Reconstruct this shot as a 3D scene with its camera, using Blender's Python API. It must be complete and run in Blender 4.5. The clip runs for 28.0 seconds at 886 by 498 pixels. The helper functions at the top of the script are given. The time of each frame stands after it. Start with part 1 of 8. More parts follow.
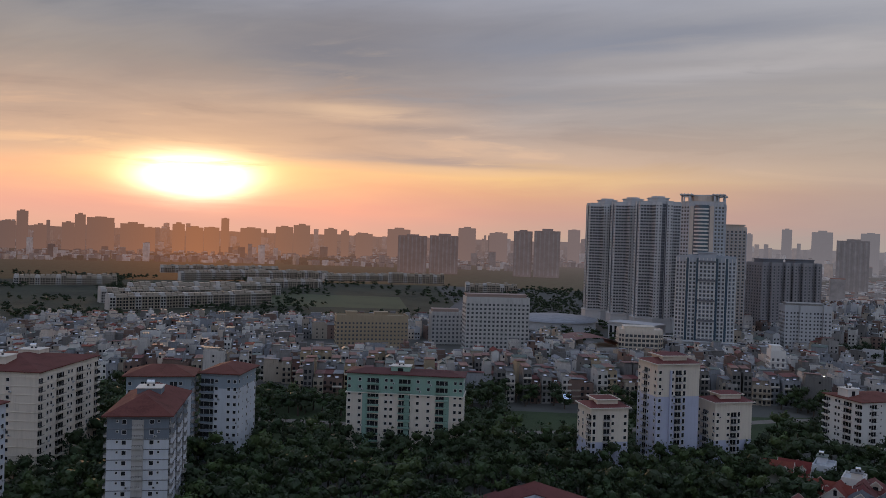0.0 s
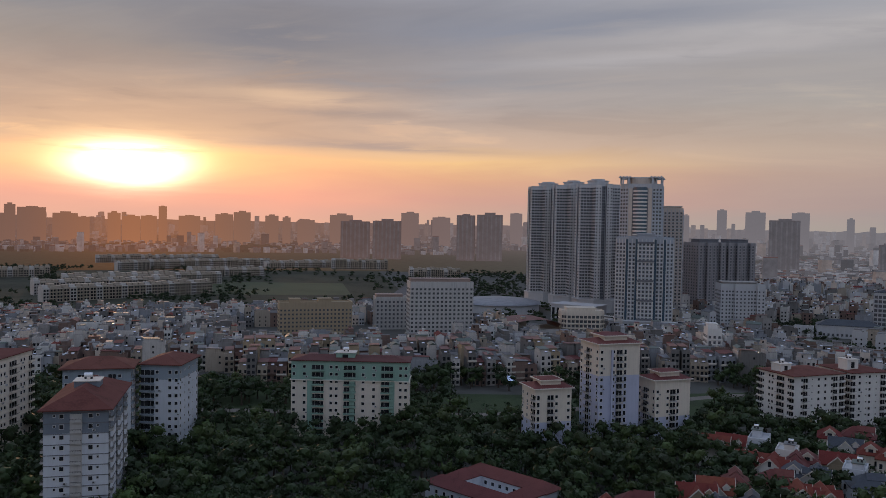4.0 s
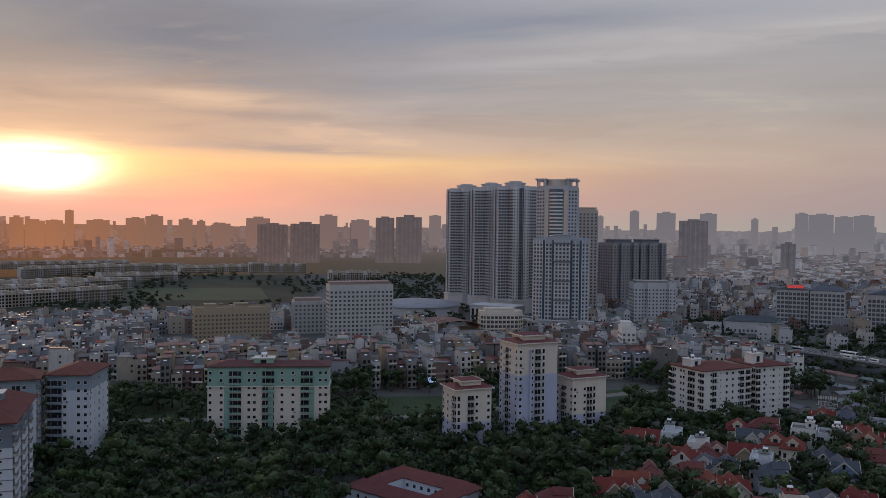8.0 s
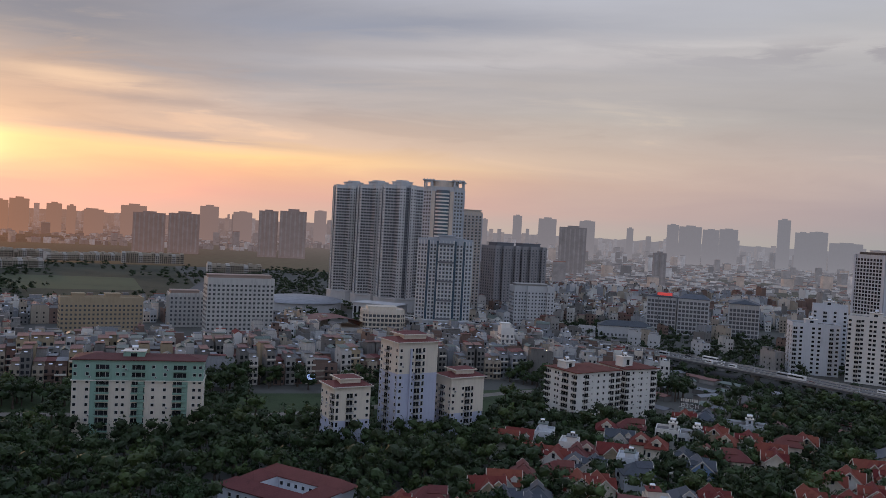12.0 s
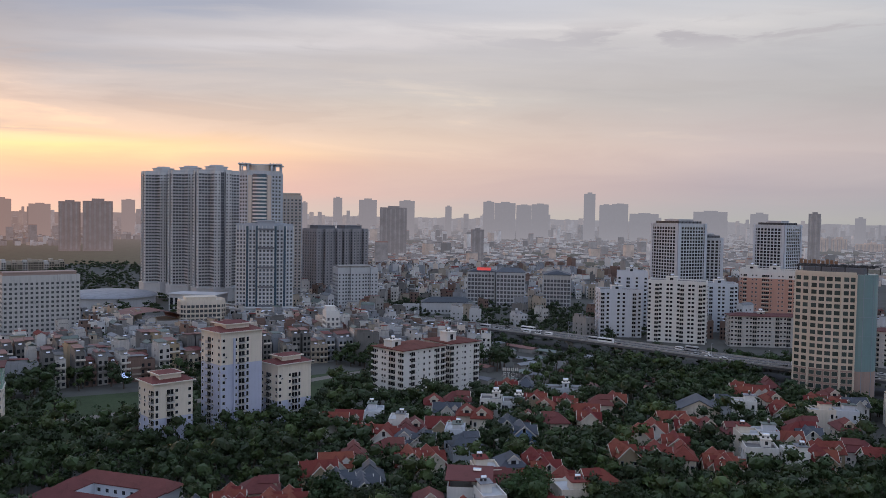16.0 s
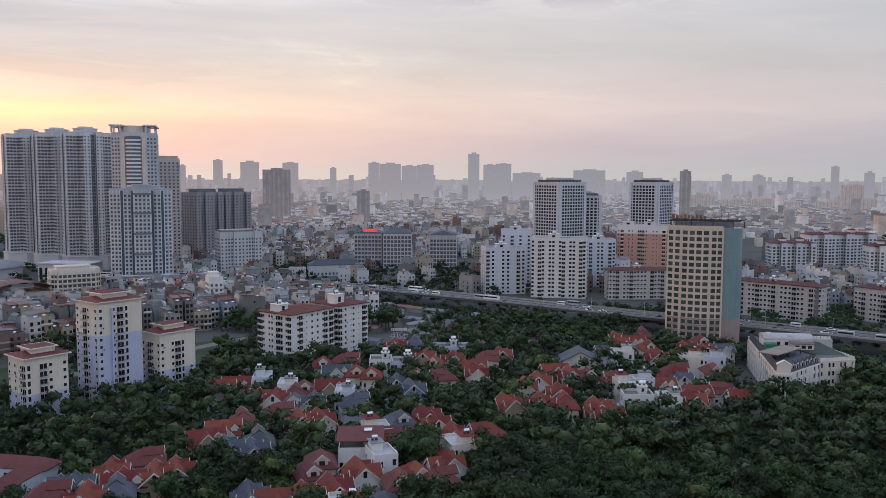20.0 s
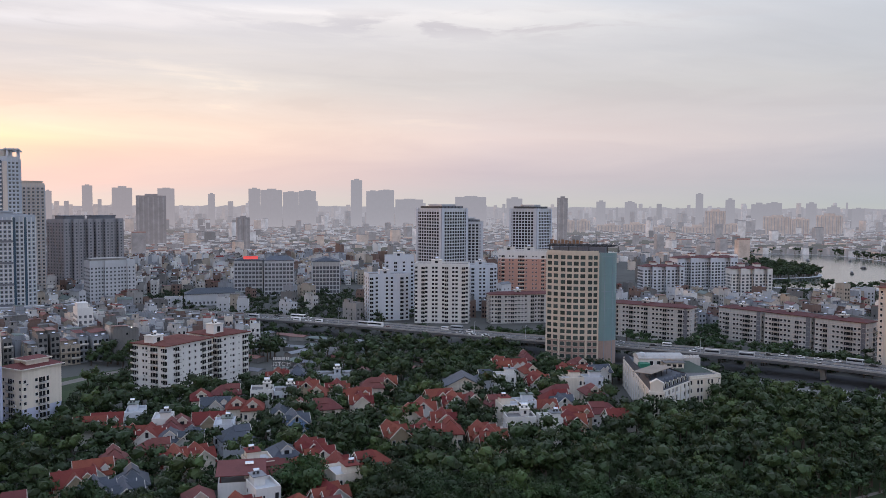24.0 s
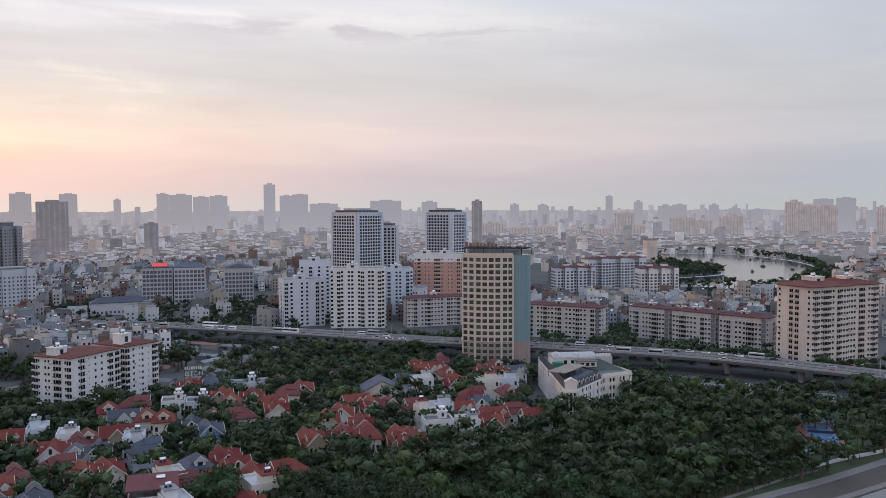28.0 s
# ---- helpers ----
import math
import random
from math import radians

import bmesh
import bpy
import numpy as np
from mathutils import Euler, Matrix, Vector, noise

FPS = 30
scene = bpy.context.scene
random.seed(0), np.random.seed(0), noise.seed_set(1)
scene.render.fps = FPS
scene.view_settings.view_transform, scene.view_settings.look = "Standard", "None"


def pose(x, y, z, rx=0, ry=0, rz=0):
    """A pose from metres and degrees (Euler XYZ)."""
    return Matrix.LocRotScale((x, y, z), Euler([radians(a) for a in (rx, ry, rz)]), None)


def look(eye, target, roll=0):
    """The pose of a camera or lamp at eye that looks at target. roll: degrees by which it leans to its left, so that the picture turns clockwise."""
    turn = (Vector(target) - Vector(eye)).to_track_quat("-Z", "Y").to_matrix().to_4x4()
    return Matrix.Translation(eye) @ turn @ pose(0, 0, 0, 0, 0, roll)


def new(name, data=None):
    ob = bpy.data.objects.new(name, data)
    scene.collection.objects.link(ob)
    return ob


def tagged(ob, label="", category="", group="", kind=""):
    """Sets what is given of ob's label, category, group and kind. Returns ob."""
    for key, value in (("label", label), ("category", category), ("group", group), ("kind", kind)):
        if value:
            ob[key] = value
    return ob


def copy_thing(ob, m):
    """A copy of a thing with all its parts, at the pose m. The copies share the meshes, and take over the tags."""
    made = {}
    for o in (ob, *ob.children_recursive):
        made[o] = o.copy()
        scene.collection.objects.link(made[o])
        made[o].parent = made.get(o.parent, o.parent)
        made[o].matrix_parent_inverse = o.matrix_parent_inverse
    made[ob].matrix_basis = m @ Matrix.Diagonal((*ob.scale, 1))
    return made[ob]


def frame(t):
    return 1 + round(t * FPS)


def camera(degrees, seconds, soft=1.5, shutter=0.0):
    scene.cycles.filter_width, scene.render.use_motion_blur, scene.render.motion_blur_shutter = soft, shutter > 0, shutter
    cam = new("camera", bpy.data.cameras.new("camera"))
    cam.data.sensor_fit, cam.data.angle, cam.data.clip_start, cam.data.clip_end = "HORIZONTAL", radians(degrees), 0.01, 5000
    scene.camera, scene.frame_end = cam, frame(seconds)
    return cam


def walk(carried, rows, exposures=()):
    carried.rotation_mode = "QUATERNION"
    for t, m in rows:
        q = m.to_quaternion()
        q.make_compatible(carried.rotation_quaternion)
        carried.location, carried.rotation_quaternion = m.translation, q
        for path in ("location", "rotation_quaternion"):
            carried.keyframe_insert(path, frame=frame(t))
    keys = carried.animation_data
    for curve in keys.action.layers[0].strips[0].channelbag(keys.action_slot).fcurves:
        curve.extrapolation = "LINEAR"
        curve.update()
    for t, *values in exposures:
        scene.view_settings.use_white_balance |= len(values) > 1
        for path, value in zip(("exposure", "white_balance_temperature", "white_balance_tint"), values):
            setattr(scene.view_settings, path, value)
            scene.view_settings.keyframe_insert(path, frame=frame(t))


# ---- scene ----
EYE = 90.0
cam = camera(56.30, 28.0, soft=0.85)
# seconds, yaw, pitch, lean: the camera turns where it stands, high over the town
ROWS = [
    (0.0, -0.054, -0.863, 1.841),
    (0.5, -0.377, -0.766, 1.943),
    (1.0, -1.098, -0.918, 1.711),
    (1.5, -1.769, -1.017, 1.466),
    (2.0, -2.245, -1.063, 1.448),
    (2.5, -2.670, -1.279, 1.410),
    (3.0, -3.150, -1.646, 1.256),
    (3.5, -3.572, -1.792, 1.086),
    (5.5, -5.481, -1.857, 1.253),
    (6.0, -6.045, -2.035, 1.218),
    (6.5, -6.779, -2.193, 1.095),
    (7.0, -7.692, -2.187, 1.004),
    (7.5, -8.555, -1.951, 0.821),
    (8.0, -9.580, -1.574, 0.633),
    (8.5, -10.601, -1.122, 0.673),
    (9.0, -11.645, -0.677, 0.714),
    (9.5, -13.012, -0.775, 0.934),
    (10.0, -14.353, -1.093, 1.383),
    (10.5, -15.310, -1.277, 2.050),
    (11.0, -16.083, -1.274, 2.516),
    (11.5, -16.750, -1.346, 2.791),
    (12.0, -17.540, -1.431, 3.076),
    (12.5, -18.570, -1.410, 3.357),
    (14.5, -24.809, -2.130, 2.143),
    (15.0, -26.264, -2.328, 1.837),
    (15.5, -28.067, -2.340, 1.498),
    (16.0, -29.853, -2.268, 0.953),
    (16.5, -31.057, -2.384, 0.853),
    (17.0, -31.914, -2.761, 1.093),
    (17.5, -32.880, -3.488, 1.227),
    (18.0, -34.419, -3.878, 1.083),
    (18.5, -35.721, -3.848, 0.803),
    (19.0, -36.456, -4.102, 0.809),
    (19.5, -36.826, -4.435, 0.609),
    (20.0, -37.734, -4.880, 0.224),
    (20.5, -39.297, -5.436, 0.053),
    (21.0, -40.425, -5.667, 0.414),
    (21.5, -41.305, -5.765, 0.684),
    (23.5, -44.758, -3.806, 0.089),
    (24.0, -45.798, -3.030, 0.260),
    (24.5, -46.946, -2.427, -0.045),
    (25.0, -47.956, -2.385, -0.294),
    (25.5, -48.519, -2.607, -0.352),
    (26.0, -48.804, -2.821, -0.417),
    (26.5, -49.376, -3.074, -0.465),
    (27.0, -50.256, -3.176, -0.424),
    (27.5, -51.151, -2.936, -0.416),
    (28.0, -51.630, -2.772, -0.204),
]
EXPOSURES = [(0.0, -0.70), (6.0, -0.66), (8.0, -0.60), (12.0, -0.38), (15.0, -0.10), (17.0, 0.02), (20.0, 0.25), (24.0, 0.36), (28.0, 0.36)]
walk(cam, [(t, pose(0, 0, EYE, 90, 0, yaw) @ pose(0, 0, 0, pitch, 0, 0) @ pose(0, 0, 0, 0, 0, roll)) for t, yaw, pitch, roll in ROWS], EXPOSURES)

# ---- sky and sun ----
SUN_AZ, SUN_EL = radians(-16.74), radians(3.3)      # clockwise from +y, height
SUN_DIR = Vector((math.sin(SUN_AZ) * math.cos(SUN_EL), math.cos(SUN_AZ) * math.cos(SUN_EL), math.sin(SUN_EL)))
world = bpy.data.worlds.new("sky")
scene.world = world
world.use_nodes = True
WT = world.node_tree
WT.nodes.clear()


class Nodes:
    """Short hand for a node tree."""

    def __init__(self, tree):
        self.tree = tree

    def add(self, kind, operation=None, data_type=None, blend_type=None, rotation_type=None):
        n = self.tree.nodes.new(kind)
        if operation:
            n.operation = operation
        if data_type:
            n.data_type = data_type
        if blend_type:
            n.blend_type = blend_type
        if rotation_type:
            n.rotation_type = rotation_type
        return n

    def put(self, socket, value):
        if isinstance(value, bpy.types.NodeSocket):
            self.tree.links.new(value, socket)
        elif isinstance(value, (tuple, list)):
            socket.default_value = tuple(value) + ((1.0,) if len(value) == 3 and len(socket.default_value) == 4 else ())
        else:
            socket.default_value = value

    def calc(self, op, a, b=0.0, c=0.0):
        n = self.add("ShaderNodeMath", operation=op)
        for s, v in zip(n.inputs, (a, b, c)):
            self.put(s, v)
        return n.outputs[0]

    def vec(self, op, a, b=(0, 0, 0)):
        n = self.add("ShaderNodeVectorMath", operation=op)
        self.put(n.inputs[0], a)
        self.put(n.inputs[1], b)
        return n.outputs[0]

    def mix(self, f, a, b, blend="MIX"):
        n = self.add("ShaderNodeMix", data_type="RGBA", blend_type=blend)
        self.put(n.inputs["Factor"], f)
        self.put(n.inputs[6], a)
        self.put(n.inputs[7], b)
        return n.outputs[2]

    def scaled(self, col, f):
        n = self.add("ShaderNodeVectorMath", operation="SCALE")
        self.put(n.inputs[0], col)
        self.put(n.inputs["Scale"], f)
        return n.outputs[0]

    def ramp(self, f, stops, smooth=False):
        n = self.add("ShaderNodeValToRGB")
        r = n.color_ramp
        r.interpolation = "EASE" if smooth else "LINEAR"
        while len(r.elements) < len(stops):
            r.elements.new(0.5)
        for e, (p, c) in zip(r.elements, stops):
            e.position = p
            e.color = (*c, 1) if isinstance(c, tuple) else (c, c, c, 1)
        self.put(n.inputs[0], f)
        return n.outputs[0]

    def noise(self, vec, scale, detail=4.0, rough=0.55, dist=0.0):
        n = self.add("ShaderNodeTexNoise")
        self.put(n.inputs["Vector"], vec)
        self.put(n.inputs["Scale"], scale)
        self.put(n.inputs["Detail"], detail)
        self.put(n.inputs["Roughness"], rough)
        self.put(n.inputs["Distortion"], dist)
        return n.outputs[0]

    def bell(self, x, mid, width):
        q = self.calc("DIVIDE", self.calc("SUBTRACT", x, mid), width)
        return self.calc("POWER", 2.71828, self.calc("MULTIPLY", self.calc("MULTIPLY", q, q), -1.0))


W = Nodes(WT)
way = W.vec("NORMALIZE", W.add("ShaderNodeTexCoord").outputs["Generated"])
xyz = W.add("ShaderNodeSeparateXYZ")
W.put(xyz.inputs[0], way)
dx, dy, dz = xyz.outputs
el = W.calc("MULTIPLY", W.calc("ARCSINE", dz), 57.2958)
az = W.calc("SUBTRACT", W.calc("MULTIPLY", W.calc("ARCTAN2", dx, dy), 57.2958), math.degrees(SUN_AZ))
# cloud deck seen in perspective
deck = W.calc("ADD", W.calc("MAXIMUM", dz, 0.0), 0.10)
flat = W.add("ShaderNodeCombineXYZ")
W.put(flat.inputs[0], W.calc("DIVIDE", dx, deck))
W.put(flat.inputs[1], W.calc("DIVIDE", dy, deck))
turned = W.add("ShaderNodeVectorRotate", rotation_type="Z_AXIS")
W.put(turned.inputs["Vector"], flat.outputs[0])
turned.inputs["Angle"].default_value = radians(24)
long_way = W.vec("MULTIPLY", turned.outputs[0], (0.45, 1.25, 1.0))
big = W.noise(long_way, 0.85, 5.0, 0.55, 0.6)
fine = W.noise(long_way, 3.2, 6.0, 0.6, 0.8)
# flat layers near the horizon: long across, thin upwards
layer = W.add("ShaderNodeCombineXYZ")
W.put(layer.inputs[0], W.calc("MULTIPLY", az, 0.075))
W.put(layer.inputs[1], W.calc("MULTIPLY", el, 0.52))
bars = W.noise(layer.outputs[0], 1.0, 6.0, 0.58, 0.5)
thin = W.noise(W.vec("MULTIPLY", layer.outputs[0], (1.3, 2.1, 1.0)), 1.0, 6.0, 0.6, 0.3)
elw = W.calc("ADD", el, W.calc("MULTIPLY", W.calc("SUBTRACT", bars, 0.5), 1.7))
elf = W.calc("DIVIDE", W.calc("MAXIMUM", elw, 0.0), 30.0)
# colour upwards from the horizon, at six bearings from the sun
bands = [
    (-10.0, [(0.0000, (1.012, 0.331, 0.139)), (0.0500, (1.337, 0.451, 0.139)), (0.1067, (1.657, 0.726, 0.162)), (0.1433, (1.377, 0.726, 0.243)), (0.1733, (1.012, 0.599, 0.256)), (0.2667, (0.804, 0.537, 0.305)), (0.3667, (0.582, 0.471, 0.348)), (0.4667, (0.481, 0.467, 0.453)), (0.62, (0.66, 0.73, 0.90)), (1.0, (0.57, 0.74, 1.12))]),
    (10.0, [(0.0000, (1.126, 0.341, 0.126)), (0.0500, (1.444, 0.438, 0.101)), (0.1067, (1.657, 0.709, 0.129)), (0.1400, (1.613, 0.819, 0.180)), (0.1667, (1.012, 0.599, 0.265)), (0.2667, (0.804, 0.529, 0.295)), (0.3667, (0.505, 0.417, 0.326)), (0.4667, (0.413, 0.387, 0.387)), (0.62, (0.66, 0.73, 0.90)), (1.0, (0.57, 0.74, 1.12))]),
    (22.0, [(0.0000, (0.676, 0.279, 0.146)), (0.0500, (0.956, 0.352, 0.108)), (0.1000, (1.151, 0.506, 0.098)), (0.1400, (1.416, 0.831, 0.173)), (0.1800, (1.003, 0.652, 0.335)), (0.2667, (0.652, 0.536, 0.434)), (0.3667, (0.515, 0.480, 0.466)), (0.4667, (0.460, 0.460, 0.501)), (0.62, (0.66, 0.73, 0.90)), (1.0, (0.57, 0.74, 1.12))]),
    (43.0, [(0.0000, (0.447, 0.285, 0.255)), (0.0500, (0.616, 0.334, 0.222)), (0.1167, (0.753, 0.473, 0.275)), (0.1667, (0.814, 0.592, 0.378)), (0.2667, (0.647, 0.578, 0.489)), (0.3667, (0.605, 0.585, 0.578)), (0.4167, (0.662, 0.654, 0.676)), (0.4667, (0.592, 0.619, 0.691)), (0.62, (0.66, 0.73, 0.90)), (1.0, (0.57, 0.74, 1.12))]),
    (66.0, [(0.0000, (0.315, 0.260, 0.285)), (0.0667, (0.427, 0.315, 0.308)), (0.1500, (0.628, 0.504, 0.449)), (0.2667, (0.540, 0.516, 0.493)), (0.3500, (0.564, 0.564, 0.576)), (0.4167, (0.681, 0.695, 0.723)), (0.4667, (0.614, 0.654, 0.723)), (0.62, (0.66, 0.73, 0.90)), (1.0, (0.57, 0.74, 1.12))]),
    (95.0, [(0.0000, (0.256, 0.249, 0.291)), (0.0667, (0.313, 0.299, 0.322)), (0.1500, (0.411, 0.401, 0.416)), (0.2667, (0.435, 0.455, 0.476)), (0.3667, (0.440, 0.486, 0.546)), (0.4667, (0.411, 0.481, 0.581)), (0.62, (0.66, 0.73, 0.90)), (1.0, (0.57, 0.74, 1.12))]),
]
base_sky = W.ramp(elf, bands[0][1])
for (a0, _), (a1, stops) in zip(bands, bands[1:]):
    over_ = W.calc("MINIMUM", W.calc("MAXIMUM", W.calc("DIVIDE", W.calc("SUBTRACT", az, a0), a1 - a0), 0.0), 1.0)
    base_sky = W.mix(over_, base_sky, W.ramp(elf, stops))
behind = W.ramp(W.calc("DIVIDE", W.calc("ABSOLUTE", az), 180.0), [(0.54, 0.0), (0.66, 1.0)], True)
aft = W.ramp(elf, [(0.0, (0.72, 0.69, 0.69)), (0.3, (0.90, 0.88, 0.90)), (0.62, (0.72, 0.76, 0.88)), (1.0, (0.57, 0.74, 1.12))])
aft_dim = W.ramp(elf, [(0.0, (0.34, 0.35, 0.41)), (0.3, (0.44, 0.48, 0.58)), (0.62, (0.56, 0.66, 0.86)), (1.0, (0.57, 0.74, 1.12))])
aft = W.mix(W.ramp(W.calc("DIVIDE", W.calc("ABSOLUTE", az), 180.0), [(0.74, 0.0), (0.92, 1.0)], True), aft, aft_dim)
base_sky = W.mix(behind, base_sky, aft)
near_sun = W.ramp(W.calc("DIVIDE", W.calc("ABSOLUTE", az), 90.0), [(0.0, 1.0), (0.2, 0.9), (0.5, 0.5), (0.8, 0.2)], True)
# broad soft cloud masses, then fainter wisps
shade = W.ramp(big, [(0.34, (0.76, 0.77, 0.80)), (0.47, (0.96, 0.96, 0.97)), (0.56, (1.06, 1.05, 1.03)), (0.68, (1.30, 1.24, 1.16))], True)
shade2 = W.ramp(fine, [(0.28, 0.94), (0.5, 1.0), (0.72, 1.07)])
shade3 = W.ramp(bars, [(0.36, 0.84), (0.48, 0.98), (0.57, 1.06), (0.67, (1.34, 1.28, 1.16))], True)
cover = W.calc("MULTIPLY", W.ramp(W.calc("DIVIDE", W.calc("MAXIMUM", el, 0.0), 30.0), [(0.17, 0.0), (0.30, 0.7), (0.42, 1.0)]), W.calc("ADD", W.calc("MULTIPLY", near_sun, 0.8), 0.12))
cloudy = W.mix(cover, base_sky, W.mix(1.0, W.mix(1.0, base_sky, shade, "MULTIPLY"), shade2, "MULTIPLY"))
low_cover = W.calc("MULTIPLY", W.bell(el, 7.2, 2.8), near_sun)
cloudy = W.mix(low_cover, cloudy, W.mix(1.0, cloudy, shade3, "MULTIPLY"))


def bank(a, wa, e, we, slope, rag, lo, hi):
    """How dense a long cloud bank is: its bearing from the sun and width, height and depth, its slope, how ragged, and the cut of the wisps."""
    mid = W.calc("ADD", W.calc("ADD", el, W.calc("MULTIPLY", W.calc("SUBTRACT", az, a), -slope)), W.calc("MULTIPLY", W.calc("SUBTRACT", thin, 0.5), rag))
    return W.calc("MULTIPLY", W.calc("MULTIPLY", W.bell(az, a, wa), W.bell(mid, e, we)), W.ramp(fine, [(lo, 0.0), (hi, 1.0)], True))


for a, wa, e, we, slope, rag, lo, hi, tone, much in (
        (9.0, 7.0, 12.2, 1.9, -0.03, 3.0, 0.30, 0.50, (0.33, 0.305, 0.30), 0.85),       # dark mass over the sun
        (30.0, 13.0, 13.4, 0.9, 0.05, 1.6, 0.25, 0.50, (0.38, 0.41, 0.50), 0.8),        # blue-grey band
        (36.0, 12.0, 11.3, 0.55, 0.05, 1.2, 0.28, 0.55, (0.72, 0.70, 0.71), 0.8),       # pale streak below it
        (22.0, 14.0, 9.6, 0.7, 0.0, 1.5, 0.30, 0.60, (0.47, 0.45, 0.44), 0.7),
        (10.5, 5.0, 8.3, 0.55, -0.02, 1.4, 0.25, 0.50, (1.25, 0.86, 0.48), 0.75),       # lit streaks
        (15.0, 7.0, 7.2, 0.35, -0.03, 1.2, 0.30, 0.55, (0.60, 0.42, 0.27), 0.6),
        (-9.0, 7.0, 5.4, 0.3, 0.02, 1.6, 0.35, 0.60, (1.45, 0.84, 0.32), 0.8),
        (16.0, 8.0, 5.1, 0.3, -0.03, 1.0, 0.30, 0.55, (0.62, 0.40, 0.24), 0.75),
        (19.0, 9.0, 4.55, 0.28, -0.012, 0.8, 0.20, 0.45, (1.55, 0.93, 0.32), 0.32),    # bright rim under the deck
        (50.0, 13.0, 12.6, 0.5, 0.01, 1.2, 0.30, 0.60, (0.82, 0.82, 0.84), 0.5)):
    cloudy = W.mix(W.calc("MULTIPLY", bank(a, wa, e, we, slope, rag, lo, hi), much), cloudy, tone)
# small dark flakes high up on the side away from the sun
torn = W.noise(W.vec("MULTIPLY", layer.outputs[0], (2.3, 1.9, 1.0)), 1.0, 7.0, 0.62, 0.3)
streak = W.calc("MULTIPLY", W.ramp(torn, [(0.47, 0.0), (0.56, 1.0)]), W.calc("MULTIPLY", W.calc("MULTIPLY", W.bell(el, 12.0, 0.8), W.bell(az, 63.0, 14.0)), 0.9))
cloudy = W.mix(streak, cloudy, (0.50, 0.49, 0.52))
# the sun's glare behind thin bars of cloud
bar = W.calc("MULTIPLY", W.ramp(thin, [(0.48, 0.0), (0.58, 1.0)]), W.ramp(W.calc("DIVIDE", W.calc("MAXIMUM", el, 0.0), 10.0), [(0.38, 0.0), (0.44, 0.9), (0.8, 1.0)]))
open_ = W.calc("SUBTRACT", 1.0, bar)
core = W.calc("MULTIPLY", W.calc("MULTIPLY", W.bell(az, 0.0, 2.9), W.bell(elw, 3.5, 1.1)), W.calc("ADD", W.calc("MULTIPLY", open_, 0.8), 0.2))
halo = W.calc("MULTIPLY", W.calc("MULTIPLY", W.bell(az, 0.0, 6.2), W.bell(elw, 3.9, 1.4)), W.calc("ADD", W.calc("MULTIPLY", open_, 0.5), 0.5))
wide = W.calc("MULTIPLY", W.bell(az, 1.0, 10.0), W.bell(el, 5.2, 3.2))
lit = W.vec("ADD", cloudy, W.scaled((1.0, 0.92, 0.72), W.calc("MULTIPLY", core, 7.0)))
lit = W.vec("ADD", lit, W.scaled((1.0, 0.60, 0.10), W.calc("MULTIPLY", halo, 1.15)))
lit = W.vec("ADD", lit, W.scaled((1.0, 0.55, 0.12), W.calc("MULTIPLY", wide, 0.28)))
sky = W.add("ShaderNodeTexSky")
sky.sky_type, sky.sun_disc, sky.sun_elevation, sky.sun_rotation = "NISHITA", False, SUN_EL, SUN_AZ
sky.altitude, sky.air_density, sky.dust_density, sky.ozone_density = 100.0, 0.3, 0.0, 1.0
bg_sky, bg_cloud, both, out = W.add("ShaderNodeBackground"), W.add("ShaderNodeBackground"), W.add("ShaderNodeAddShader"), W.add("ShaderNodeOutputWorld")
W.put(bg_sky.inputs[0], sky.outputs[0])
bg_sky.inputs[1].default_value = 0.05
W.put(bg_cloud.inputs[0], W.vec("MULTIPLY", lit, (0.95, 0.865, 0.775)))
bg_cloud.inputs[1].default_value = 1.0
for a, b in ((bg_sky.outputs[0], both.inputs[0]), (bg_cloud.outputs[0], both.inputs[1]), (both.outputs[0], out.inputs[0])):
    WT.links.new(a, b)

sun = new("sun", bpy.data.lights.new("sun", "SUN"))
sun.data.energy, sun.data.angle, sun.data.color = 0.6, radians(2.5), (1.0, 0.55, 0.27)
sun.matrix_world = look(SUN_DIR * 100, (0, 0, 0))

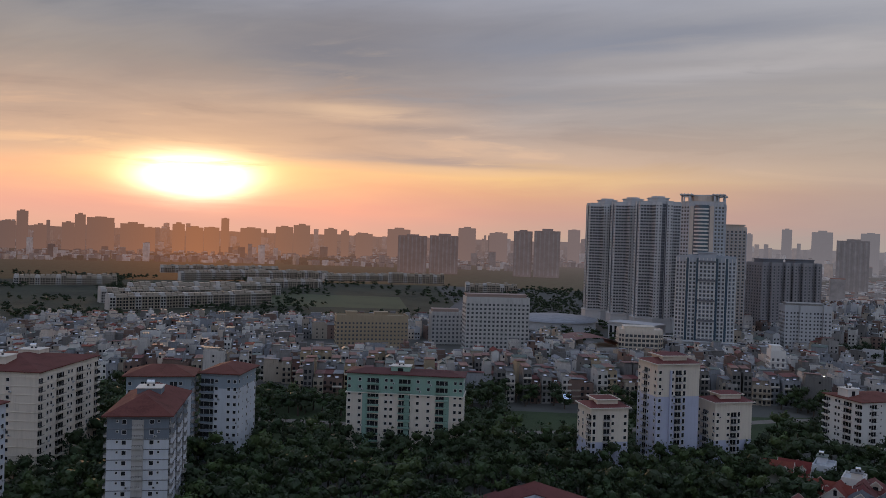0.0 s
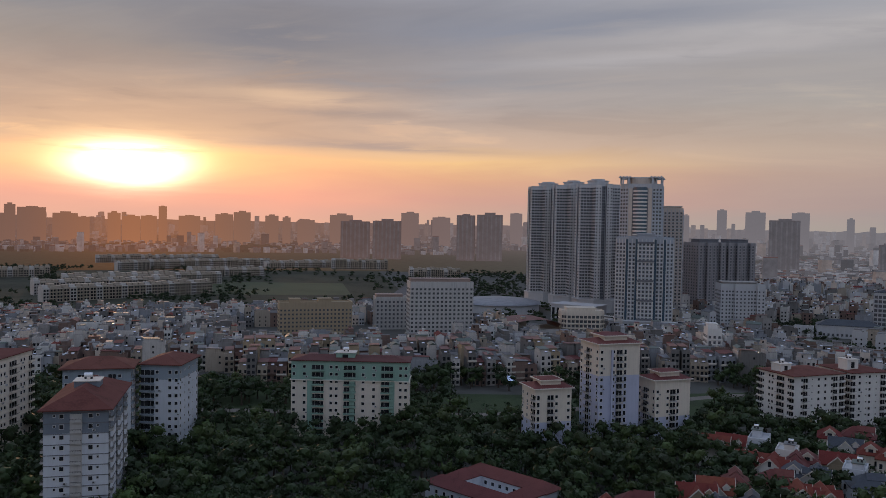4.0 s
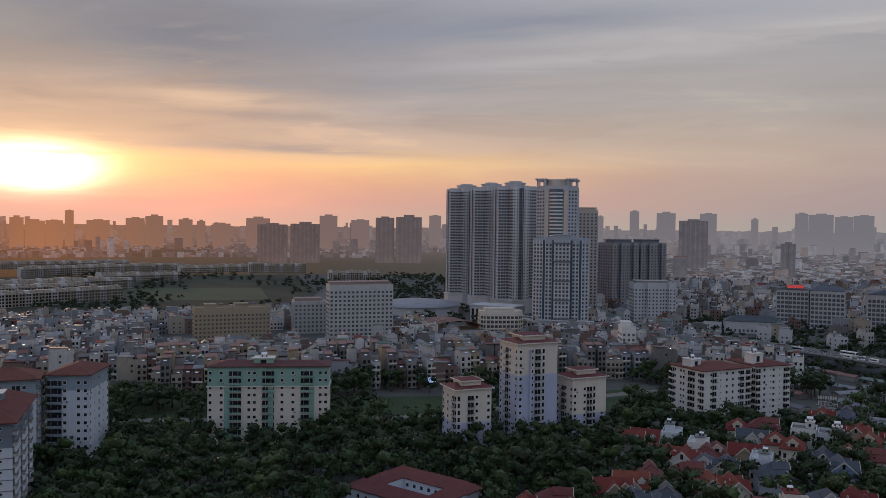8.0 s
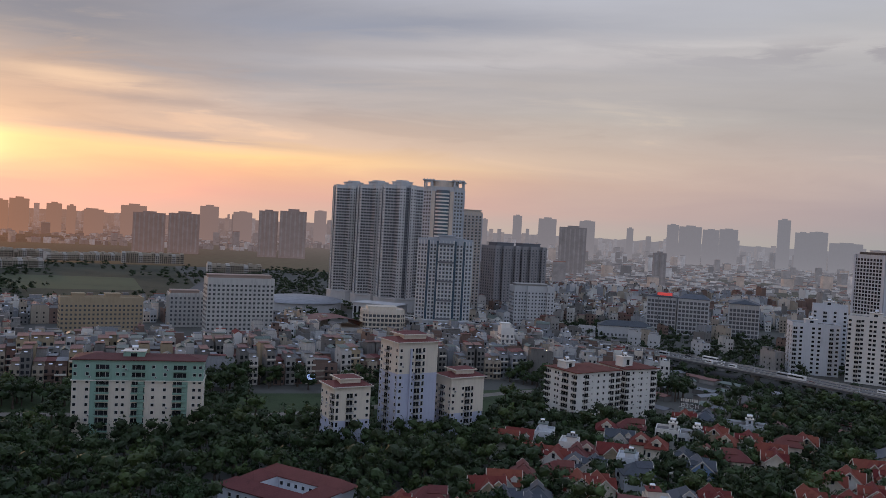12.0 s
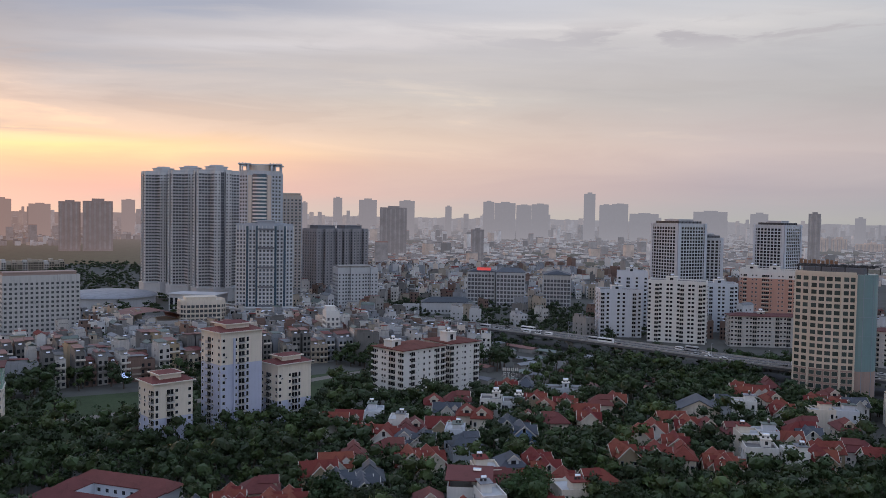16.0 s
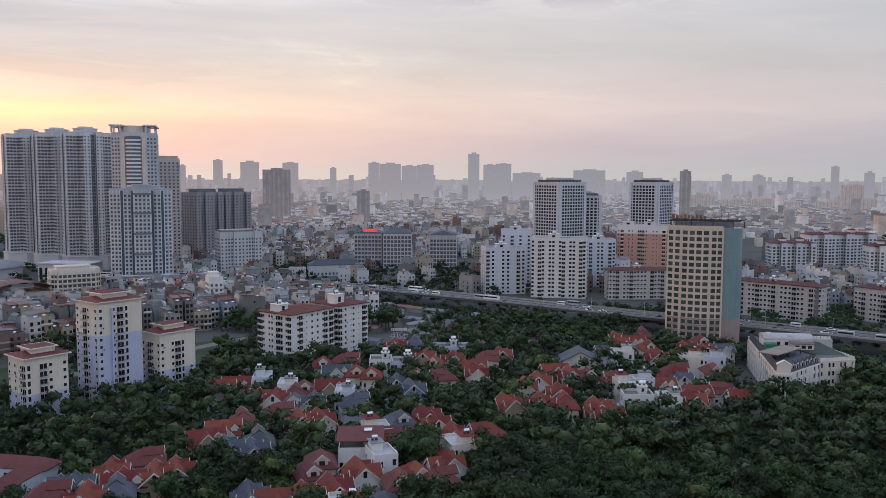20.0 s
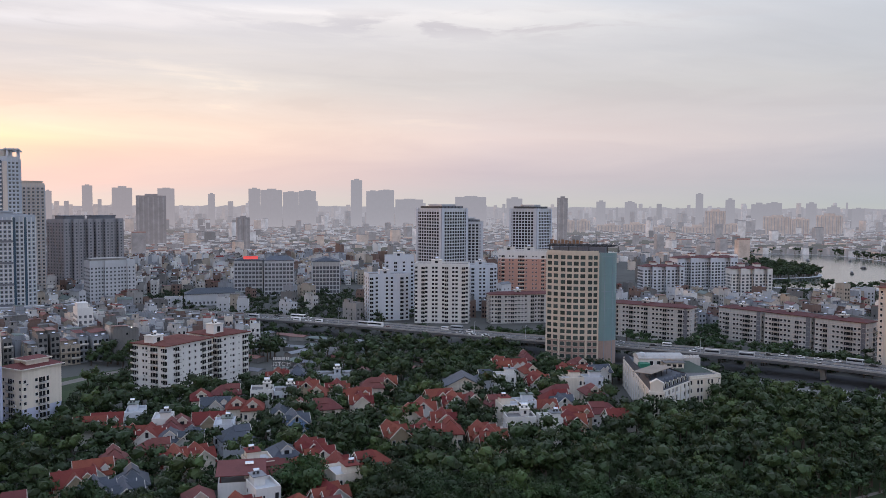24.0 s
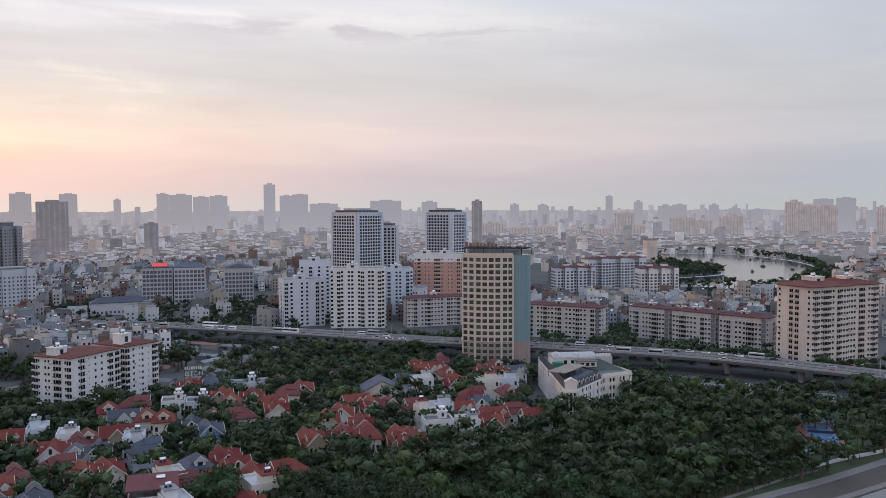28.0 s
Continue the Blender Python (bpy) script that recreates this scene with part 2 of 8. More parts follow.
# ---- materials ----
def material(name, colour, rough=0.8, metal=0.0, wear=0.25, grain=1.5, streak=0.0, bump=0.0, bump_scale=6.0, spread=0.0, rows=0.0, spec=0.3, leaf=0.0):
    """A surface with grain and stains at two scales. streak: rain marks that run down. spread: difference between pieces. rows: courses of tiles a metre."""
    m = bpy.data.materials.new(name)
    m.use_nodes = True
    n = Nodes(m.node_tree)
    b = m.node_tree.nodes["Principled BSDF"]
    place = n.add("ShaderNodeTexCoord").outputs["Object"]
    large = n.noise(place, grain * 0.12, 4.0)
    small = n.noise(place, grain, 6.0, 0.6)
    f = n.calc("ADD", n.calc("MULTIPLY", large, 0.6), n.calc("MULTIPLY", small, 0.4))
    if streak:
        run = n.noise(n.vec("MULTIPLY", place, (1.0, 1.0, 0.06)), 1.1, 5.0, 0.65)
        f = n.calc("ADD", n.calc("MULTIPLY", f, 1.0 - streak), n.calc("MULTIPLY", run, streak))
    tone = n.ramp(f, [(0.28, 1.0 - wear), (0.5, 1.0), (0.72, 1.0 + 0.35 * wear)])
    col = n.mix(1.0, (*colour, 1.0), tone, "MULTIPLY")
    if spread:
        own = n.add("ShaderNodeObjectInfo").outputs["Random"]
        hsv = n.add("ShaderNodeHueSaturation")
        n.put(hsv.inputs["Hue"], n.calc("ADD", 0.5, n.calc("MULTIPLY", n.calc("SUBTRACT", own, 0.5), 0.06 * spread)))
        n.put(hsv.inputs["Value"], n.calc("ADD", 1.0, n.calc("MULTIPLY", n.calc("SUBTRACT", own, 0.5), spread)))
        n.put(hsv.inputs["Color"], col)
        col = hsv.outputs[0]
    if leaf:
        own = n.add("ShaderNodeNewGeometry").outputs["Random Per Island"]
        hsv = n.add("ShaderNodeHueSaturation")
        n.put(hsv.inputs["Hue"], n.calc("ADD", 0.5, n.calc("MULTIPLY", n.calc("SUBTRACT", own, 0.5), 0.05 * leaf)))
        n.put(hsv.inputs["Value"], n.calc("ADD", 1.0, n.calc("MULTIPLY", n.calc("SUBTRACT", own, 0.5), leaf)))
        n.put(hsv.inputs["Color"], col)
        col = hsv.outputs[0]
    n.put(b.inputs["Base Color"], col)
    b.inputs["Roughness"].default_value, b.inputs["Metallic"].default_value = rough, metal
    b.inputs["Specular IOR Level"].default_value = spec
    height = n.noise(place, bump_scale, 5.0) if bump else None
    if rows:
        xyz_ = n.add("ShaderNodeSeparateXYZ")
        n.put(xyz_.inputs[0], place)
        wave = n.calc("FRACT", n.calc("MULTIPLY", xyz_.outputs[2], rows))
        height = n.calc("ADD", n.calc("MULTIPLY", height, 0.4), wave) if bump else wave
    if height is not None:
        bp = n.add("ShaderNodeBump")
        bp.inputs["Strength"].default_value = max(bump, 0.3 if rows else 0.0)
        bp.inputs["Distance"].default_value = 0.08
        n.put(bp.inputs["Height"], height)
        n.put(b.inputs["Normal"], bp.outputs[0])
    return m


CREAM = material("cream_plaster", (0.65, 0.59, 0.51), streak=0.5)
BEIGE = material("beige_plaster", (0.62, 0.54, 0.47), streak=0.55, wear=0.3)
WHITE = material("white_plaster", (0.65, 0.64, 0.62), streak=0.45, wear=0.18)
COOL = material("cool_white_plaster", (0.54, 0.57, 0.62), streak=0.45, wear=0.2)
LILAC = material("pale_blue_plaster", (0.44, 0.47, 0.60), streak=0.4, wear=0.2)
SLATE = material("slate_blue_plaster", (0.17, 0.20, 0.24), streak=0.4, wear=0.25)
TEALGREY = material("grey_teal_plaster", (0.26, 0.31, 0.36), streak=0.4, wear=0.25)
MINT = material("mint_plaster", (0.25, 0.39, 0.33), streak=0.45, wear=0.22)
PINK = material("salmon_plaster", (0.50, 0.285, 0.225), streak=0.4)
GREY = material("grey_plaster", (0.42, 0.41, 0.40), streak=0.55, wear=0.35)
DARKGREY = material("dark_cladding_and_recess_shade", (0.16, 0.165, 0.185), streak=0.3)
BROWNISH = material("brown_pink_stone", (0.33, 0.25, 0.22), streak=0.4)
TEAL = material("teal_curtain_glass", (0.165, 0.265, 0.275), rough=0.3, wear=0.1, spec=0.6)
MAINWALL = material("weathered_blue_grey_render", (0.60, 0.60, 0.60), streak=0.5, wear=0.25)
MIDGREY = material("grey_ribbed_cladding", (0.30, 0.29, 0.30), streak=0.4, wear=0.25)
STEELBLUE = material("blue_grey_render", (0.38, 0.41, 0.46), streak=0.4, wear=0.2)
PALEGREY = material("pale_grey_render", (0.50, 0.51, 0.53), streak=0.4, wear=0.2)
SLABWALL = material("weathered_slab_render", (0.47, 0.465, 0.455), streak=0.6, wear=0.4)
LOT = material("worn_parking_surface", (0.15, 0.15, 0.14), rough=0.95, wear=0.5, grain=0.3)
CONCRETE = material("concrete", (0.33, 0.32, 0.31), rough=0.9, wear=0.35, streak=0.3, bump=0.3)
FLATROOF = material("bitumen_and_screed_roof", (0.16, 0.155, 0.155), rough=0.95, wear=0.45, grain=0.8, bump=0.3)
REDROOF = material("red_roof_tiles", (0.185, 0.050, 0.040), rough=0.85, wear=0.4, grain=2.2, rows=3.0, spread=0.35, spec=0.15)
BRICKROOF = material("weathered_brick_roof", (0.102, 0.036, 0.036), rough=0.8, wear=0.45, grain=1.4, rows=3.0, spread=0.2)
MAROON = material("maroon_roof_tiles", (0.145, 0.045, 0.042), rough=0.75, wear=0.35, grain=2.2, rows=3.0, spread=0.2)
SLATEROOF = material("dark_slate_roof", (0.065, 0.075, 0.095), rough=0.6, wear=0.35, grain=2.0, rows=3.0, spread=0.3)
GREENROOF = material("grey_green_sheet_roof", (0.11, 0.14, 0.125), rough=0.5, wear=0.3)
TIN = material("corrugated_tin", (0.21, 0.22, 0.24), rough=0.55, metal=0.2, wear=0.4, spread=0.5)
RUSTTIN = material("rusty_red_tin", (0.19, 0.085, 0.07), rough=0.55, wear=0.5, spread=0.4)
GLASS = material("dark_window_glass", (0.022, 0.024, 0.028), rough=0.12, wear=0.2, grain=0.6, spec=0.5, spread=0.8)
# lighter than GLASS: haze and sky reflection are put into its colour
FARGLASS = material("haze_lightened_glass", (0.085, 0.09, 0.10), rough=0.25, wear=0.4, grain=0.5, spec=0.5, spread=0.6)
DULLROOF = material("faded_red_roof_tiles", (0.145, 0.055, 0.047), rough=0.85, wear=0.45, grain=1.6, rows=3.0, spread=0.25, spec=0.15)
BLUEGLASS = material("blue_tinted_glass", (0.05, 0.09, 0.13), rough=0.1, wear=0.2, spec=0.6)
FRAMEW = material("white_window_frame", (0.62, 0.61, 0.60), rough=0.5, wear=0.15)
TRIM = material("pale_moulding", (0.66, 0.62, 0.56), wear=0.2, streak=0.4)
STEEL = material("stainless_tank", (0.72, 0.73, 0.75), rough=0.22, metal=1.0, wear=0.1)
IRON = material("dark_iron", (0.06, 0.06, 0.065), rough=0.6, metal=0.3)
ASPHALT = material("asphalt", (0.055, 0.055, 0.06), rough=0.9, wear=0.3, grain=0.6, bump=0.2)
DECK = material("worn_deck_asphalt", (0.10, 0.10, 0.105), rough=0.9, wear=0.3, grain=0.5)
PAINT = material("road_marking", (0.65, 0.65, 0.62), rough=0.7, wear=0.3)
DIRT = material("sandy_path", (0.19, 0.17, 0.15), rough=0.95, wear=0.35, grain=0.8, bump=0.3)
EMBANK = material("wet_brown_bank", (0.085, 0.073, 0.060), rough=0.9, wear=0.35, grain=0.5)
GRASS = material("grass", (0.040, 0.060, 0.025), rough=0.95, wear=0.5, grain=0.5, bump=0.5)
FIELD = material("rough_field", (0.042, 0.045, 0.028), rough=0.95, wear=0.8, grain=0.12, bump=0.4)
BARK = material("bark", (0.09, 0.07, 0.055), rough=0.95, wear=0.4, grain=4.0)
LEAVES = [material("foliage_deep", (0.026, 0.044, 0.0165), rough=0.6, wear=0.6, leaf=0.6, spread=0.6, spec=0.25),
          material("foliage_mid", (0.035, 0.058, 0.020), rough=0.6, wear=0.6, leaf=0.6, spread=0.6, spec=0.25),
          material("foliage_fresh", (0.056, 0.084, 0.026), rough=0.6, wear=0.6, leaf=0.6, spread=0.5, spec=0.25)]
WATER = material("lake_water", (0.05, 0.065, 0.06), rough=0.13, wear=0.1, grain=0.1, bump=0.06, bump_scale=0.25, spec=0.5)
COURTBLUE = material("blue_court", (0.06, 0.13, 0.24), rough=0.8, wear=0.15)
COURTRED = material("red_court", (0.22, 0.08, 0.06), rough=0.8, wear=0.2)
FENCEBLUE = material("pale_blue_sheet", (0.33, 0.47, 0.58), rough=0.5, wear=0.2)
VILLABLUE = material("blue_villa_paint", (0.22, 0.33, 0.55), streak=0.3, wear=0.2)
RUBBER = material("tyre", (0.02, 0.02, 0.02), rough=0.9)
CARPAINT = [material("car_" + nm, c, rough=0.3, wear=0.1, spec=0.5) for nm, c in (("white", (0.75, 0.75, 0.75)), ("silver", (0.42, 0.43, 0.45)), ("black", (0.03, 0.03, 0.035)), ("red", (0.35, 0.04, 0.03)), ("yellow", (0.55, 0.33, 0.04)))]
DULL = [material("town_" + nm, c, streak=0.55, wear=0.45) for nm, c in (("grey_render", (0.30, 0.29, 0.28)), ("dirty_white_render", (0.50, 0.48, 0.46)), ("sand_render", (0.38, 0.33, 0.27)), ("blue_grey_render", (0.28, 0.295, 0.32)), ("raw_brick", (0.19, 0.13, 0.11)), ("stained_render", (0.17, 0.165, 0.16)))]
HOUSEWALL = [DULL[2], DULL[1], DULL[3], DULL[0], DULL[4], DULL[5], material("ochre_plaster", (0.36, 0.29, 0.20), streak=0.5), material("brick_red_plaster", (0.22, 0.13, 0.11), streak=0.5), DULL[0], DULL[5], DULL[1]]

# ---- building tools ----
class Shape:
    """Collects vertices, faces and material slots of one mesh."""

    def __init__(self):
        self.v, self.f, self.m = [], [], []

    def add(self, verts, faces, slot=0):
        k = len(self.v)
        self.v.extend(verts)
        for f in faces:
            self.f.append([k + i for i in f])
            self.m.append(slot)

    def block(self, o, u, w, d, h, slot=0, bottom=True):
        """A box: o is its low front corner, u the unit direction of its width w; d goes to the left of u."""
        ux, uy = u
        x, y, z = o
        c = [(x, y), (x + ux * w, y + uy * w), (x + ux * w - uy * d, y + uy * w + ux * d), (x - uy * d, y + ux * d)]
        self.prism(c, z, z + h, slot, slot, bottom)

    def box(self, x0, y0, z0, x1, y1, z1, slot=0):
        self.prism([(x0, y0), (x1, y0), (x1, y1), (x0, y1)], z0, z1, slot, slot, True)

    def prism(self, poly, z0, z1, slot=0, top=None, bottom=False):
        n = len(poly)
        self.add([(x, y, z0) for x, y in poly] + [(x, y, z1) for x, y in poly], [(i, (i + 1) % n, n + (i + 1) % n, n + i) for i in range(n)], slot)
        k = len(self.v) - 2 * n
        if top is not None:
            self.f.append([k + n + i for i in range(n)])
            self.m.append(top)
        if bottom:
            self.f.append([k + i for i in reversed(range(n))])
            self.m.append(slot)

    def tube(self, x, y, z0, z1, r0, r1, sides=10, slot=0):
        a = [2 * math.pi * i / sides for i in range(sides)]
        self.add([(x + r0 * math.cos(t), y + r0 * math.sin(t), z0) for t in a] + [(x + r1 * math.cos(t), y + r1 * math.sin(t), z1) for t in a],
                 [(i, (i + 1) % sides, sides + (i + 1) % sides, sides + i) for i in range(sides)] + [tuple(range(sides, 2 * sides))], slot)

    def lying(self, x, y, z, length, r, u, sides=10, slot=0):
        ux, uy = u
        a = [2 * math.pi * i / sides for i in range(sides)]
        ends = [[(x + ux * q - uy * r * math.cos(t), y + uy * q + ux * r * math.cos(t), z + r * math.sin(t)) for t in a] for q in (-length / 2, length / 2)]
        self.add(ends[0] + ends[1], [(i, (i + 1) % sides, sides + (i + 1) % sides, sides + i) for i in range(sides)] + [tuple(range(sides, 2 * sides)), tuple(reversed(range(sides)))], slot)

    def hip(self, o, u, w, d, h, over=0.8, thick=0.35, slot=0, run=None):
        """A hipped roof over a rectangle, with eaves."""
        ux, uy = u
        x, y, z = o

        def at(a, b, c):
            return (x + ux * a - uy * b, y + uy * a + ux * b, z + c)
        a0, a1, b0, b1 = -over, w + over, -over, d + over
        run = min(w, d) / 2 + over if run is None else run
        if w >= d:
            r0, r1 = at(a0 + run, d / 2, h), at(a1 - run, d / 2, h)
            f = [(4, 5, 9, 8), (5, 6, 9), (6, 7, 8, 9), (7, 4, 8)]
        else:
            r0, r1 = at(w / 2, b0 + run, h), at(w / 2, b1 - run, h)
            f = [(4, 5, 8), (5, 6, 9, 8), (6, 7, 9), (7, 4, 8, 9)]
        low = [at(a, b, -thick) for a, b in ((a0, b0), (a1, b0), (a1, b1), (a0, b1))]
        up = [at(a, b, 0) for a, b in ((a0, b0), (a1, b0), (a1, b1), (a0, b1))]
        self.add(low + up + [r0, r1], [(0, 1, 5, 4), (1, 2, 6, 5), (2, 3, 7, 6), (3, 0, 4, 7), (3, 2, 1, 0)] + f, slot)

    def gable(self, o, u, w, d, h, over=0.5, thick=0.25, slot=0, wall=None, verge=None):
        """A gabled roof whose ridge runs along d; wall: slot of the gable triangles; verge: slot of the front barge boards."""
        ux, uy = u
        x, y, z = o

        def at(a, b, c):
            return (x + ux * a - uy * b, y + uy * a + ux * b, z + c)
        s = h / (w / 2)
        for sg in (0, 1):
            e = -over if sg == 0 else w + over
            ze = -s * over
            p = [at(e, -over, ze), at(w / 2, -over, h), at(w / 2, d + over, h), at(e, d + over, ze)]
            q = [(a, b, c + thick) for a, b, c in p]
            quad = [(0, 1, 2, 3), (7, 6, 5, 4), (0, 4, 5, 1), (1, 5, 6, 2), (2, 6, 7, 3), (3, 7, 4, 0)]
            self.add(p + q, quad if sg else [tuple(reversed(k)) for k in quad], slot)
            if verge is not None:
                p = [at(e, -over - 0.14, ze - 0.15), at(w / 2, -over - 0.14, h - 0.15), at(w / 2, -over - 0.004, h - 0.15), at(e, -over - 0.004, ze - 0.15)]
                q = [(a, b, c + thick + 0.2) for a, b, c in p]
                self.add(p + q, quad if sg else [tuple(reversed(k)) for k in quad], verge)
        if wall is not None:
            self.add([at(0, 0, 0), at(w, 0, 0), at(w / 2, 0, h)], [(0, 1, 2)], wall)
            self.add([at(0, d, 0), at(w, d, 0), at(w / 2, d, h)], [(0, 2, 1)], wall)

    def mesh(self, name, mats):
        me = bpy.data.meshes.new(name)
        me.from_pydata(self.v, [], self.f)
        for m in mats:
            me.materials.append(m)
        if len(mats) > 1:
            me.polygons.foreach_set("material_index", self.m)
        me.update()
        return me


def part(name, shape, mats, parent, label="", kind=""):
    """Links a shape (or a finished mesh) as one object under a thing or part."""
    me = shape.mesh(name, mats if isinstance(mats, (list, tuple)) else [mats]) if isinstance(shape, Shape) else shape
    ob = new(name, me)
    ob.parent = parent
    return tagged(ob, label, "", "", kind)


def root(name, x, y, z=0.0, label="", category="", group="", turn=0.0):
    ob = new(name)
    ob.empty_display_size = 1.0
    ob.matrix_basis = pose(x, y, z, 0, 0, turn)
    return tagged(ob, label, category, group)


def heading(deg):
    return (math.cos(radians(deg)), math.sin(radians(deg)))


TAKEN = []      # oriented rectangles on which nothing else may stand


def take(x, y, deg, w, d, margin=1.5):
    TAKEN.append((x, y, *heading(deg), w, d, margin))


def is_free(x, y, r=0.0):
    for ox, oy, ux, uy, w, d, mg in TAKEN:
        a, b = (x - ox) * ux + (y - oy) * uy, -(x - ox) * uy + (y - oy) * ux
        if -mg - r < a < w + mg + r and -mg - r < b < d + mg + r:
            return False
    return True


def window_mesh(w, h, frame_mat=FRAMEW, glass=GLASS, hood=0.0, deep=0.10):
    """A casement in one piece: frame, reveal and the pane set back in it; its wall lies in y = 0 and it looks to -y."""
    s = Shape()
    b = 0.10

    def ring_at(x, z0, z1, y):
        return [(-x, y, z0), (x, y, z0), (x, y, z1), (-x, y, z1)]
    v = ring_at(w / 2, 0, h, 0) + ring_at(w / 2, 0, h, -deep) + ring_at(w / 2 - b, b, h - b, -deep) + ring_at(w / 2 - b, b, h - b, -0.02)
    f = []
    for k in (0, 4, 8):
        for i in range(4):
            j = (i + 1) % 4
            f.append((k + i, k + j, k + 4 + j, k + 4 + i))
    s.add(v, f, 0)
    s.f.append([12, 13, 14, 15])
    s.m.append(1)
    if hood:
        k = len(s.v)
        s.v += [(-w / 2 - 0.15, -hood, h + 0.02), (w / 2 + 0.15, -hood, h + 0.02), (-w / 2 - 0.15, -hood, h + 0.12), (w / 2 + 0.15, -hood, h + 0.12), (-w / 2 - 0.15, 0, h + 0.12), (w / 2 + 0.15, 0, h + 0.12)]
        for q in ([7, 6, k + 1, k], [k, k + 1, k + 3, k + 2], [k + 2, k + 3, k + 5, k + 4]):
            s.f.append(q)
            s.m.append(0)
    return s.mesh("window", [frame_mat, glass])


def balcony_mesh(w, h, wall, deep=1.1, rail=IRON, solid=0.55):
    """A balcony with slab, low wall and rail before a dark glazed door."""
    s = Shape()
    s.box(-w / 2, -deep, -0.15, w / 2, 0, 0.0, 0)
    s.box(-w / 2, -deep, 0.0, w / 2, -deep + 0.12, solid, 0)
    s.box(-w / 2, -deep + 0.12, 0.0, -w / 2 + 0.12, 0, solid, 0)
    s.box(w / 2 - 0.12, -deep + 0.12, 0.0, w / 2, 0, solid, 0)
    s.box(-w / 2, -deep, solid + 0.3, w / 2, -deep + 0.06, solid + 0.38, 1)
    for i in range(5):
        x = -w / 2 + 0.04 + (w - 0.12) * i / 4
        s.box(x, -deep + 0.01, solid, x + 0.05, -deep + 0.05, solid + 0.3, 1)
    s.box(-w / 2 + 0.15, -0.04, 0.05, w / 2 - 0.15, -0.005, h, 2)
    s.box(-w * 0.02, -0.09, 0.05, w * 0.02, -0.04, h, 3)
    return s.mesh("balcony", [wall, rail, GLASS, FRAMEW])


def aircon_mesh():
    s = Shape()
    s.box(-0.45, -0.42, 0, 0.45, -0.06, 0.6, 0)
    s.box(-0.3, -0.44, 0.08, 0.22, -0.42, 0.52, 1)
    s.box(-0.4, -0.36, -0.06, -0.34, 0, 0, 1)
    s.box(0.34, -0.36, -0.06, 0.4, 0, 0, 1)
    return s.mesh("air_conditioner", [PALEGREY, IRON])


AIRCON = aircon_mesh()


def tank_shape(s, x, y, z, length=2.2, r=0.65, u=(1, 0), slots=(0, 1)):
    s.lying(x, y, z + r + 0.5, length, r, u, 12, slots[0])
    for q in (-0.35, 0.35):
        s.box(x + u[0] * length * q - 0.3, y + u[1] * length * q - 0.3, z, x + u[0] * length * q + 0.3, y + u[1] * length * q + 0.3, z + 0.6, slots[1])


def facade(parent, shape_far, p, q, z0, storey, floors, pattern, kit, seed=0, far=False, start=0):
    """Fills a wall from p to q (local, seen with its outside to the right of the way) with one row of bays a storey."""
    rng = random.Random(seed)
    n = len(pattern)
    lx, ly = q[0] - p[0], q[1] - p[1]
    length = math.hypot(lx, ly)
    ang = math.degrees(math.atan2(ly, lx))
    for k in range(start, floors):
        for i, c in enumerate(pattern):
            if c == "." or c not in kit:
                continue
            me, name, lift, label = kit[c]
            t = (i + 0.5) / n
            m = pose(p[0] + lx * t, p[1] + ly * t, z0 + k * storey + lift, 0, 0, ang)
            if far:
                k0 = len(shape_far.v)
                shape_far.v.extend([tuple(m @ v.co) for v in me.vertices])
                for f in me.polygons:
                    shape_far.f.append([k0 + j for j in f.vertices])
                    shape_far.m.append(kit["slots"].setdefault(me.materials[f.material_index].name, len(kit["slots"])))
            else:
                ob = new(name, me)
                ob.parent, ob.matrix_basis = parent, m
                if label:
                    ob["label"] = label
                if kit.get("ac") and c in "wW" and rng.random() < kit["ac"]:
                    a = new("air_conditioner", AIRCON)
                    a.parent, a.matrix_basis = parent, m @ pose(0.9, 0, -0.75)


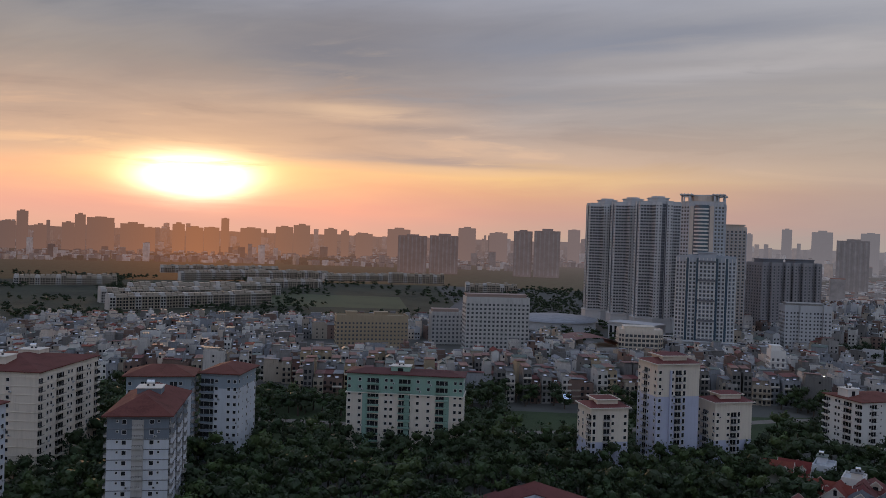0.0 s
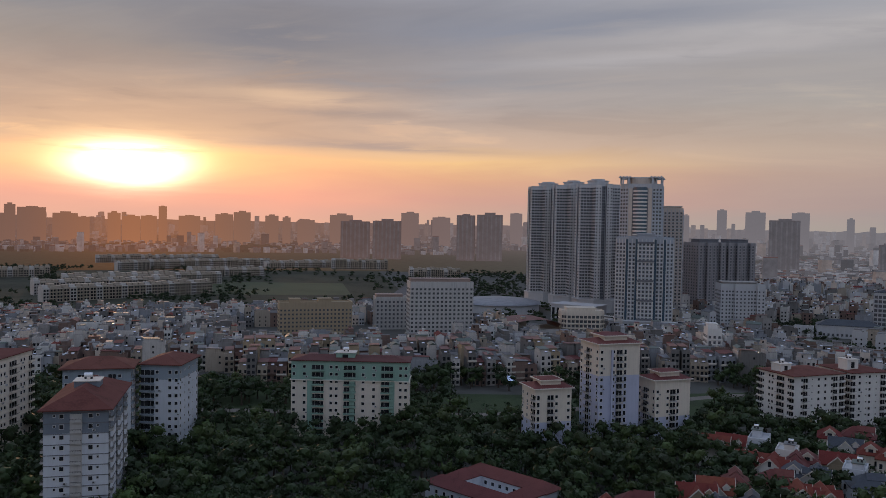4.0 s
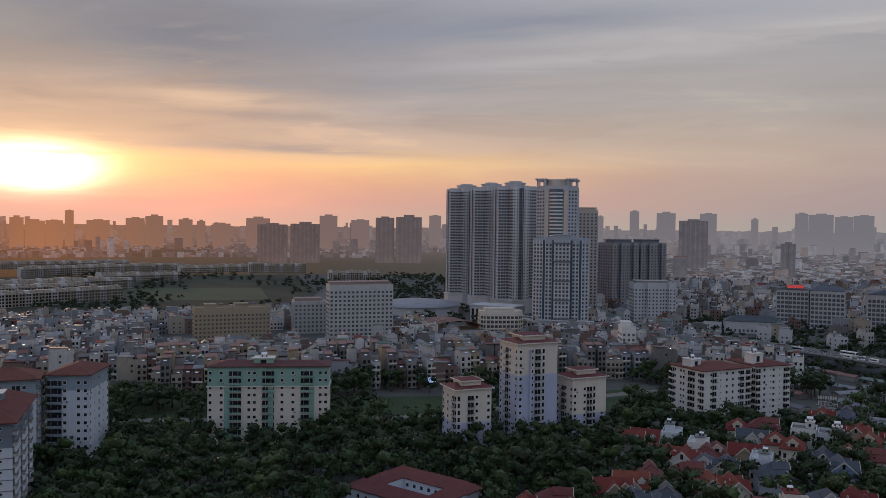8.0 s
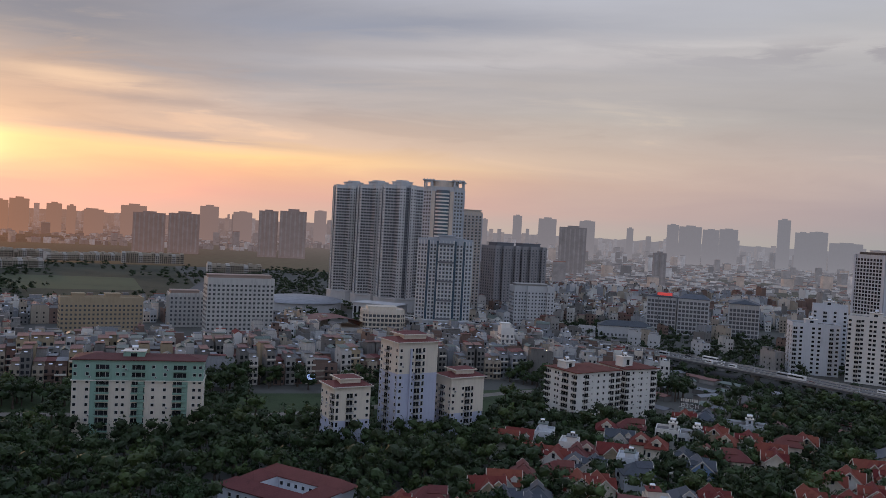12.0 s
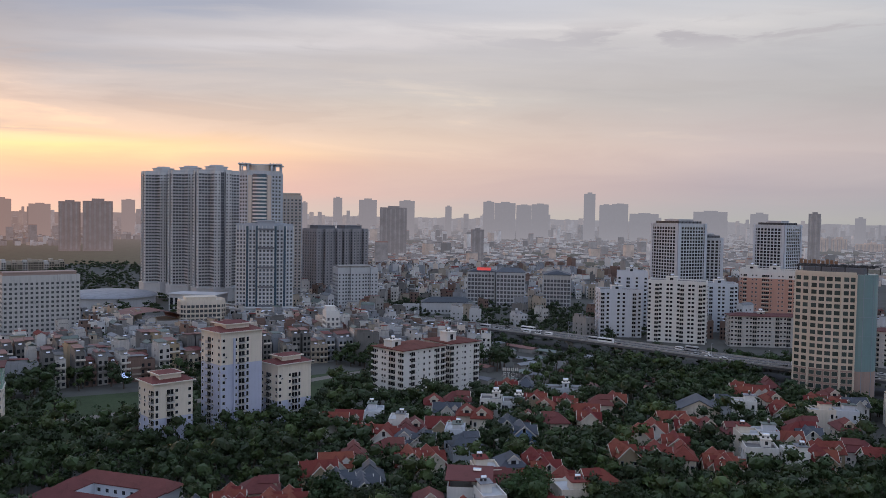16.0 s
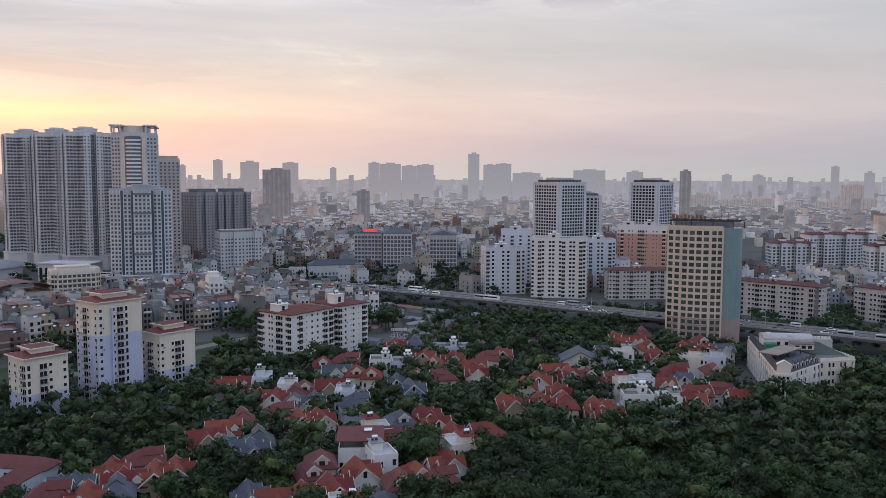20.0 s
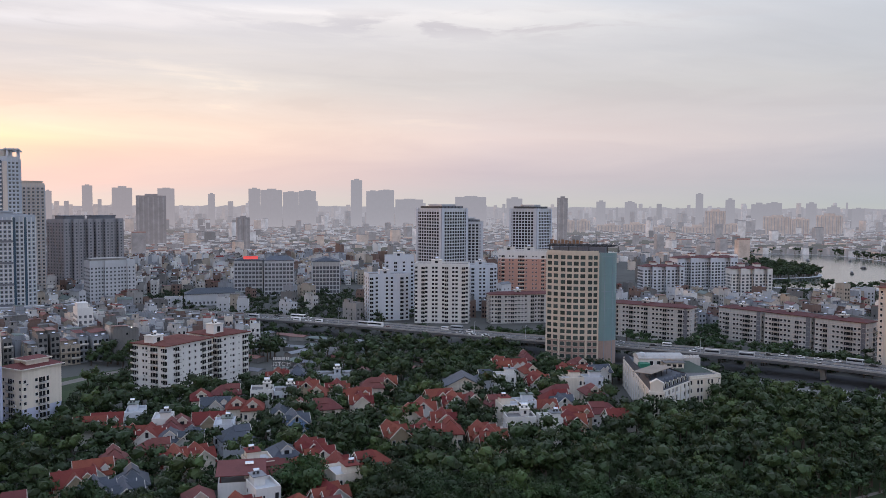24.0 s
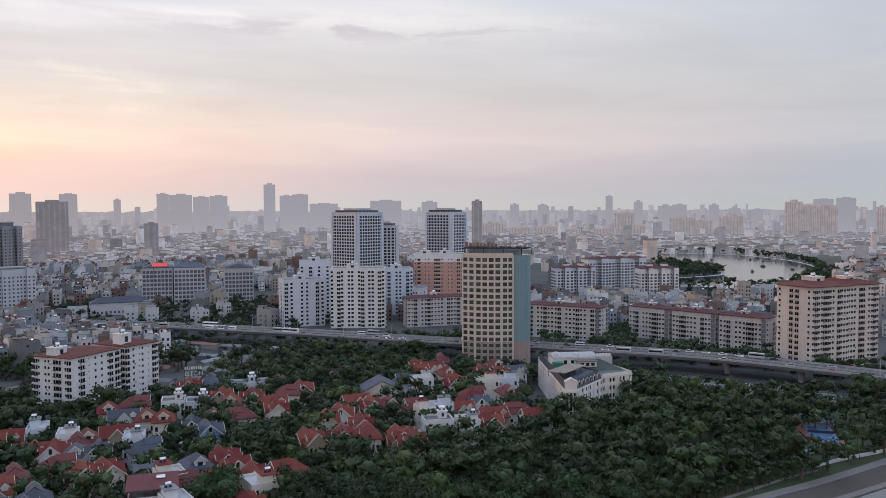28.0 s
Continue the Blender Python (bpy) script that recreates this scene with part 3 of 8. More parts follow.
def apartment(name, x, y, deg, w, d, zones, storey, patterns, kit, label, category="apartment block", roof=None, roof_h=3.0, floors=None, group="", seed=1, over=0.8, z_first=0.4,
              pilasters=(), ledges=0.0, ledge_mat=TRIM, tanks=2, parapet=1.0, stair=None, sides=None, keep=True, small=False):
    """A block on a rectangle: (x, y) is its front left corner, the front runs w along deg. zones: (height, material) from below. patterns: bays of the front, right, back and left walls."""
    u = heading(deg)
    v = (-u[1], u[0])
    ob = root(name, x, y, 0, label, category, group, deg)
    if keep:
        take(x, y, deg, w, d, 2.0)
    c = [(0, 0), (w, 0), (w, d), (0, d)]
    z = 0.0
    for i, (h, m) in enumerate(zones):
        s = Shape()
        s.prism(c, z, h, 0, 0 if i == len(zones) - 1 else None, i == 0)
        part("wall", s, m, ob)
        z = h
    H = z
    floors = floors or int((H - z_first) / storey)
    rest = Shape()
    kit["slots"] = {}
    out_ = ((u[1], -u[0]), u, (-u[1], u[0]), (-u[0], -u[1]))
    for e, pat in enumerate(patterns):
        a, b = c[e], c[(e + 1) % 4]
        mx, my = (a[0] + b[0]) / 2, (a[1] + b[1]) / 2
        gx, gy = x + u[0] * mx + v[0] * my, y + u[1] * mx + v[1] * my
        facade(ob, rest, a, b, z_first, storey, floors, pat, kit, seed + e, small or gx * out_[e][0] + gy * out_[e][1] > 0)
    if rest.v:
        names = sorted(kit["slots"], key=kit["slots"].get)
        part("glazing", rest, [bpy.data.materials[k] for k in names], ob, "", "stuff")
    for e, pos, wd, z0, z1, m in pilasters:       # upright strips, wall e, at pos of its length
        a, b = c[e], c[(e + 1) % 4]
        L = math.hypot(b[0] - a[0], b[1] - a[1])
        t = ((b[0] - a[0]) / L, (b[1] - a[1]) / L)
        s = Shape()
        s.block((a[0] + t[0] * (L * pos - wd / 2) + t[1] * 0.25, a[1] + t[1] * (L * pos - wd / 2) - t[0] * 0.25, z0), t, wd, 0.247, z1 - z0)
        part("pilaster", s, m, ob)
    if ledges:
        for k in range(1, floors + 1):
            s = Shape()
            zz = z_first + k * storey - 0.55
            s.box(-ledges, -ledges, zz, w + ledges, d + ledges, zz + 0.22)
            part("ledge", s, ledge_mat, ob)
    if roof == "hip":
        s = Shape()
        s.hip((0, 0, H + 0.36), (1, 0), w, d, roof_h, over)
        part("roof", s, kit.get("roof") or DULLROOF, ob, "hipped tile roof")
        s = Shape()
        s.box(-over * 0.6, -over * 0.6, H + 0.004, w + over * 0.6, d + over * 0.6, H + 0.006 + 0.002)
        zt = H + roof_h * 0.4
    else:
        s = Shape()
        t = 0.3
        for a in ((0, 0, w, t), (0, d - t, w, d), (0, t, t, d - t), (w - t, t, w, d - t)):
            s.box(a[0], a[1], H + 0.003, a[2], a[3], H + parapet)
        part("parapet", s, zones[-1][1], ob)
        s = Shape()
        s.box(t, t, H + 0.004, w - t, d - t, H + 0.06)
        part("roof", s, FLATROOF, ob)
        zt = H + 0.06
    if stair:
        for (a, b, sw, sd, sh, sm) in stair:
            s = Shape()
            s.box(a, b, H + 0.07, a + sw, b + sd, H + sh, 0)
            s.box(a - 0.35, b - 0.35, H + sh, a + sw + 0.35, b + sd + 0.35, H + sh + 0.25, 1)
            s.box(a + sw * 0.35, b - 0.05, H + sh * 0.3, a + sw * 0.65, b - 0.002, H + sh * 0.8, 2)
            part("stair_house", s, [sm, TRIM, GLASS], ob)
            if tanks:
                s = Shape()
                tank_shape(s, a + sw * 0.5, b + sd * 0.5, H + sh + 0.25, 2.4, 0.7)
                part("water_tank", s, [STEEL, IRON], ob, "stainless steel water tank")
    return ob

# ---- ground, water, roads ----
s = Shape()
N = 96
ring = [(4900 * math.cos(2 * math.pi * i / N), 4900 * math.sin(2 * math.pi * i / N), 0.0) for i in range(N)]
s.add(ring, [tuple(range(N))])
SOIL = material("town_soil_and_yards", (0.085, 0.085, 0.078), rough=0.95, wear=0.6, grain=0.06, bump=0.2)
tagged(new("ground", s.mesh("ground", [SOIL])), "dark earth and paved yards between houses and trees", "ground", "", "structure")


def ribbon(points, width, z, thick=0.0):
    """A strip along a polyline."""
    s = Shape()
    left, right = [], []
    for i, p in enumerate(points):
        a, b = points[max(i - 1, 0)], points[min(i + 1, len(points) - 1)]
        L = math.hypot(b[0] - a[0], b[1] - a[1])
        nx, ny = -(b[1] - a[1]) / L, (b[0] - a[0]) / L
        left.append((p[0] + nx * width / 2, p[1] + ny * width / 2))
        right.append((p[0] - nx * width / 2, p[1] - ny * width / 2))
    n = len(points)
    if not thick:
        s.add([(a, b, z) for a, b in right] + [(a, b, z) for a, b in left], [(i, i + 1, n + i + 1, n + i) for i in range(n - 1)])
    else:
        s.add([(*right[i], z - thick) for i in range(n)] + [(*right[i], z) for i in range(n)] + [(*left[i], z) for i in range(n)] + [(*left[i], z - thick) for i in range(n)],
              [(a * n + i, a * n + i + 1, b * n + i + 1, b * n + i) for i in range(n - 1) for a, b in ((0, 1), (1, 2), (2, 3), (3, 0))] + [(0, n, 2 * n, 3 * n), (4 * n - 1, 3 * n - 1, 2 * n - 1, n - 1)])
    return s


def along(points, step):
    """Points and headings every step metres along a polyline."""
    out, carry = [], 0.0
    for a, b in zip(points, points[1:]):
        L = math.hypot(b[0] - a[0], b[1] - a[1])
        t = carry
        while t < L:
            out.append((a[0] + (b[0] - a[0]) * t / L, a[1] + (b[1] - a[1]) * t / L, math.degrees(math.atan2(b[1] - a[1], b[0] - a[0]))))
            t += step
        carry = t - L
    return out


def keep_road(points, width, margin=1.0):
    for a, b in zip(points, points[1:]):
        L = math.hypot(b[0] - a[0], b[1] - a[1])
        deg = math.degrees(math.atan2(b[1] - a[1], b[0] - a[0]))
        u = heading(deg)
        take(a[0] + u[1] * width / 2, a[1] - u[0] * width / 2, deg, L, width, margin)


def road(name, points, width, mat, label, z=0.06, thick=0.0):
    keep_road(points, width)
    return tagged(new(name, ribbon(points, width, z, thick).mesh(name, [mat])), label, "road", "", "structure")


def bend(points, n=8):
    """A smooth curve through points."""
    out = []
    P = [Vector((*p, 0)) for p in points]
    P = [2 * P[0] - P[1]] + P + [2 * P[-1] - P[-2]]
    for a, b, c, d in zip(P, P[1:], P[2:], P[3:]):
        for i in range(n):
            t = i / n
            q = 0.5 * (2 * b + (c - a) * t + (2 * a - 5 * b + 4 * c - d) * t * t + (3 * b - 3 * c + d - a) * t ** 3)
            out.append((q.x, q.y))
    return out + [(P[-2].x, P[-2].y)]


FLY = bend([(170, 720), (262, 650), (318, 551), (366, 427), (395, 328), (419, 261), (442, 183), (447, 123), (443, 60), (425, -60)])
FLYZ = 8.5
keep_road(FLY, 34)
fly = root("flyover", 0, 0, 0, "long grey concrete road flyover on piers", "flyover")
part("deck", ribbon(FLY, 19, FLYZ, 1.3), DECK, fly)
part("under_beam", ribbon(FLY, 11, FLYZ - 1.31, 0.9), CONCRETE, fly)
for off in (-9.3, 9.3, 0):
    pts = []
    for i, p in enumerate(FLY):
        a, b = FLY[max(i - 1, 0)], FLY[min(i + 1, len(FLY) - 1)]
        L = math.hypot(b[0] - a[0], b[1] - a[1])
        pts.append((p[0] - (b[1] - a[1]) / L * off, p[1] + (b[0] - a[0]) / L * off))
    part("parapet" if off else "median_barrier", ribbon(pts, 0.35, FLYZ + (1.0 if off else 0.75), 1.0 if off else 0.74), CONCRETE, fly)
for off in (-6.3, -3.2, 3.2, 6.3):
    pts = []
    for i, p in enumerate(FLY):
        a, b = FLY[max(i - 1, 0)], FLY[min(i + 1, len(FLY) - 1)]
        L = math.hypot(b[0] - a[0], b[1] - a[1])
        pts.append((p[0] - (b[1] - a[1]) / L * off, p[1] + (b[0] - a[0]) / L * off))
    part("lane_line", ribbon(pts, 0.18, FLYZ + 0.012), PAINT, fly)
for px, py, a in along(FLY, 38.0):
    s = Shape()
    u = heading(a)
    s.block((px - u[0] * 1.1 + u[1] * 1.6, py - u[1] * 1.1 - u[0] * 1.6, 0), u, 2.2, 3.2, FLYZ - 3.6)
    pier = part("pier", s, CONCRETE, fly)
    s = Shape()
    s.block((px - u[0] * 1.2 + u[1] * 5.2, py - u[1] * 1.2 - u[0] * 5.2, FLYZ - 3.6), u, 2.4, 10.4, 1.39)
    part("pier_cap", s, CONCRETE, pier)
road("road_under", FLY, 30, ASPHALT, "dark asphalt road beneath the flyover", 0.05)
SIDE = bend([(392, 500), (430, 545), (520, 620), (640, 715), (820, 860)])
road("road_side", SIDE, 11, DECK, "grey side road running off between trees", 0.07)
road("canal_path", bend([(-160, 400), (-60, 392), (18, 384), (65, 388), (125, 408), (180, 428), (215, 436), (262, 470)]), 7, DIRT, "pale sandy path through the garden plots", 0.07)
FARWAY = bend([(60, 830), (40, 905), (20, 1000), (45, 1180), (140, 1480), (300, 1900)])
road("road_far", FARWAY, 20, DECK, "distant pale road with traffic", 0.1)
PROM = bend([(120, 134), (200, 104), (260, 80.2), (288, 69.3), (325, 57), (420, 27), (520, -4)])
road("promenade", PROM, 3.6, DIRT, "sandy lakeside path beside the park", 0.08)


def shifted(points, off):
    out = []
    for i, p in enumerate(points):
        a, b = points[max(i - 1, 0)], points[min(i + 1, len(points) - 1)]
        L = math.hypot(b[0] - a[0], b[1] - a[1])
        out.append((p[0] - (b[1] - a[1]) / L * off, p[1] + (b[0] - a[0]) / L * off))
    return out


tagged(new("embankment", ribbon(shifted(PROM, -7.6), 9.6, 0.30, 0.3).mesh("embankment", [EMBANK])), "sloping brown-grey embankment", "embankment", "", "structure")
tagged(new("kerb", ribbon(shifted(PROM, -2.4), 0.7, 0.45, 0.45).mesh("kerb", [DARKGREY])), "dark stone edge of the path", "kerb", "", "structure")
tagged(new("lower_path", ribbon(shifted(PROM, -13.8), 2.6, 0.4, 0.4).mesh("lower_path", [DIRT])), "pale lower path along the water", "path", "", "structure")
road("footpath", bend([(220, 100), (253.8, 88.0), (281.1, 80.0), (298.7, 73.5)]), 1.6, DIRT, "narrow worn footpath on the park lawn", 0.07)
GARDENWALL = bend([(300.4, 75.4), (319.4, 67.6), (337.5, 59.2), (390, 40)])
tagged(new("garden_wall", ribbon(GARDENWALL, 0.35, 1.2, 1.2).mesh("garden_wall", [PALEGREY])), "low pale garden wall along the path", "wall", "", "structure")
keep_road(shifted(PROM, -34), 66, 0)
tagged(new("water_basin", ribbon(shifted(PROM, -44), 59, 0.05).mesh("water_basin", [WATER])), "dark still water below the embankment", "water", "", "structure")
CARPARK = shifted(FLY[34:62], -33)
road("car_park", CARPARK, 26, LOT, "grey parking strip beside the flyover", 0.08)
for nm, pts, z, mt, lb in (("field_a", [(-520, 640), (-230, 760), (-60, 800), (40, 830), (-10, 1500), (-300, 1900), (-900, 1900), (-1200, 900)], 0.03, FIELD, "rough green fields"),
                           ("grass_plots", [(-120, 335), (50, 345), (240, 400), (250, 440), (80, 430), (-120, 440)], 0.035, GRASS, "dark garden plots and grass"),
                           ("park_lawn", [(60, 150), (180, 112), (260, 81), (325, 58), (420, 30), (430, 100), (400, 170), (330, 200), (230, 180), (120, 215)], 0.03, GRASS, "shaded park lawn"),
                           ("field_b", [(-300, 990), (-40, 1010), (-60, 1200), (-330, 1200)], 0.06, material("bright_field", (0.060, 0.072, 0.032), wear=0.5, grain=0.1), "brighter green field")):
    s = Shape()
    s.add([(a, b, z) for a, b in pts], [tuple(range(len(pts)))][::1])
    if sum((b[0] - a[0]) * (b[1] + a[1]) for a, b in zip(pts, pts[1:] + pts[:1])) > 0:
        s.f[0].reverse()
    tagged(new(nm, s.mesh(nm, [mt])), lb, "ground", "", "structure")
LAKE = bend([(895, 405), (903, 393), (926, 337), (942, 288), (1113, 285), (1304, 325), (1450, 400), (1546, 489), (1590, 560), (1558, 640), (1480, 650), (1300, 560), (1180, 440), (1102, 395), (1020, 420), (960, 440), (895, 405)], 4)[:-1]
s = Shape()
s.add([(a, b, 0.5) for a, b in LAKE], [tuple(range(len(LAKE)))])
tagged(new("water_lake", s.mesh("water_lake", [WATER])), "pale grey lake mirroring the evening sky", "lake", "", "structure")
tagged(new("lake_bank", ribbon(LAKE + LAKE[:1], 5, 0.8, 0.8).mesh("lake_bank", [PALEGREY])), "pale paved lake shore", "shore", "", "structure")
LAKE_IN = LAKE

# ---- apartment blocks close by ----
WIN = window_mesh(1.3, 1.35)
WINW = window_mesh(1.7, 1.5, hood=0.35)
WINX = window_mesh(2.0, 1.75)
WINS = window_mesh(0.75, 0.8)
WINT = window_mesh(1.25, 2.0)
BAL = {m.name: balcony_mesh(2.9, 2.2, m) for m in (CREAM, WHITE, COOL, MINT, BEIGE, GREY, LILAC, TEALGREY)}


def kit(bal=CREAM, win=WIN, ac=0.0, roof=None):
    return {"w": (win, "window", 0.9, ""), "W": (WINW, "window", 0.8, ""), "s": (WINS, "window", 1.35, ""), "t": (WINT, "window", 0.4, ""),
            "b": (BAL[bal.name], "balcony", 0.05, ""), "ac": ac, "roof": roof}


# mint and cream slab
g = apartment("apartment_block", -38, 345, -5.0, 48.7, 14, [(24.0, CREAM), (31.9, MINT)], 3.0, ["w.w.bb.ww.bb.w.w.bb.ww", "w.w.w", "w.b.w.b.w.b.w.b", "w.w.w"], kit(MINT, WIN, 0.10, BRICKROOF), "mint and cream slab block with stacked balconies, red roof",
              roof="hip", roof_h=1.5, floors=10, z_first=0.9, pilasters=[(0, 0.16, 2.2, 0.1, 23.8, MINT), (0, 0.52, 2.2, 0.1, 23.8, MINT), (0, 0.86, 2.2, 0.1, 23.8, MINT)], stair=[(18, 3, 8, 6, 3.0, MINT)], tanks=1, seed=3)
s = Shape()
s.box(-0.5, -0.5, 23.75, 49.2, 14.5, 24.1)
part("cornice", s, TRIM, g)
# cream slab with the red roof, long side receding
apartment("apartment_block", -174, 288.5, -4.0, 36, 42, [(38.3, CREAM)], 3.05, ["w.w.ww..", "b.ww.bb.ww.bb.ww.b", "w.w.w.w", "w.b.w.b.w"], kit(CREAM, WIN, 0.2), "tall cream slab block with dark balconies and a red roof",
          roof="hip", roof_h=3.0, floors=12, ledges=0.18, ledge_mat=CREAM, stair=[(12, 6, 8, 7, 4.0, CREAM), (14, 24, 8, 7, 4.0, CREAM)], tanks=1, seed=5)
# white block beside it, cut by the picture's edge
apartment("apartment_block", -148, 226, -6.0, 22, 15, [(38, COOL)], 2.95, ["b.w.b.w", "w.b.w", "w.w.w", "w.w"], kit(COOL, WIN, 0.2), "white slab block with balconies and a dark red roof", roof="hip", floors=12, roof_h=2.6, seed=6)
# white block with dark storey lines and slate top
apartment("apartment_block", -93.4, 233.9, 9.0, 17.0, 36, [(29.6, COOL), (36.0, SLATE)], 2.95, [".sw.b.ws.", "b.w.b.w.b.w", "w.w.w", "w.b.w.b"], kit(GREY, WIN, 0.1), "white block with dark storey bands, slate top, red roof",
          roof="hip", roof_h=4.6, floors=12, over=1.3, ledges=0.12, ledge_mat=DARKGREY, pilasters=[(0, 0.5, 3.2, 0.1, 35.0, GREY)], stair=[(5, 15, 7, 6, 5.2, SLATE)], seed=7)
# angled block with grey-teal top
yb = apartment("apartment_block", -116, 307.5, 10.0, 23.4, 16, [(28.6, COOL), (34.2, TEALGREY)], 2.95, ["w.b.w.bw.", "b.w.b", "w.w.w", "w.w"], kit(TEALGREY, WIN, 0.15), "pale angled block with stacked balconies, grey-teal top and red roof", roof="hip", roof_h=3.2, floors=11, over=1.4, seed=8)
apartment("apartment_block", -91.5, 319.5, -5.0, 14.6, 22, [(28.6, COOL), (34.2, TEALGREY)], 2.95, ["bbw.ww", "w.s.w.s.w", "w.w.w", "w.w"], kit(TEALGREY, WIN, 0.15), "pale wing of an angled block with stacked balconies and red roof", roof="hip", roof_h=2.8, floors=11, over=1.2, seed=9)
# three cream and lilac blocks with overhanging roofs
for (x, y, dg, w, d, H, n, pt, lb, zz) in ((59.8, 319.8, 13.0, 15.6, 13.5, 24.8, 9, ["t.bw.w", "w.b.w", "w.w.w", "w.w.wb"], "cream and pale blue block, lower, with a stepped brown roof", 12.0),
                                          (87.0, 328.0, 15.0, 19.0, 15.5, 41.5, 14, ["w.wbt..", "w.b.w", "w.w.w", "w.bw.w"], "tall cream and pale blue block with a stepped brown roof", 29.0),
                                          (111.8, 331.6, 15.5, 17.0, 12.2, 26.2, 9, ["w.wbt..", "w.b.w", "w.w.w", "w.bw.w"], "cream and pale blue block with balconies and a stepped brown roof", 11.5)):
    b = apartment("apartment_block", x, y, dg, w, d, [(zz, LILAC), (H, CREAM)], 2.8, pt, kit(GREY, WIN, 0.25), lb, floors=n - 1 if H < 40 else 14, parapet=0.4, z_first=0.8, tanks=0, seed=int(x), group="cream and pale blue blocks")
    s = Shape()
    s.box(-1.0, -1.0, H + 0.4, w + 1.0, d + 1.0, H + 0.75, 0)
    s.hip((0.2, 0.2, H + 0.76), (1, 0), w - 0.4, d - 0.4, 1.6, 0.9, 0.01, 1, 3.0)
    part("eaves_roof", s, [TRIM, MAROON], b, "wide cream eaves with dark red tiles")
    s = Shape()
    s.box(w * 0.22, d * 0.2, H + 0.8, w * 0.78, d * 0.8, H + 3.2, 0)
    s.box(w * 0.16, d * 0.12, H + 3.2, w * 0.84, d * 0.88, H + 3.55, 0)
    s.hip((w * 0.2, d * 0.16, H + 3.56), (1, 0), w * 0.6, d * 0.68, 0.9, 0.1, 0.01, 1, 2.0)
    part("lantern_roof", s, [CREAM, MAROON], b)
    if H > 40:
        s = Shape()
        s.box(5.5, -0.9, 0.1, 6.2, -0.003, H - 2)
        part("pilaster", s, LILAC, b)
# white block of two wings with the red roof
for (x, y, dg, w, d, pt, st, lb) in ((182.0, 354.0, 17.0, 29.0, 21.5, ["..wb.s.w.w.wb.b", "w.b.w", "w.w.w.w", "bw.ww.bb.wb"], [(1, 9, 6, 6, 4.0, WHITE)], "white block with many small windows and a red roof"),
                                    (214.3, 363.8, 10.0, 20.0, 22, ["b.w.sw.s.bw", "w.b.w", "w.w", "b.w.b"], [(1, 4, 6, 6, 5.5, WHITE)], "white wing with balconies and a red roof")):
    apartment("apartment_block", x, y, dg, w, d, [(24.4, WHITE)], 2.95, pt, kit(WHITE, WIN, 0.1), lb, roof="hip", roof_h=1.9, floors=8, stair=st, over=1.0, seed=int(x), group="white wings with red roofs")
# office tower with a bowed front and a rounded teal side
TAN = material("tan_stone_cladding", (0.60, 0.53, 0.44), streak=0.4, wear=0.2)
ht = root("office_tower", 371.3, 280.1, 0, "beige eighteen-storey tower with a teal glass flank and rooftop sign", "tower", "", -63)
take(371.3, 280.1, -63, 41, 24, 1)
HW, HD, HH, HB = 28.6, 21.5, 63.8, 15.8


def bow(x):
    """How far the front bulges out at x along it."""
    return -3.4 * math.sin(math.pi * min(max(x / HW, 0.0), 1.0))


HX = [0.0, 3.7, 7.3, 7.8, 11.4, 15.0, 18.6, 22.2, 22.8, 25.8, HW]
FRONT = [(x, bow(x)) for x in HX]
FLANK = [(HW + 8.8 * math.sin(t), 8.8 - 8.8 * math.cos(t)) for t in [math.pi * i / 16 for i in range(1, 14)]]
for z0, z1, mt, tl in ((0.0, HB, BROWNISH, None), (HB, HH, TAN, 0)):
    s = Shape()
    s.prism(FRONT + [(HW, HD), (0, HD)], z0, z1, 0, tl, z0 == 0)
    part("wall", s, mt, ht)
for z0, z1, mt in ((0.0, HB - 0.004, BROWNISH), (HB, HH + 0.4, TEAL)):
    s = Shape()
    s.prism([(HW + 0.004, 0.01)] + FLANK + [(HW + 0.004, HD - 0.5)], z0, z1, 0, 0, z0 == 0)
    part("curtain_wall", s, mt, ht, "curved teal glass flank" if z0 else "brown stone base of the curved flank")
for k in (1, 4, 8, 11):
    s = Shape()
    s.box(FLANK[k][0] - 0.12, FLANK[k][1] - 0.22, 1.0, FLANK[k][0] + 0.12, FLANK[k][1] + 0.1, HH)
    part("seam", s, TEALGREY, ht)
for z in range(5):
    s = Shape()
    s.prism([(x + 0.09 * (x - HW) / 11.0, y - 0.05) for x, y in FLANK], HB + 8.0 + z * 9.6, HB + 8.16 + z * 9.6, 0, 0, True)
    part("seam", s, TEALGREY, ht)
HGLASS = material("grey_green_glass", (0.055, 0.075, 0.072), rough=0.15, wear=0.2, spec=0.5, spread=0.8)
HWIN = {w: window_mesh(w, 2.35, TAN, HGLASS, 0.0, 0.16) for w in (2.85, 2.5)}
for i in range(len(HX) - 1):
    a, b = FRONT[i], FRONT[i + 1]
    L = math.hypot(b[0] - a[0], b[1] - a[1])
    if L > 2:
        w = 2.85 if L > 3.4 else 2.5
        facade(ht, None, a, b, 1.6, 3.42, 18, "h", {"h": (HWIN[w], "window", 0.75, "")}, i)
facade(ht, None, (0, HD), (0, 0), 1.6, 3.42, 18, "h.h.h.h", {"h": (HWIN[2.5], "window", 0.75, "")}, 4)
for x in (-0.2, 7.15, 22.1, 28.2):
    s = Shape()
    s.box(x, bow(x) - 0.75, 0.1, x + 0.8, bow(x) + 0.3, HH + 0.5)
    part("pilaster", s, TAN, ht)
s = Shape()
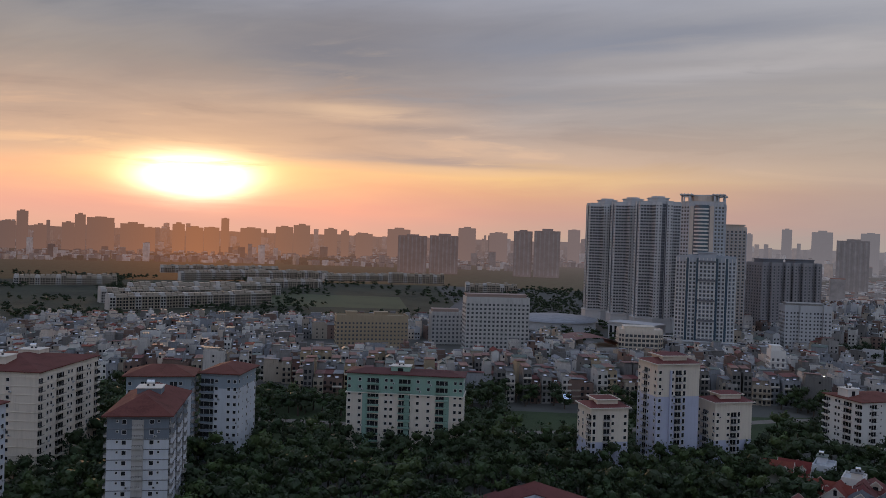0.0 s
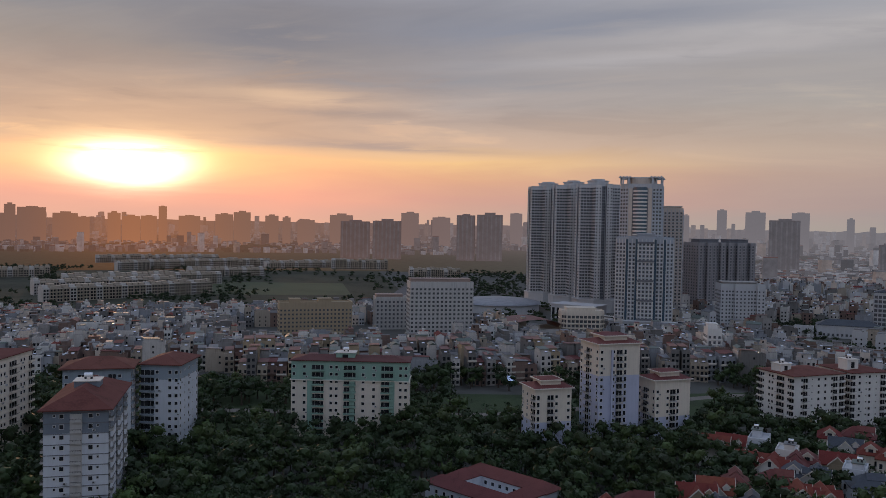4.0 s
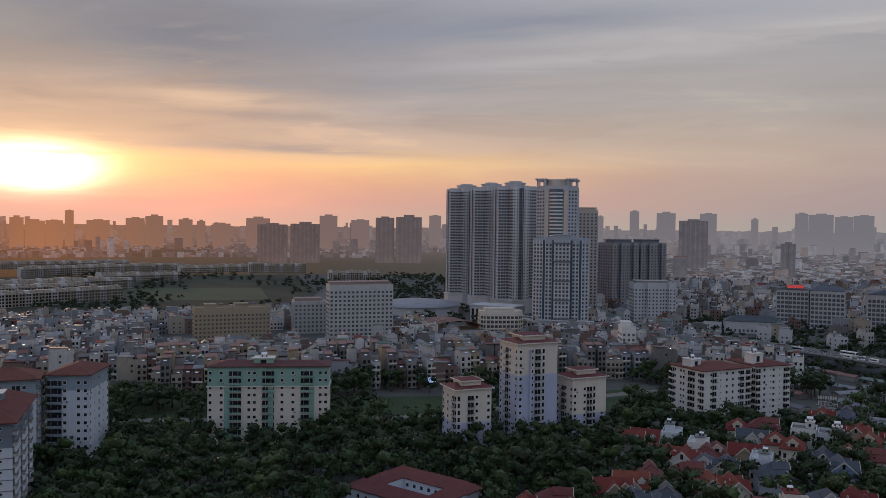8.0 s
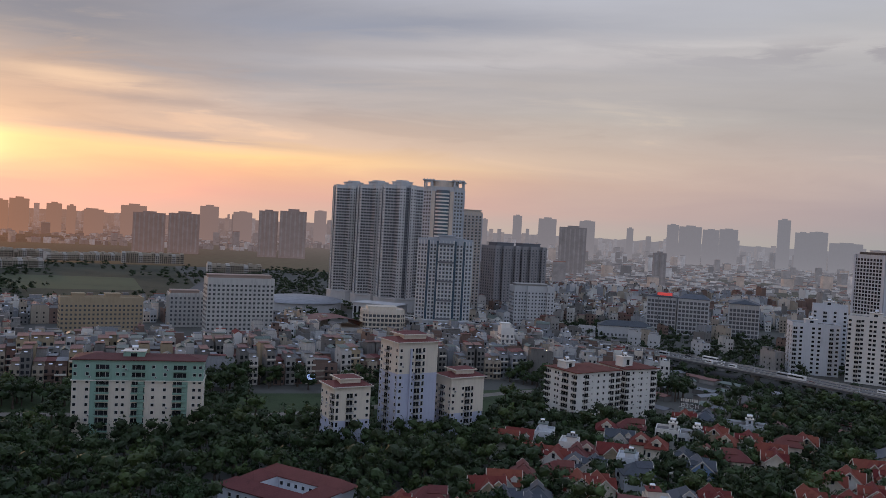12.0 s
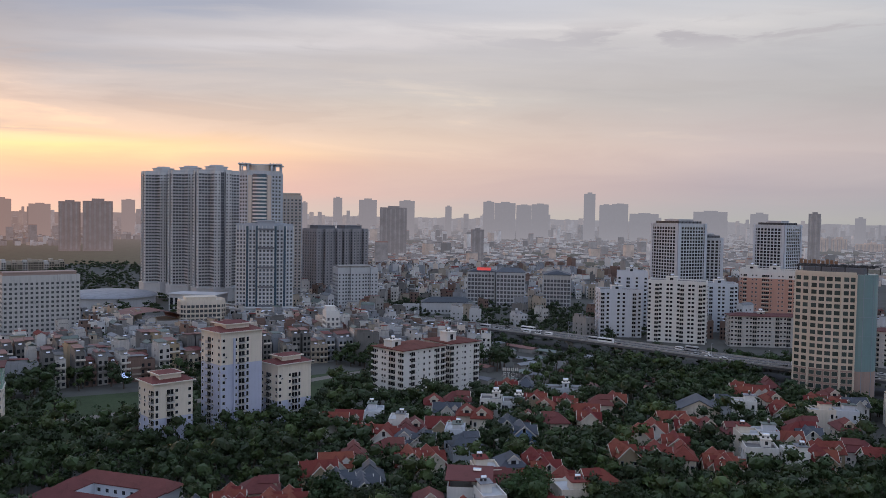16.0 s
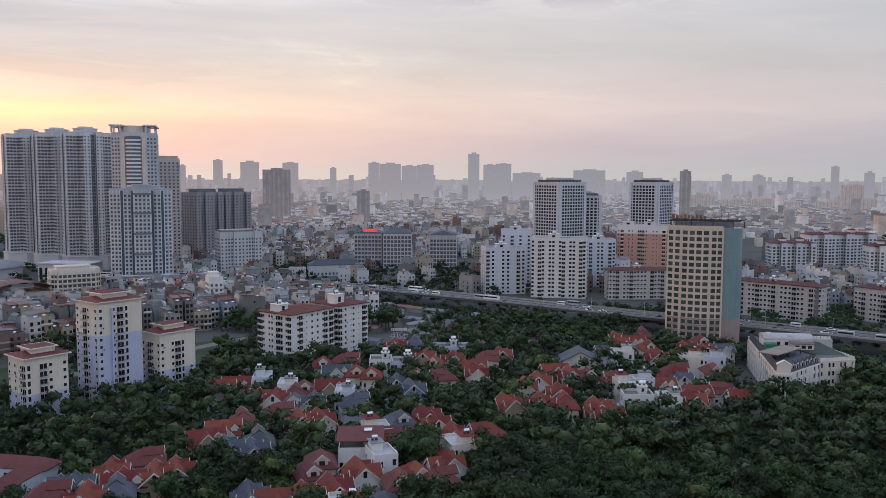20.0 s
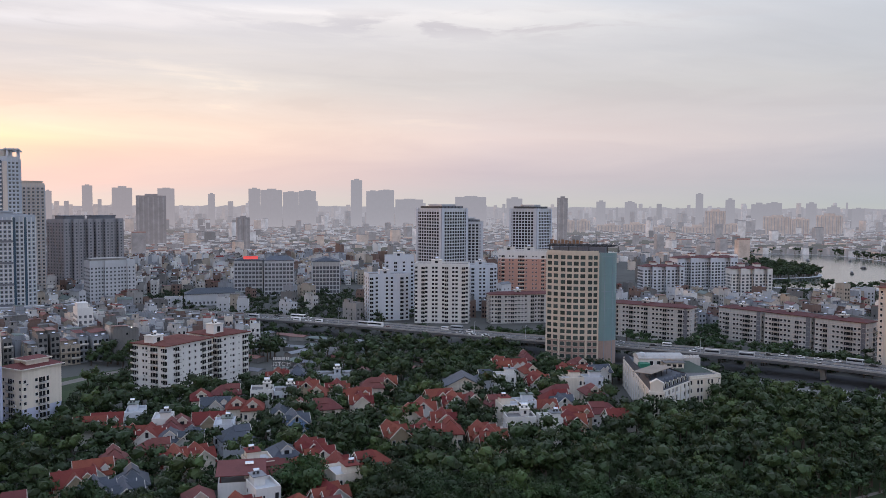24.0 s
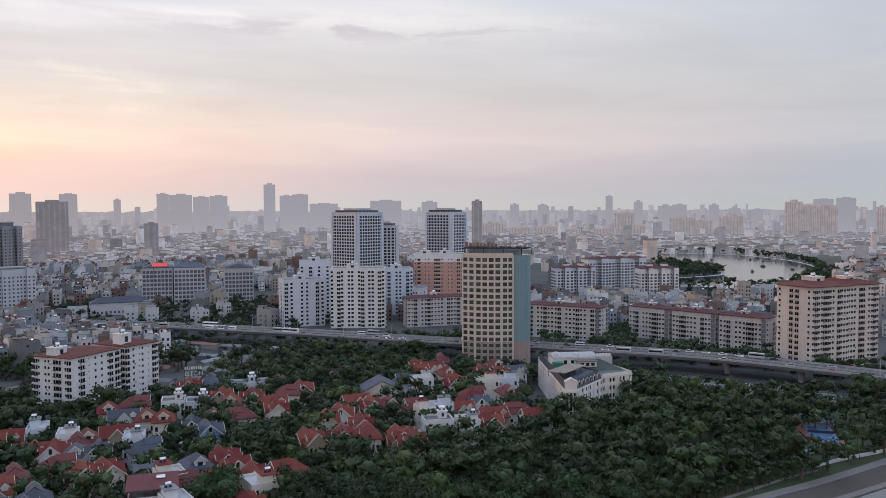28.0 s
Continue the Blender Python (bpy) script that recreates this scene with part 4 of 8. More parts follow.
for k in range(len(FRONT) - 1):
    a, b = FRONT[k], FRONT[k + 1]
    L = math.hypot(b[0] - a[0], b[1] - a[1])
    s.block((a[0], a[1] - 0.3, HH + 0.004), ((b[0] - a[0]) / L, (b[1] - a[1]) / L), L, 0.5, 1.5)
s.box(0, 0.4, HH + 0.004, 0.4, HD, HH + 1.5)
s.box(0.4, HD - 0.4, HH + 0.004, HW, HD, HH + 1.5)
part("parapet", s, TAN, ht)
s = Shape()
s.box(3.0, 3.0, HH + 0.01, HW + 3, HD - 3, HH + 3.4)
part("roof_house", s, DARKGREY, ht)
s = Shape()
for k in range(9):
    s.box(1.0 + k * 4.6, -1.2 if k < 7 else 1.5, HH + 4.3, 1.5 + k * 4.6, HD - 1, HH + 4.8)
for y in (-0.6, 6.0, 12.0, 18.0, HD - 1.8):
    s.box(0.2, y, HH + 3.8, HW + 8.0, y + 0.5, HH + 4.29)
part("pergola", s, IRON, ht, "dark steel roof frame")
for x, y in ((1.2, -0.4), (12, -0.4), (23, -0.4), (33, 1.0), (38, 8.0), (1.2, HD - 1.6), (20, HD - 1.6)):
    s = Shape()
    s.box(x, y, HH + 0.41, x + 0.5, y + 0.5, HH + 3.79)
    part("pergola_post", s, IRON, ht)
BRONZE = material("faded_bronze_sign", (0.20, 0.12, 0.08), rough=0.5)
s = Shape()
s.box(1.5, -1.05, HH + 4.85, 21, -0.95, HH + 5.0)
sign = part("roof_sign", s, IRON, ht, "row of unreadable bronze sign letters as plain bars")
for i in range(8):
    s = Shape()
    s.box(2 + i * 2.5, -1.08, HH + 1.6, 2.15 + i * 2.5, -0.92, HH + 7.6)
    part("post", s, IRON, sign)
for i in range(9):
    s = Shape()
    s.box(2.0 + i * 2.05, -1.3, HH + 5.3, 3.5 + i * 2.05, -1.1, HH + 7.6 - (i % 3) * 0.35)
    part("letter_bar", s, BRONZE, sign)
s = Shape()
for q, h in ((HW - 2, 6.5), (HW + 1.5, 4.6), (HW + 5, 3.2), (14, 3.4), (24, 2.6)):
    s.tube(q, 6, HH + 3.4, HH + 4.2 + h, 0.14, 0.05, 6)
part("mast", s, IRON, ht)
# grey slabs with brick-red roofs along the flyover
for (x, y, dg, w, pt, H, lb) in ((492, 318, -81.0, 58, "wWb.WwbWwWb.wWwbWw.bWw", 22.6, "weathered grey slab block with cluttered balconies and red roof"),
                                (535, 257, -97.5, 31, "wWb.WwWbbWww", 21.4, "weathered beige slab block with caged balconies and red roof"),
                                (530.6, 223.5, -97.5, 31, "wWbbWwW.bWww", 21.4, "weathered beige slab block with caged balconies and red roof"),
                                (526.2, 190, -97.5, 31, "wWb.WwWbbWww", 21.4, "weathered beige slab block with caged balconies and red roof"),
                                (474, 410, -34.0, 50, "wWb.WwbWwWw.bWwb.Ww", 22.0, "weathered grey slab block with small windows and red roof")):
    # the DARKGREY pilaster is no pier: its dark colour paints a shaded recess between units
    apartment("apartment_block", x, y, dg, w, 13, [(H, SLABWALL)], 3.1, [pt, "w.b", "w.w.w.w.w", "w.b"], kit(GREY, WINW, 0.3, BRICKROOF), lb, roof="hip", roof_h=1.7, floors=int(H / 3.1), ledges=0.1, ledge_mat=BEIGE,
              pilasters=[(0, 0.95, 2.6, 0.2, H - 0.3, DARKGREY)], stair=[(w * 0.4, 4, 5, 4, 3.0, GREY)], tanks=1, seed=int(y), group="slab blocks along the flyover", small=True)
# beige cross-shaped block with the big red roof
for (x, y, w, d, f, st, lab) in ((480, 122, 28, 25, "wbWwbbWw.bwWw", [(9, 8, 9, 8, 5.0, BEIGE)], "tall beige block with dark balcony stacks and a broad red roof"),
                                 (506.4, 109.8, 25, 27, "wWw.bb.wWbw", [(8, 8, 8, 7, 4.2, BEIGE)], "beige wing of the tall block with a red roof")):
    apartment("apartment_block", x, y, -28.0, w, d, [(4.0, BROWNISH), (46.0, BEIGE)], 3.2, [f, "w.b.w", "w.w", "w.bb.w" if x == 480 else "w"], kit(BEIGE, WINW, 0.15), lab, roof="hip", roof_h=3.6, floors=14, over=1.4, stair=st, seed=int(x), tanks=1, group="beige cross-shaped block")
# white trio and its neighbours behind the flyover
for (x, y, dg, w, d, H, m, f, fl, lb) in ((436, 454, -50.0, 41, 23, 44.6, WHITE, "w.bw.ww.wb.ww.bw", 14, "off-white point block with rows of small windows"),
                                          (417, 485, -30.0, 32, 21, 35.5, COOL, "bw.ww.bw", 11, "pale blue-white block with balconies"),
                                          (456, 510, -40.0, 24, 19, 46.8, COOL, "w.b.w.w", 14, "pale blue-white block behind"),
                                          (516, 473, -40.0, 25.7, 21, 38.7, COOL, "wb.ww.bw", 12, "pale blue-white block with small windows")):
    apartment("apartment_block", x, y, dg, w, d, [(H, m)], 3.1, [f, "w.b.w", "w.w.w", "w.b.w"], kit(m, WINX, 0.0), lb, floors=fl, tanks=1, stair=[(w * 0.3, 5, 8, 7, 3.4, m)], parapet=1.2, seed=int(y), group="white blocks behind the flyover", small=True)
apartment("apartment_block", 548, 466, -57.0, 43, 21, [(44.0, PINK), (50.4, WHITE)], 3.4, ["wb.ww.bbw.ww.bw", "w.b", "w.w.w", "w.b.w"], kit(BEIGE, WIN, 0.0), "salmon pink block with white top floors and balcony stacks", floors=14, stair=[(4, 5, 9, 7, 3.2, WHITE), (22, 5, 8, 7, 3.2, WHITE)], tanks=1, seed=77)
# mansion-like club house in a French manner
mn = root("club_house", 0, 0, 0, "white mansion with columns, cornices, slate mansard and domes", "mansion")
MA, MB, MC, MD, ME, MF, MG = (303.0, 175.0), (306.4, 170.4), (332.0, 172.4), (348.0, 165.6), (362.0, 190.0), (357.0, 221.0), (345.0, 200.0)


def inset(poly, k):
    cx, cy = sum(p[0] for p in poly) / len(poly), sum(p[1] for p in poly) / len(poly)
    return [(cx + (p[0] - cx) * k, cy + (p[1] - cy) * k) for p in poly]


MAIN, WING = [MA, MB, MC, MG, MF], [MC, MD, ME, MF, MG]
take(298, 168, 0, 64, 54, -4)
take(303, 172, 40, 70, 9, 1)
for poly, h, m in ((MAIN, 14.0, WHITE), (WING, 15.0, CREAM)):
    s = Shape()
    s.prism(poly, 0, h, 0, 1, True)
    part("wall", s, [m, FLATROOF], mn)
for a, b, pat, h, n in ((MF, MA, "t.t.t.t.t.t.t.t.t.t.t.t", 3.4, 4), (MB, MC, "t.t.t.t.t.t.t", 3.4, 4), (MC, MD, "t.tt.tt.t", 3.5, 4)):
    facade(mn, None, a, b, 0.6, h, n, pat, {"t": (WINT, "window", 0.7, "")})
    L = math.hypot(b[0] - a[0], b[1] - a[1])
    t = ((b[0] - a[0]) / L, (b[1] - a[1]) / L)
    for k in range(int(L / 5.4) + 1):
        s = Shape()
        c = min(k * 5.4, L - 0.6)
        s.block((a[0] + t[0] * c + t[1] * 0.35, a[1] + t[1] * c - t[0] * 0.35, 0.1), t, 0.55, 0.345, 13.2)
        part("pilaster", s, TRIM, mn)
for z, poly in ((4.2, MAIN), (10.6, MAIN), (13.3, MAIN), (14.3, WING)):
    s = Shape()
    s.prism(inset(poly, 1.012), z, z + 0.45, 0, 0, True)
    part("cornice", s, TRIM, mn)
s = Shape()
lo_, hi_ = inset(MAIN, 0.985), inset(MAIN, 0.9)
k = len(lo_)
s.add([(*p, 14.01) for p in lo_] + [(*p, 17.2) for p in hi_], [(i, (i + 1) % k, k + (i + 1) % k, k + i) for i in range(k)])
s.add([(*p, 16.6) for p in hi_], [tuple(range(k))])
part("mansard", s, SLATEROOF, mn, "dark slate mansard roof")
u = heading(4.5)
SAND = material("weathered_canopy_sheet", (0.27, 0.225, 0.185), rough=0.75, wear=0.4, streak=0.3)
s = Shape()
s.block((310, 178.5, 18.9), u, 22, 8.5, 0.25)
canopy = part("terrace_canopy", s, SAND, mn, "beige canopy over the roof terrace")
for k in range(5):
    for j in (0.3, 8.0):
        s = Shape()
        s.block((310.3 + u[0] * 5.3 * k - u[1] * j, 178.5 + u[1] * 5.3 * k + u[0] * j, 16.61), u, 0.22, 0.22, 2.28)
        part("post", s, IRON, canopy)
# roof houses behind the terrace
w_ = heading(-44.5)


def roof_at(a, b, along_, back):
    return a + w_[0] * along_ - w_[1] * back, b + w_[1] * along_ + w_[0] * back


s = Shape()
s.block((333.6, 198.6, 14.1), w_, 20.5, 9, 5.6)
hall = part("roof_house", s, WHITE, mn, "white roof house under a grey barrel roof")
s = Shape()
arc = [(4.5 - 4.9 * math.cos(math.pi * i / 10), 2.1 * math.sin(math.pi * i / 10)) for i in range(11)]
n_ = len(arc)
s.add([(*roof_at(333.6, 198.6, -0.3, d_), 19.71 + z_) for d_, z_ in arc] + [(*roof_at(333.6, 198.6, 20.8, d_), 19.71 + z_) for d_, z_ in arc],
      [(i, n_ + i, n_ + i + 1, i + 1) for i in range(n_ - 1)] + [tuple(range(n_))[::-1], tuple(range(n_, 2 * n_))])
part("barrel_roof", s, GREY, hall, "grey barrel roof")
for k in (5.2, 8.6):
    s = Shape()
    s.block((*roof_at(333.6, 198.6, k, -0.05), 16.9), w_, 1.5, 0.045, 1.9)
    part("window", s, GLASS, hall)
s = Shape()
s.block((*roof_at(333.6, 198.6, 11.0, -4.6), 14.1), w_, 8.6, 4.58, 4.6, 0)
s.block((*roof_at(333.6, 198.6, 10.4, -5.2), 18.71), w_, 9.8, 5.15, 0.4, 1)
annex = part("penthouse", s, [CREAM, FLATROOF], mn)
for k in range(3):
    s = Shape()
    s.block((*roof_at(333.6, 198.6, 11.8 + 2.6 * k, -4.65), 16.8), w_, 1.7, 0.045, 1.4)
    part("window", s, GLASS, annex)
GREENBOX = material("green_sheet_cladding", (0.03, 0.17, 0.11), rough=0.5, wear=0.3)
s = Shape()
s.block((*roof_at(333.6, 198.6, -0.4, -4.6), 14.1), w_, 4.6, 4.4, 4.3)
part("roof_house", s, GREENBOX, mn, "green sheet roof house")
s = Shape()
s.block((*roof_at(333.6, 198.6, 21.0, 1.0), 14.1), w_, 8.0, 4.0, 6.0)
plant = part("plant_room", s, GREY, mn)
for k in range(5):
    s = Shape()
    s.block((*roof_at(333.6, 198.6, 21.3 + 1.5 * k, 0.4 + 1.2), 20.11), w_, 1.1, 0.9, 1.1)
    part("air_conditioner", s, WHITE, plant)
OLIVEROOF = material("olive_sheet_roof", (0.055, 0.075, 0.058), rough=0.55, wear=0.35)
wing_low = [(338.5, 183.0), (351.0, 170.8), (360.5, 190.0), (356.5, 214.0), (347.0, 200.0)]
wing_top = inset(wing_low, 0.42)
s = Shape()
s.add([(*p, 15.02) for p in wing_low] + [(*p, 18.8) for p in wing_top], [(i, (i + 1) % 5, 5 + (i + 1) % 5, 5 + i) for i in range(5)] + [tuple(range(5, 10))])
part("wing_roof", s, OLIVEROOF, mn, "dull green sheet roof")
for a, b in ((MC, MD), (MD, ME)):
    L = math.hypot(b[0] - a[0], b[1] - a[1])
    s = Shape()
    s.block((a[0] + (b[0] - a[0]) * 0.01, a[1] + (b[1] - a[1]) * 0.01, 15.01), ((b[0] - a[0]) / L, (b[1] - a[1]) / L), L * 0.98, 0.3, 0.8)
    part("parapet", s, TRIM, mn)
for k in range(6):
    q = (k + 0.6) / 6.4
    x, y = MB[0] + (MC[0] - MB[0]) * q, MB[1] + (MC[1] - MB[1]) * q
    s = Shape()
    s.block((x - 0.9 * u[0], y - 0.9 * u[1] + 0.5, 14.2), u, 1.8, 2.2, 2.4, 0)
    s.gable((x - 1.0 * u[0], y - 1.0 * u[1] + 0.4, 16.6), u, 2.0, 2.4, 0.9, 0.1, 0.1, 1, 0)
    dm = part("dormer", s, [TRIM, SLATEROOF], mn)
    s = Shape()
    s.block((x - 0.55 * u[0], y - 0.55 * u[1] + 0.42, 14.6), u, 1.1, 0.077, 1.7)
    part("dormer_window", s, GLASS, dm)
cu = ((MB[0] - MA[0]) / 5.72, (MB[1] - MA[1]) / 5.72)
s = Shape()
s.block((MA[0] + cu[1] * 0.1, MA[1] - cu[0] * 0.1, 0.3), cu, 5.7, 0.097, 12.6)
porch = part("portico", s, GLASS, mn, "glazed corner portico with white columns")
for k in range(4):
    s = Shape()
    s.tube(MA[0] + cu[0] * (0.5 + 1.57 * k) + cu[1] * 0.9, MA[1] + cu[1] * (0.5 + 1.57 * k) - cu[0] * 0.9, 0, 12.4, 0.42, 0.36, 10)
    part("column", s, TRIM, porch)
s = Shape()
s.block((MA[0] - cu[0] * 0.3 + cu[1] * 1.4, MA[1] - cu[1] * 0.3 - cu[0] * 1.4, 12.4), cu, 6.3, 1.6, 1.1)
s.block((MA[0] + cu[0] * 0.3 + cu[1] * 1.1, MA[1] + cu[1] * 0.3 - cu[0] * 1.1, 13.5), cu, 5.1, 1.6, 3.6)
s.gable((MA[0] + cu[0] * 0.2 + cu[1] * 1.2, MA[1] + cu[1] * 0.2 - cu[0] * 1.2, 17.1), cu, 5.3, 2.2, 1.5, 0.2, 0.2, 0, 0)
part("pediment", s, TRIM, porch)
for a, b, r in ((*roof_at(333.6, 198.6, 2.0, 1.9), 1.9), (*roof_at(333.6, 198.6, 11.0, 1.9), 1.5)):
    s = Shape()
    s.tube(a, b, 19.0, 20.9, r, r, 14)
    for k in range(6):
        z0, z1 = 20.9 + r * math.sin(k * math.pi / 12), 20.9 + r * math.sin((k + 1) * math.pi / 12)
        s.tube(a, b, z0, z1, r * math.cos(k * math.pi / 12), max(r * math.cos((k + 1) * math.pi / 12), 0.02), 14)
    part("dome", s, PALEGREY, mn)

# ---- larger blocks farther off ----
def tower(name, x, y, deg, poly, H, storey, label, wall, glass=FARGLASS, pier=None, bay=3.2, win=(1.7, 1.7), band=0.0, band_mat=None, crown=(), category="tower", group="", z_first=1.0, band_h=0.45):
    """A high block on any outline (local metres, counter-clockwise) with a window in every bay of every storey."""
    ob = root(name, x, y, 0, label, category, group, deg)
    s = Shape()
    s.prism(poly, 0, H, 0, 0, True)
    part("wall", s, wall, ob)
    gl, pi = Shape(), Shape()
    floors = int((H - z_first - 1.0) / storey)
    n = len(poly)
    for i in range(n):
        a, b = poly[i], poly[(i + 1) % n]
        L = math.hypot(b[0] - a[0], b[1] - a[1])
        if L < 1.6:
            continue
        t = ((b[0] - a[0]) / L, (b[1] - a[1]) / L)
        o = (t[1], -t[0])
        k = max(1, int(round(L / bay)))
        for j in range(k):
            c = (j + 0.5) * L / k
            hw = min(win[0], L / k * 0.8) / 2
            for f in range(floors):
                z0 = z_first + f * storey + 0.7
                gl.block((a[0] + t[0] * (c - hw) + o[0] * 0.06, a[1] + t[1] * (c - hw) + o[1] * 0.06, z0), t, 2 * hw, 0.055, win[1])
        if pier:
            for j in range(k + 1):
                c = min(max(j * L / k, 0.25), L - 0.25)
                pi.block((a[0] + t[0] * (c - 0.22) + o[0] * 0.4, a[1] + t[1] * (c - 0.22) + o[1] * 0.4, 0.1), t, 0.44, 0.395, H - 0.4)
        if band:
            for f in range(floors):
                z0 = z_first + f * storey
                pi.block((a[0] + o[0] * band, a[1] + o[1] * band, z0 - 0.25), t, L, band - 0.005, band_h)
    part("glazing", gl, glass, ob, "", "stuff")
    if pi.v:
        part("facade_grid", pi, pier or band_mat or wall, ob, "", "stuff")
    cx, cy = sum(p[0] for p in poly) / n, sum(p[1] for p in poly) / n
    inner = [(cx + (p[0] - cx) * 0.98, cy + (p[1] - cy) * 0.98) for p in poly]
    s = Shape()
    s.add([(*p, H + 0.003) for p in poly] + [(*p, H + 1.2) for p in poly] + [(*p, H + 1.2) for p in inner] + [(*p, H + 0.003) for p in inner],
          [(k * n + i, k * n + (i + 1) % n, (k + 1) * n + (i + 1) % n, (k + 1) * n + i) for k in range(3) for i in range(n)])
    part("parapet", s, wall, ob)
    for (x0, y0, x1, y1, h, m, rim) in crown:
        s = Shape()
        s.box(x0, y0, H + 0.004, x1, y1, H + h, 0)
        if rim:
            s.box(x0 - rim, y0 - rim, H + h, x1 + rim, y1 + rim, H + h + 0.8, 0)
        part("crown", s, m, ob)
    cx, cy = sum(p[0] for p in poly) / n, sum(p[1] for p in poly) / n
    R = max(math.hypot(p[0] - cx, p[1] - cy) for p in poly)
    u = heading(deg)
    gx, gy = x + u[0] * cx - u[1] * cy, y + u[1] * cx + u[0] * cy
    take(gx - R * 0.8, gy - R * 0.8, 0, R * 1.6, R * 1.6, 2)
    return ob


def rect(w, d):
    return [(0, 0), (w, 0), (w, d), (0, d)]


def chamfer(w, d, c):
    return [(c, 0), (w - c, 0), (w, c), (w, d - c), (w - c, d), (c, d), (0, d - c), (0, c)]


def zigzag(w, d, teeth, deep):
    """A front that steps in and out, with plain back and sides."""
    p = []
    L = w / teeth
    for i in range(teeth):
        p += [(i * L, 0), (i * L + L * 0.36, 0), (i * L + L * 0.36, deep), (i * L + L * 0.64, deep), (i * L + L * 0.64, -deep * 0.5), (i * L + L * 0.999, -deep * 0.5)]
    return p + [(w, -deep * 0.5), (w, d * 0.3), (w - deep, d * 0.3), (w - deep, d * 0.7), (w, d * 0.7), (w, d), (0, d)]


def cross(a, b, c):
    """A plan with four arms: half span a, half arm width b, and a notch of depth c at the head of each arm."""
    q = b * 0.28
    arm = [(-b, -a), (-q, -a), (-q, -a + c), (q, -a + c), (q, -a), (b, -a)]
    out = []
    for k in range(4):
        co, si = ((1, 0), (0, 1), (-1, 0), (0, -1))[k]
        out += [(x * co - y * si, x * si + y * co) for x, y in arm]
        out.append(((b * co + b * si), (b * si - b * co)))
    return out


def cross_tower(x, y, deg, H):
    """A cross-shaped high-rise: pale window bays, shaded balcony sides, notches coloured dark as shade, and a capped
    lift core.
    """
    plan = cross(21.0, 9.0, 3.0)
    ob = root("tower_block", x, y, 0, "blue-grey cross-shaped high-rise with balcony bays and capped lift core", "tower", "row of three high-rises", deg)
    take(x - 24, y - 24, 0, 48, 48, 2)
    s = Shape()
    s.prism(plan, 0, H, 0, 0, True)
    part("wall", s, MAINWALL, ob)
    gl, sl, sh = Shape(), Shape(), Shape()
    n = len(plan)
    for i in range(n):
        a, b = plan[i], plan[(i + 1) % n]
        L = math.hypot(b[0] - a[0], b[1] - a[1])
        t = ((b[0] - a[0]) / L, (b[1] - a[1]) / L)
        o = (t[1], -t[0])
        # notch walls get a dark panel that deepens their shade by colour
        if L < 4:
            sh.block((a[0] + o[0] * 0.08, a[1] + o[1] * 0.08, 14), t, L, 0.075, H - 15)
            continue
        k = max(2, int(round(L / 3.4)))
        side = i % 7 in (5, 6)
        if i % 7 == 2:
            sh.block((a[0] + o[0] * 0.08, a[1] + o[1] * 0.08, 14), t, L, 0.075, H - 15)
        for f in range(int((H - 16) / 3.2)):
            z = 14.6 + f * 3.2
            if side:
                for j in range(k):
                    c = (j + 0.5) * L / k
                    gl.block((a[0] + t[0] * (c - 1.2) + o[0] * 0.1, a[1] + t[1] * (c - 1.2) + o[1] * 0.1, z + 0.65), t, 2.4, 0.095, 1.75)
                sl.block((a[0] + o[0] * 0.45, a[1] + o[1] * 0.45, z - 0.25), t, L, 0.445, 0.8)
            else:
                for j in range(k):
                    c = (j + 0.5) * L / k
                    gl.block((a[0] + t[0] * (c - 0.65) + o[0] * 0.1, a[1] + t[1] * (c - 0.65) + o[1] * 0.1, z + 0.8), t, 1.3, 0.095, 1.35)
                sl.block((a[0] + o[0] * 0.3, a[1] + o[1] * 0.3, z - 0.35), t, L, 0.295, 0.4)
        if not side:
            for q in (0.0, L - 0.5):
                sl.block((a[0] + t[0] * q + o[0] * 0.5, a[1] + t[1] * q + o[1] * 0.5, 14), t, 0.5, 0.495, H - 14)
    part("glazing", gl, FARGLASS, ob, "", "stuff")
    part("facade_grid", sl, PALEGREY, ob, "", "stuff")
    part("shaft_recess", sh, DARKGREY, ob, "notch walls darkened with painted recess shade", "stuff")
    s = Shape()
    k = len(plan)
    inner = [(px * 0.97, py * 0.97) for px, py in plan]
    s.add([(*q, H + 0.003) for q in plan] + [(*q, H + 1.6) for q in plan] + [(*q, H + 1.6) for q in inner] + [(*q, H + 0.003) for q in inner],
          [(r * k + i, r * k + (i + 1) % k, (r + 1) * k + (i + 1) % k, (r + 1) * k + i) for r in range(3) for i in range(k)])
    part("parapet", s, PALEGREY, ob)
    s = Shape()
    ring8 = [(math.cos(math.pi * (q + 0.5) / 4), math.sin(math.pi * (q + 0.5) / 4)) for q in range(8)]
    s.prism([(10.8 * cx, 10.8 * cy) for cx, cy in ring8], H + 0.004, H + 4.6, 0, 0)
    s.prism([(11.8 * cx, 11.8 * cy) for cx, cy in ring8], H + 4.6, H + 5.4, 0, 0, True)
    s.prism([(7.0 * cx, 7.0 * cy) for cx, cy in ring8], H + 5.4, H + 7.0, 0, 0)
    part("lift_core_cap", s, PALEGREY, ob, "octagonal capped lift core")
    s = Shape()
    s.prism([(25.0 * cx, 25.0 * cy) for cx, cy in ring8], 0.1, 13.2, 0, 0)
    s.prism([(25.8 * cx, 25.8 * cy) for cx, cy in ring8], 13.2, 14.0, 0, 0, True)
    part("podium", s, PALEGREY, ob)
    return ob


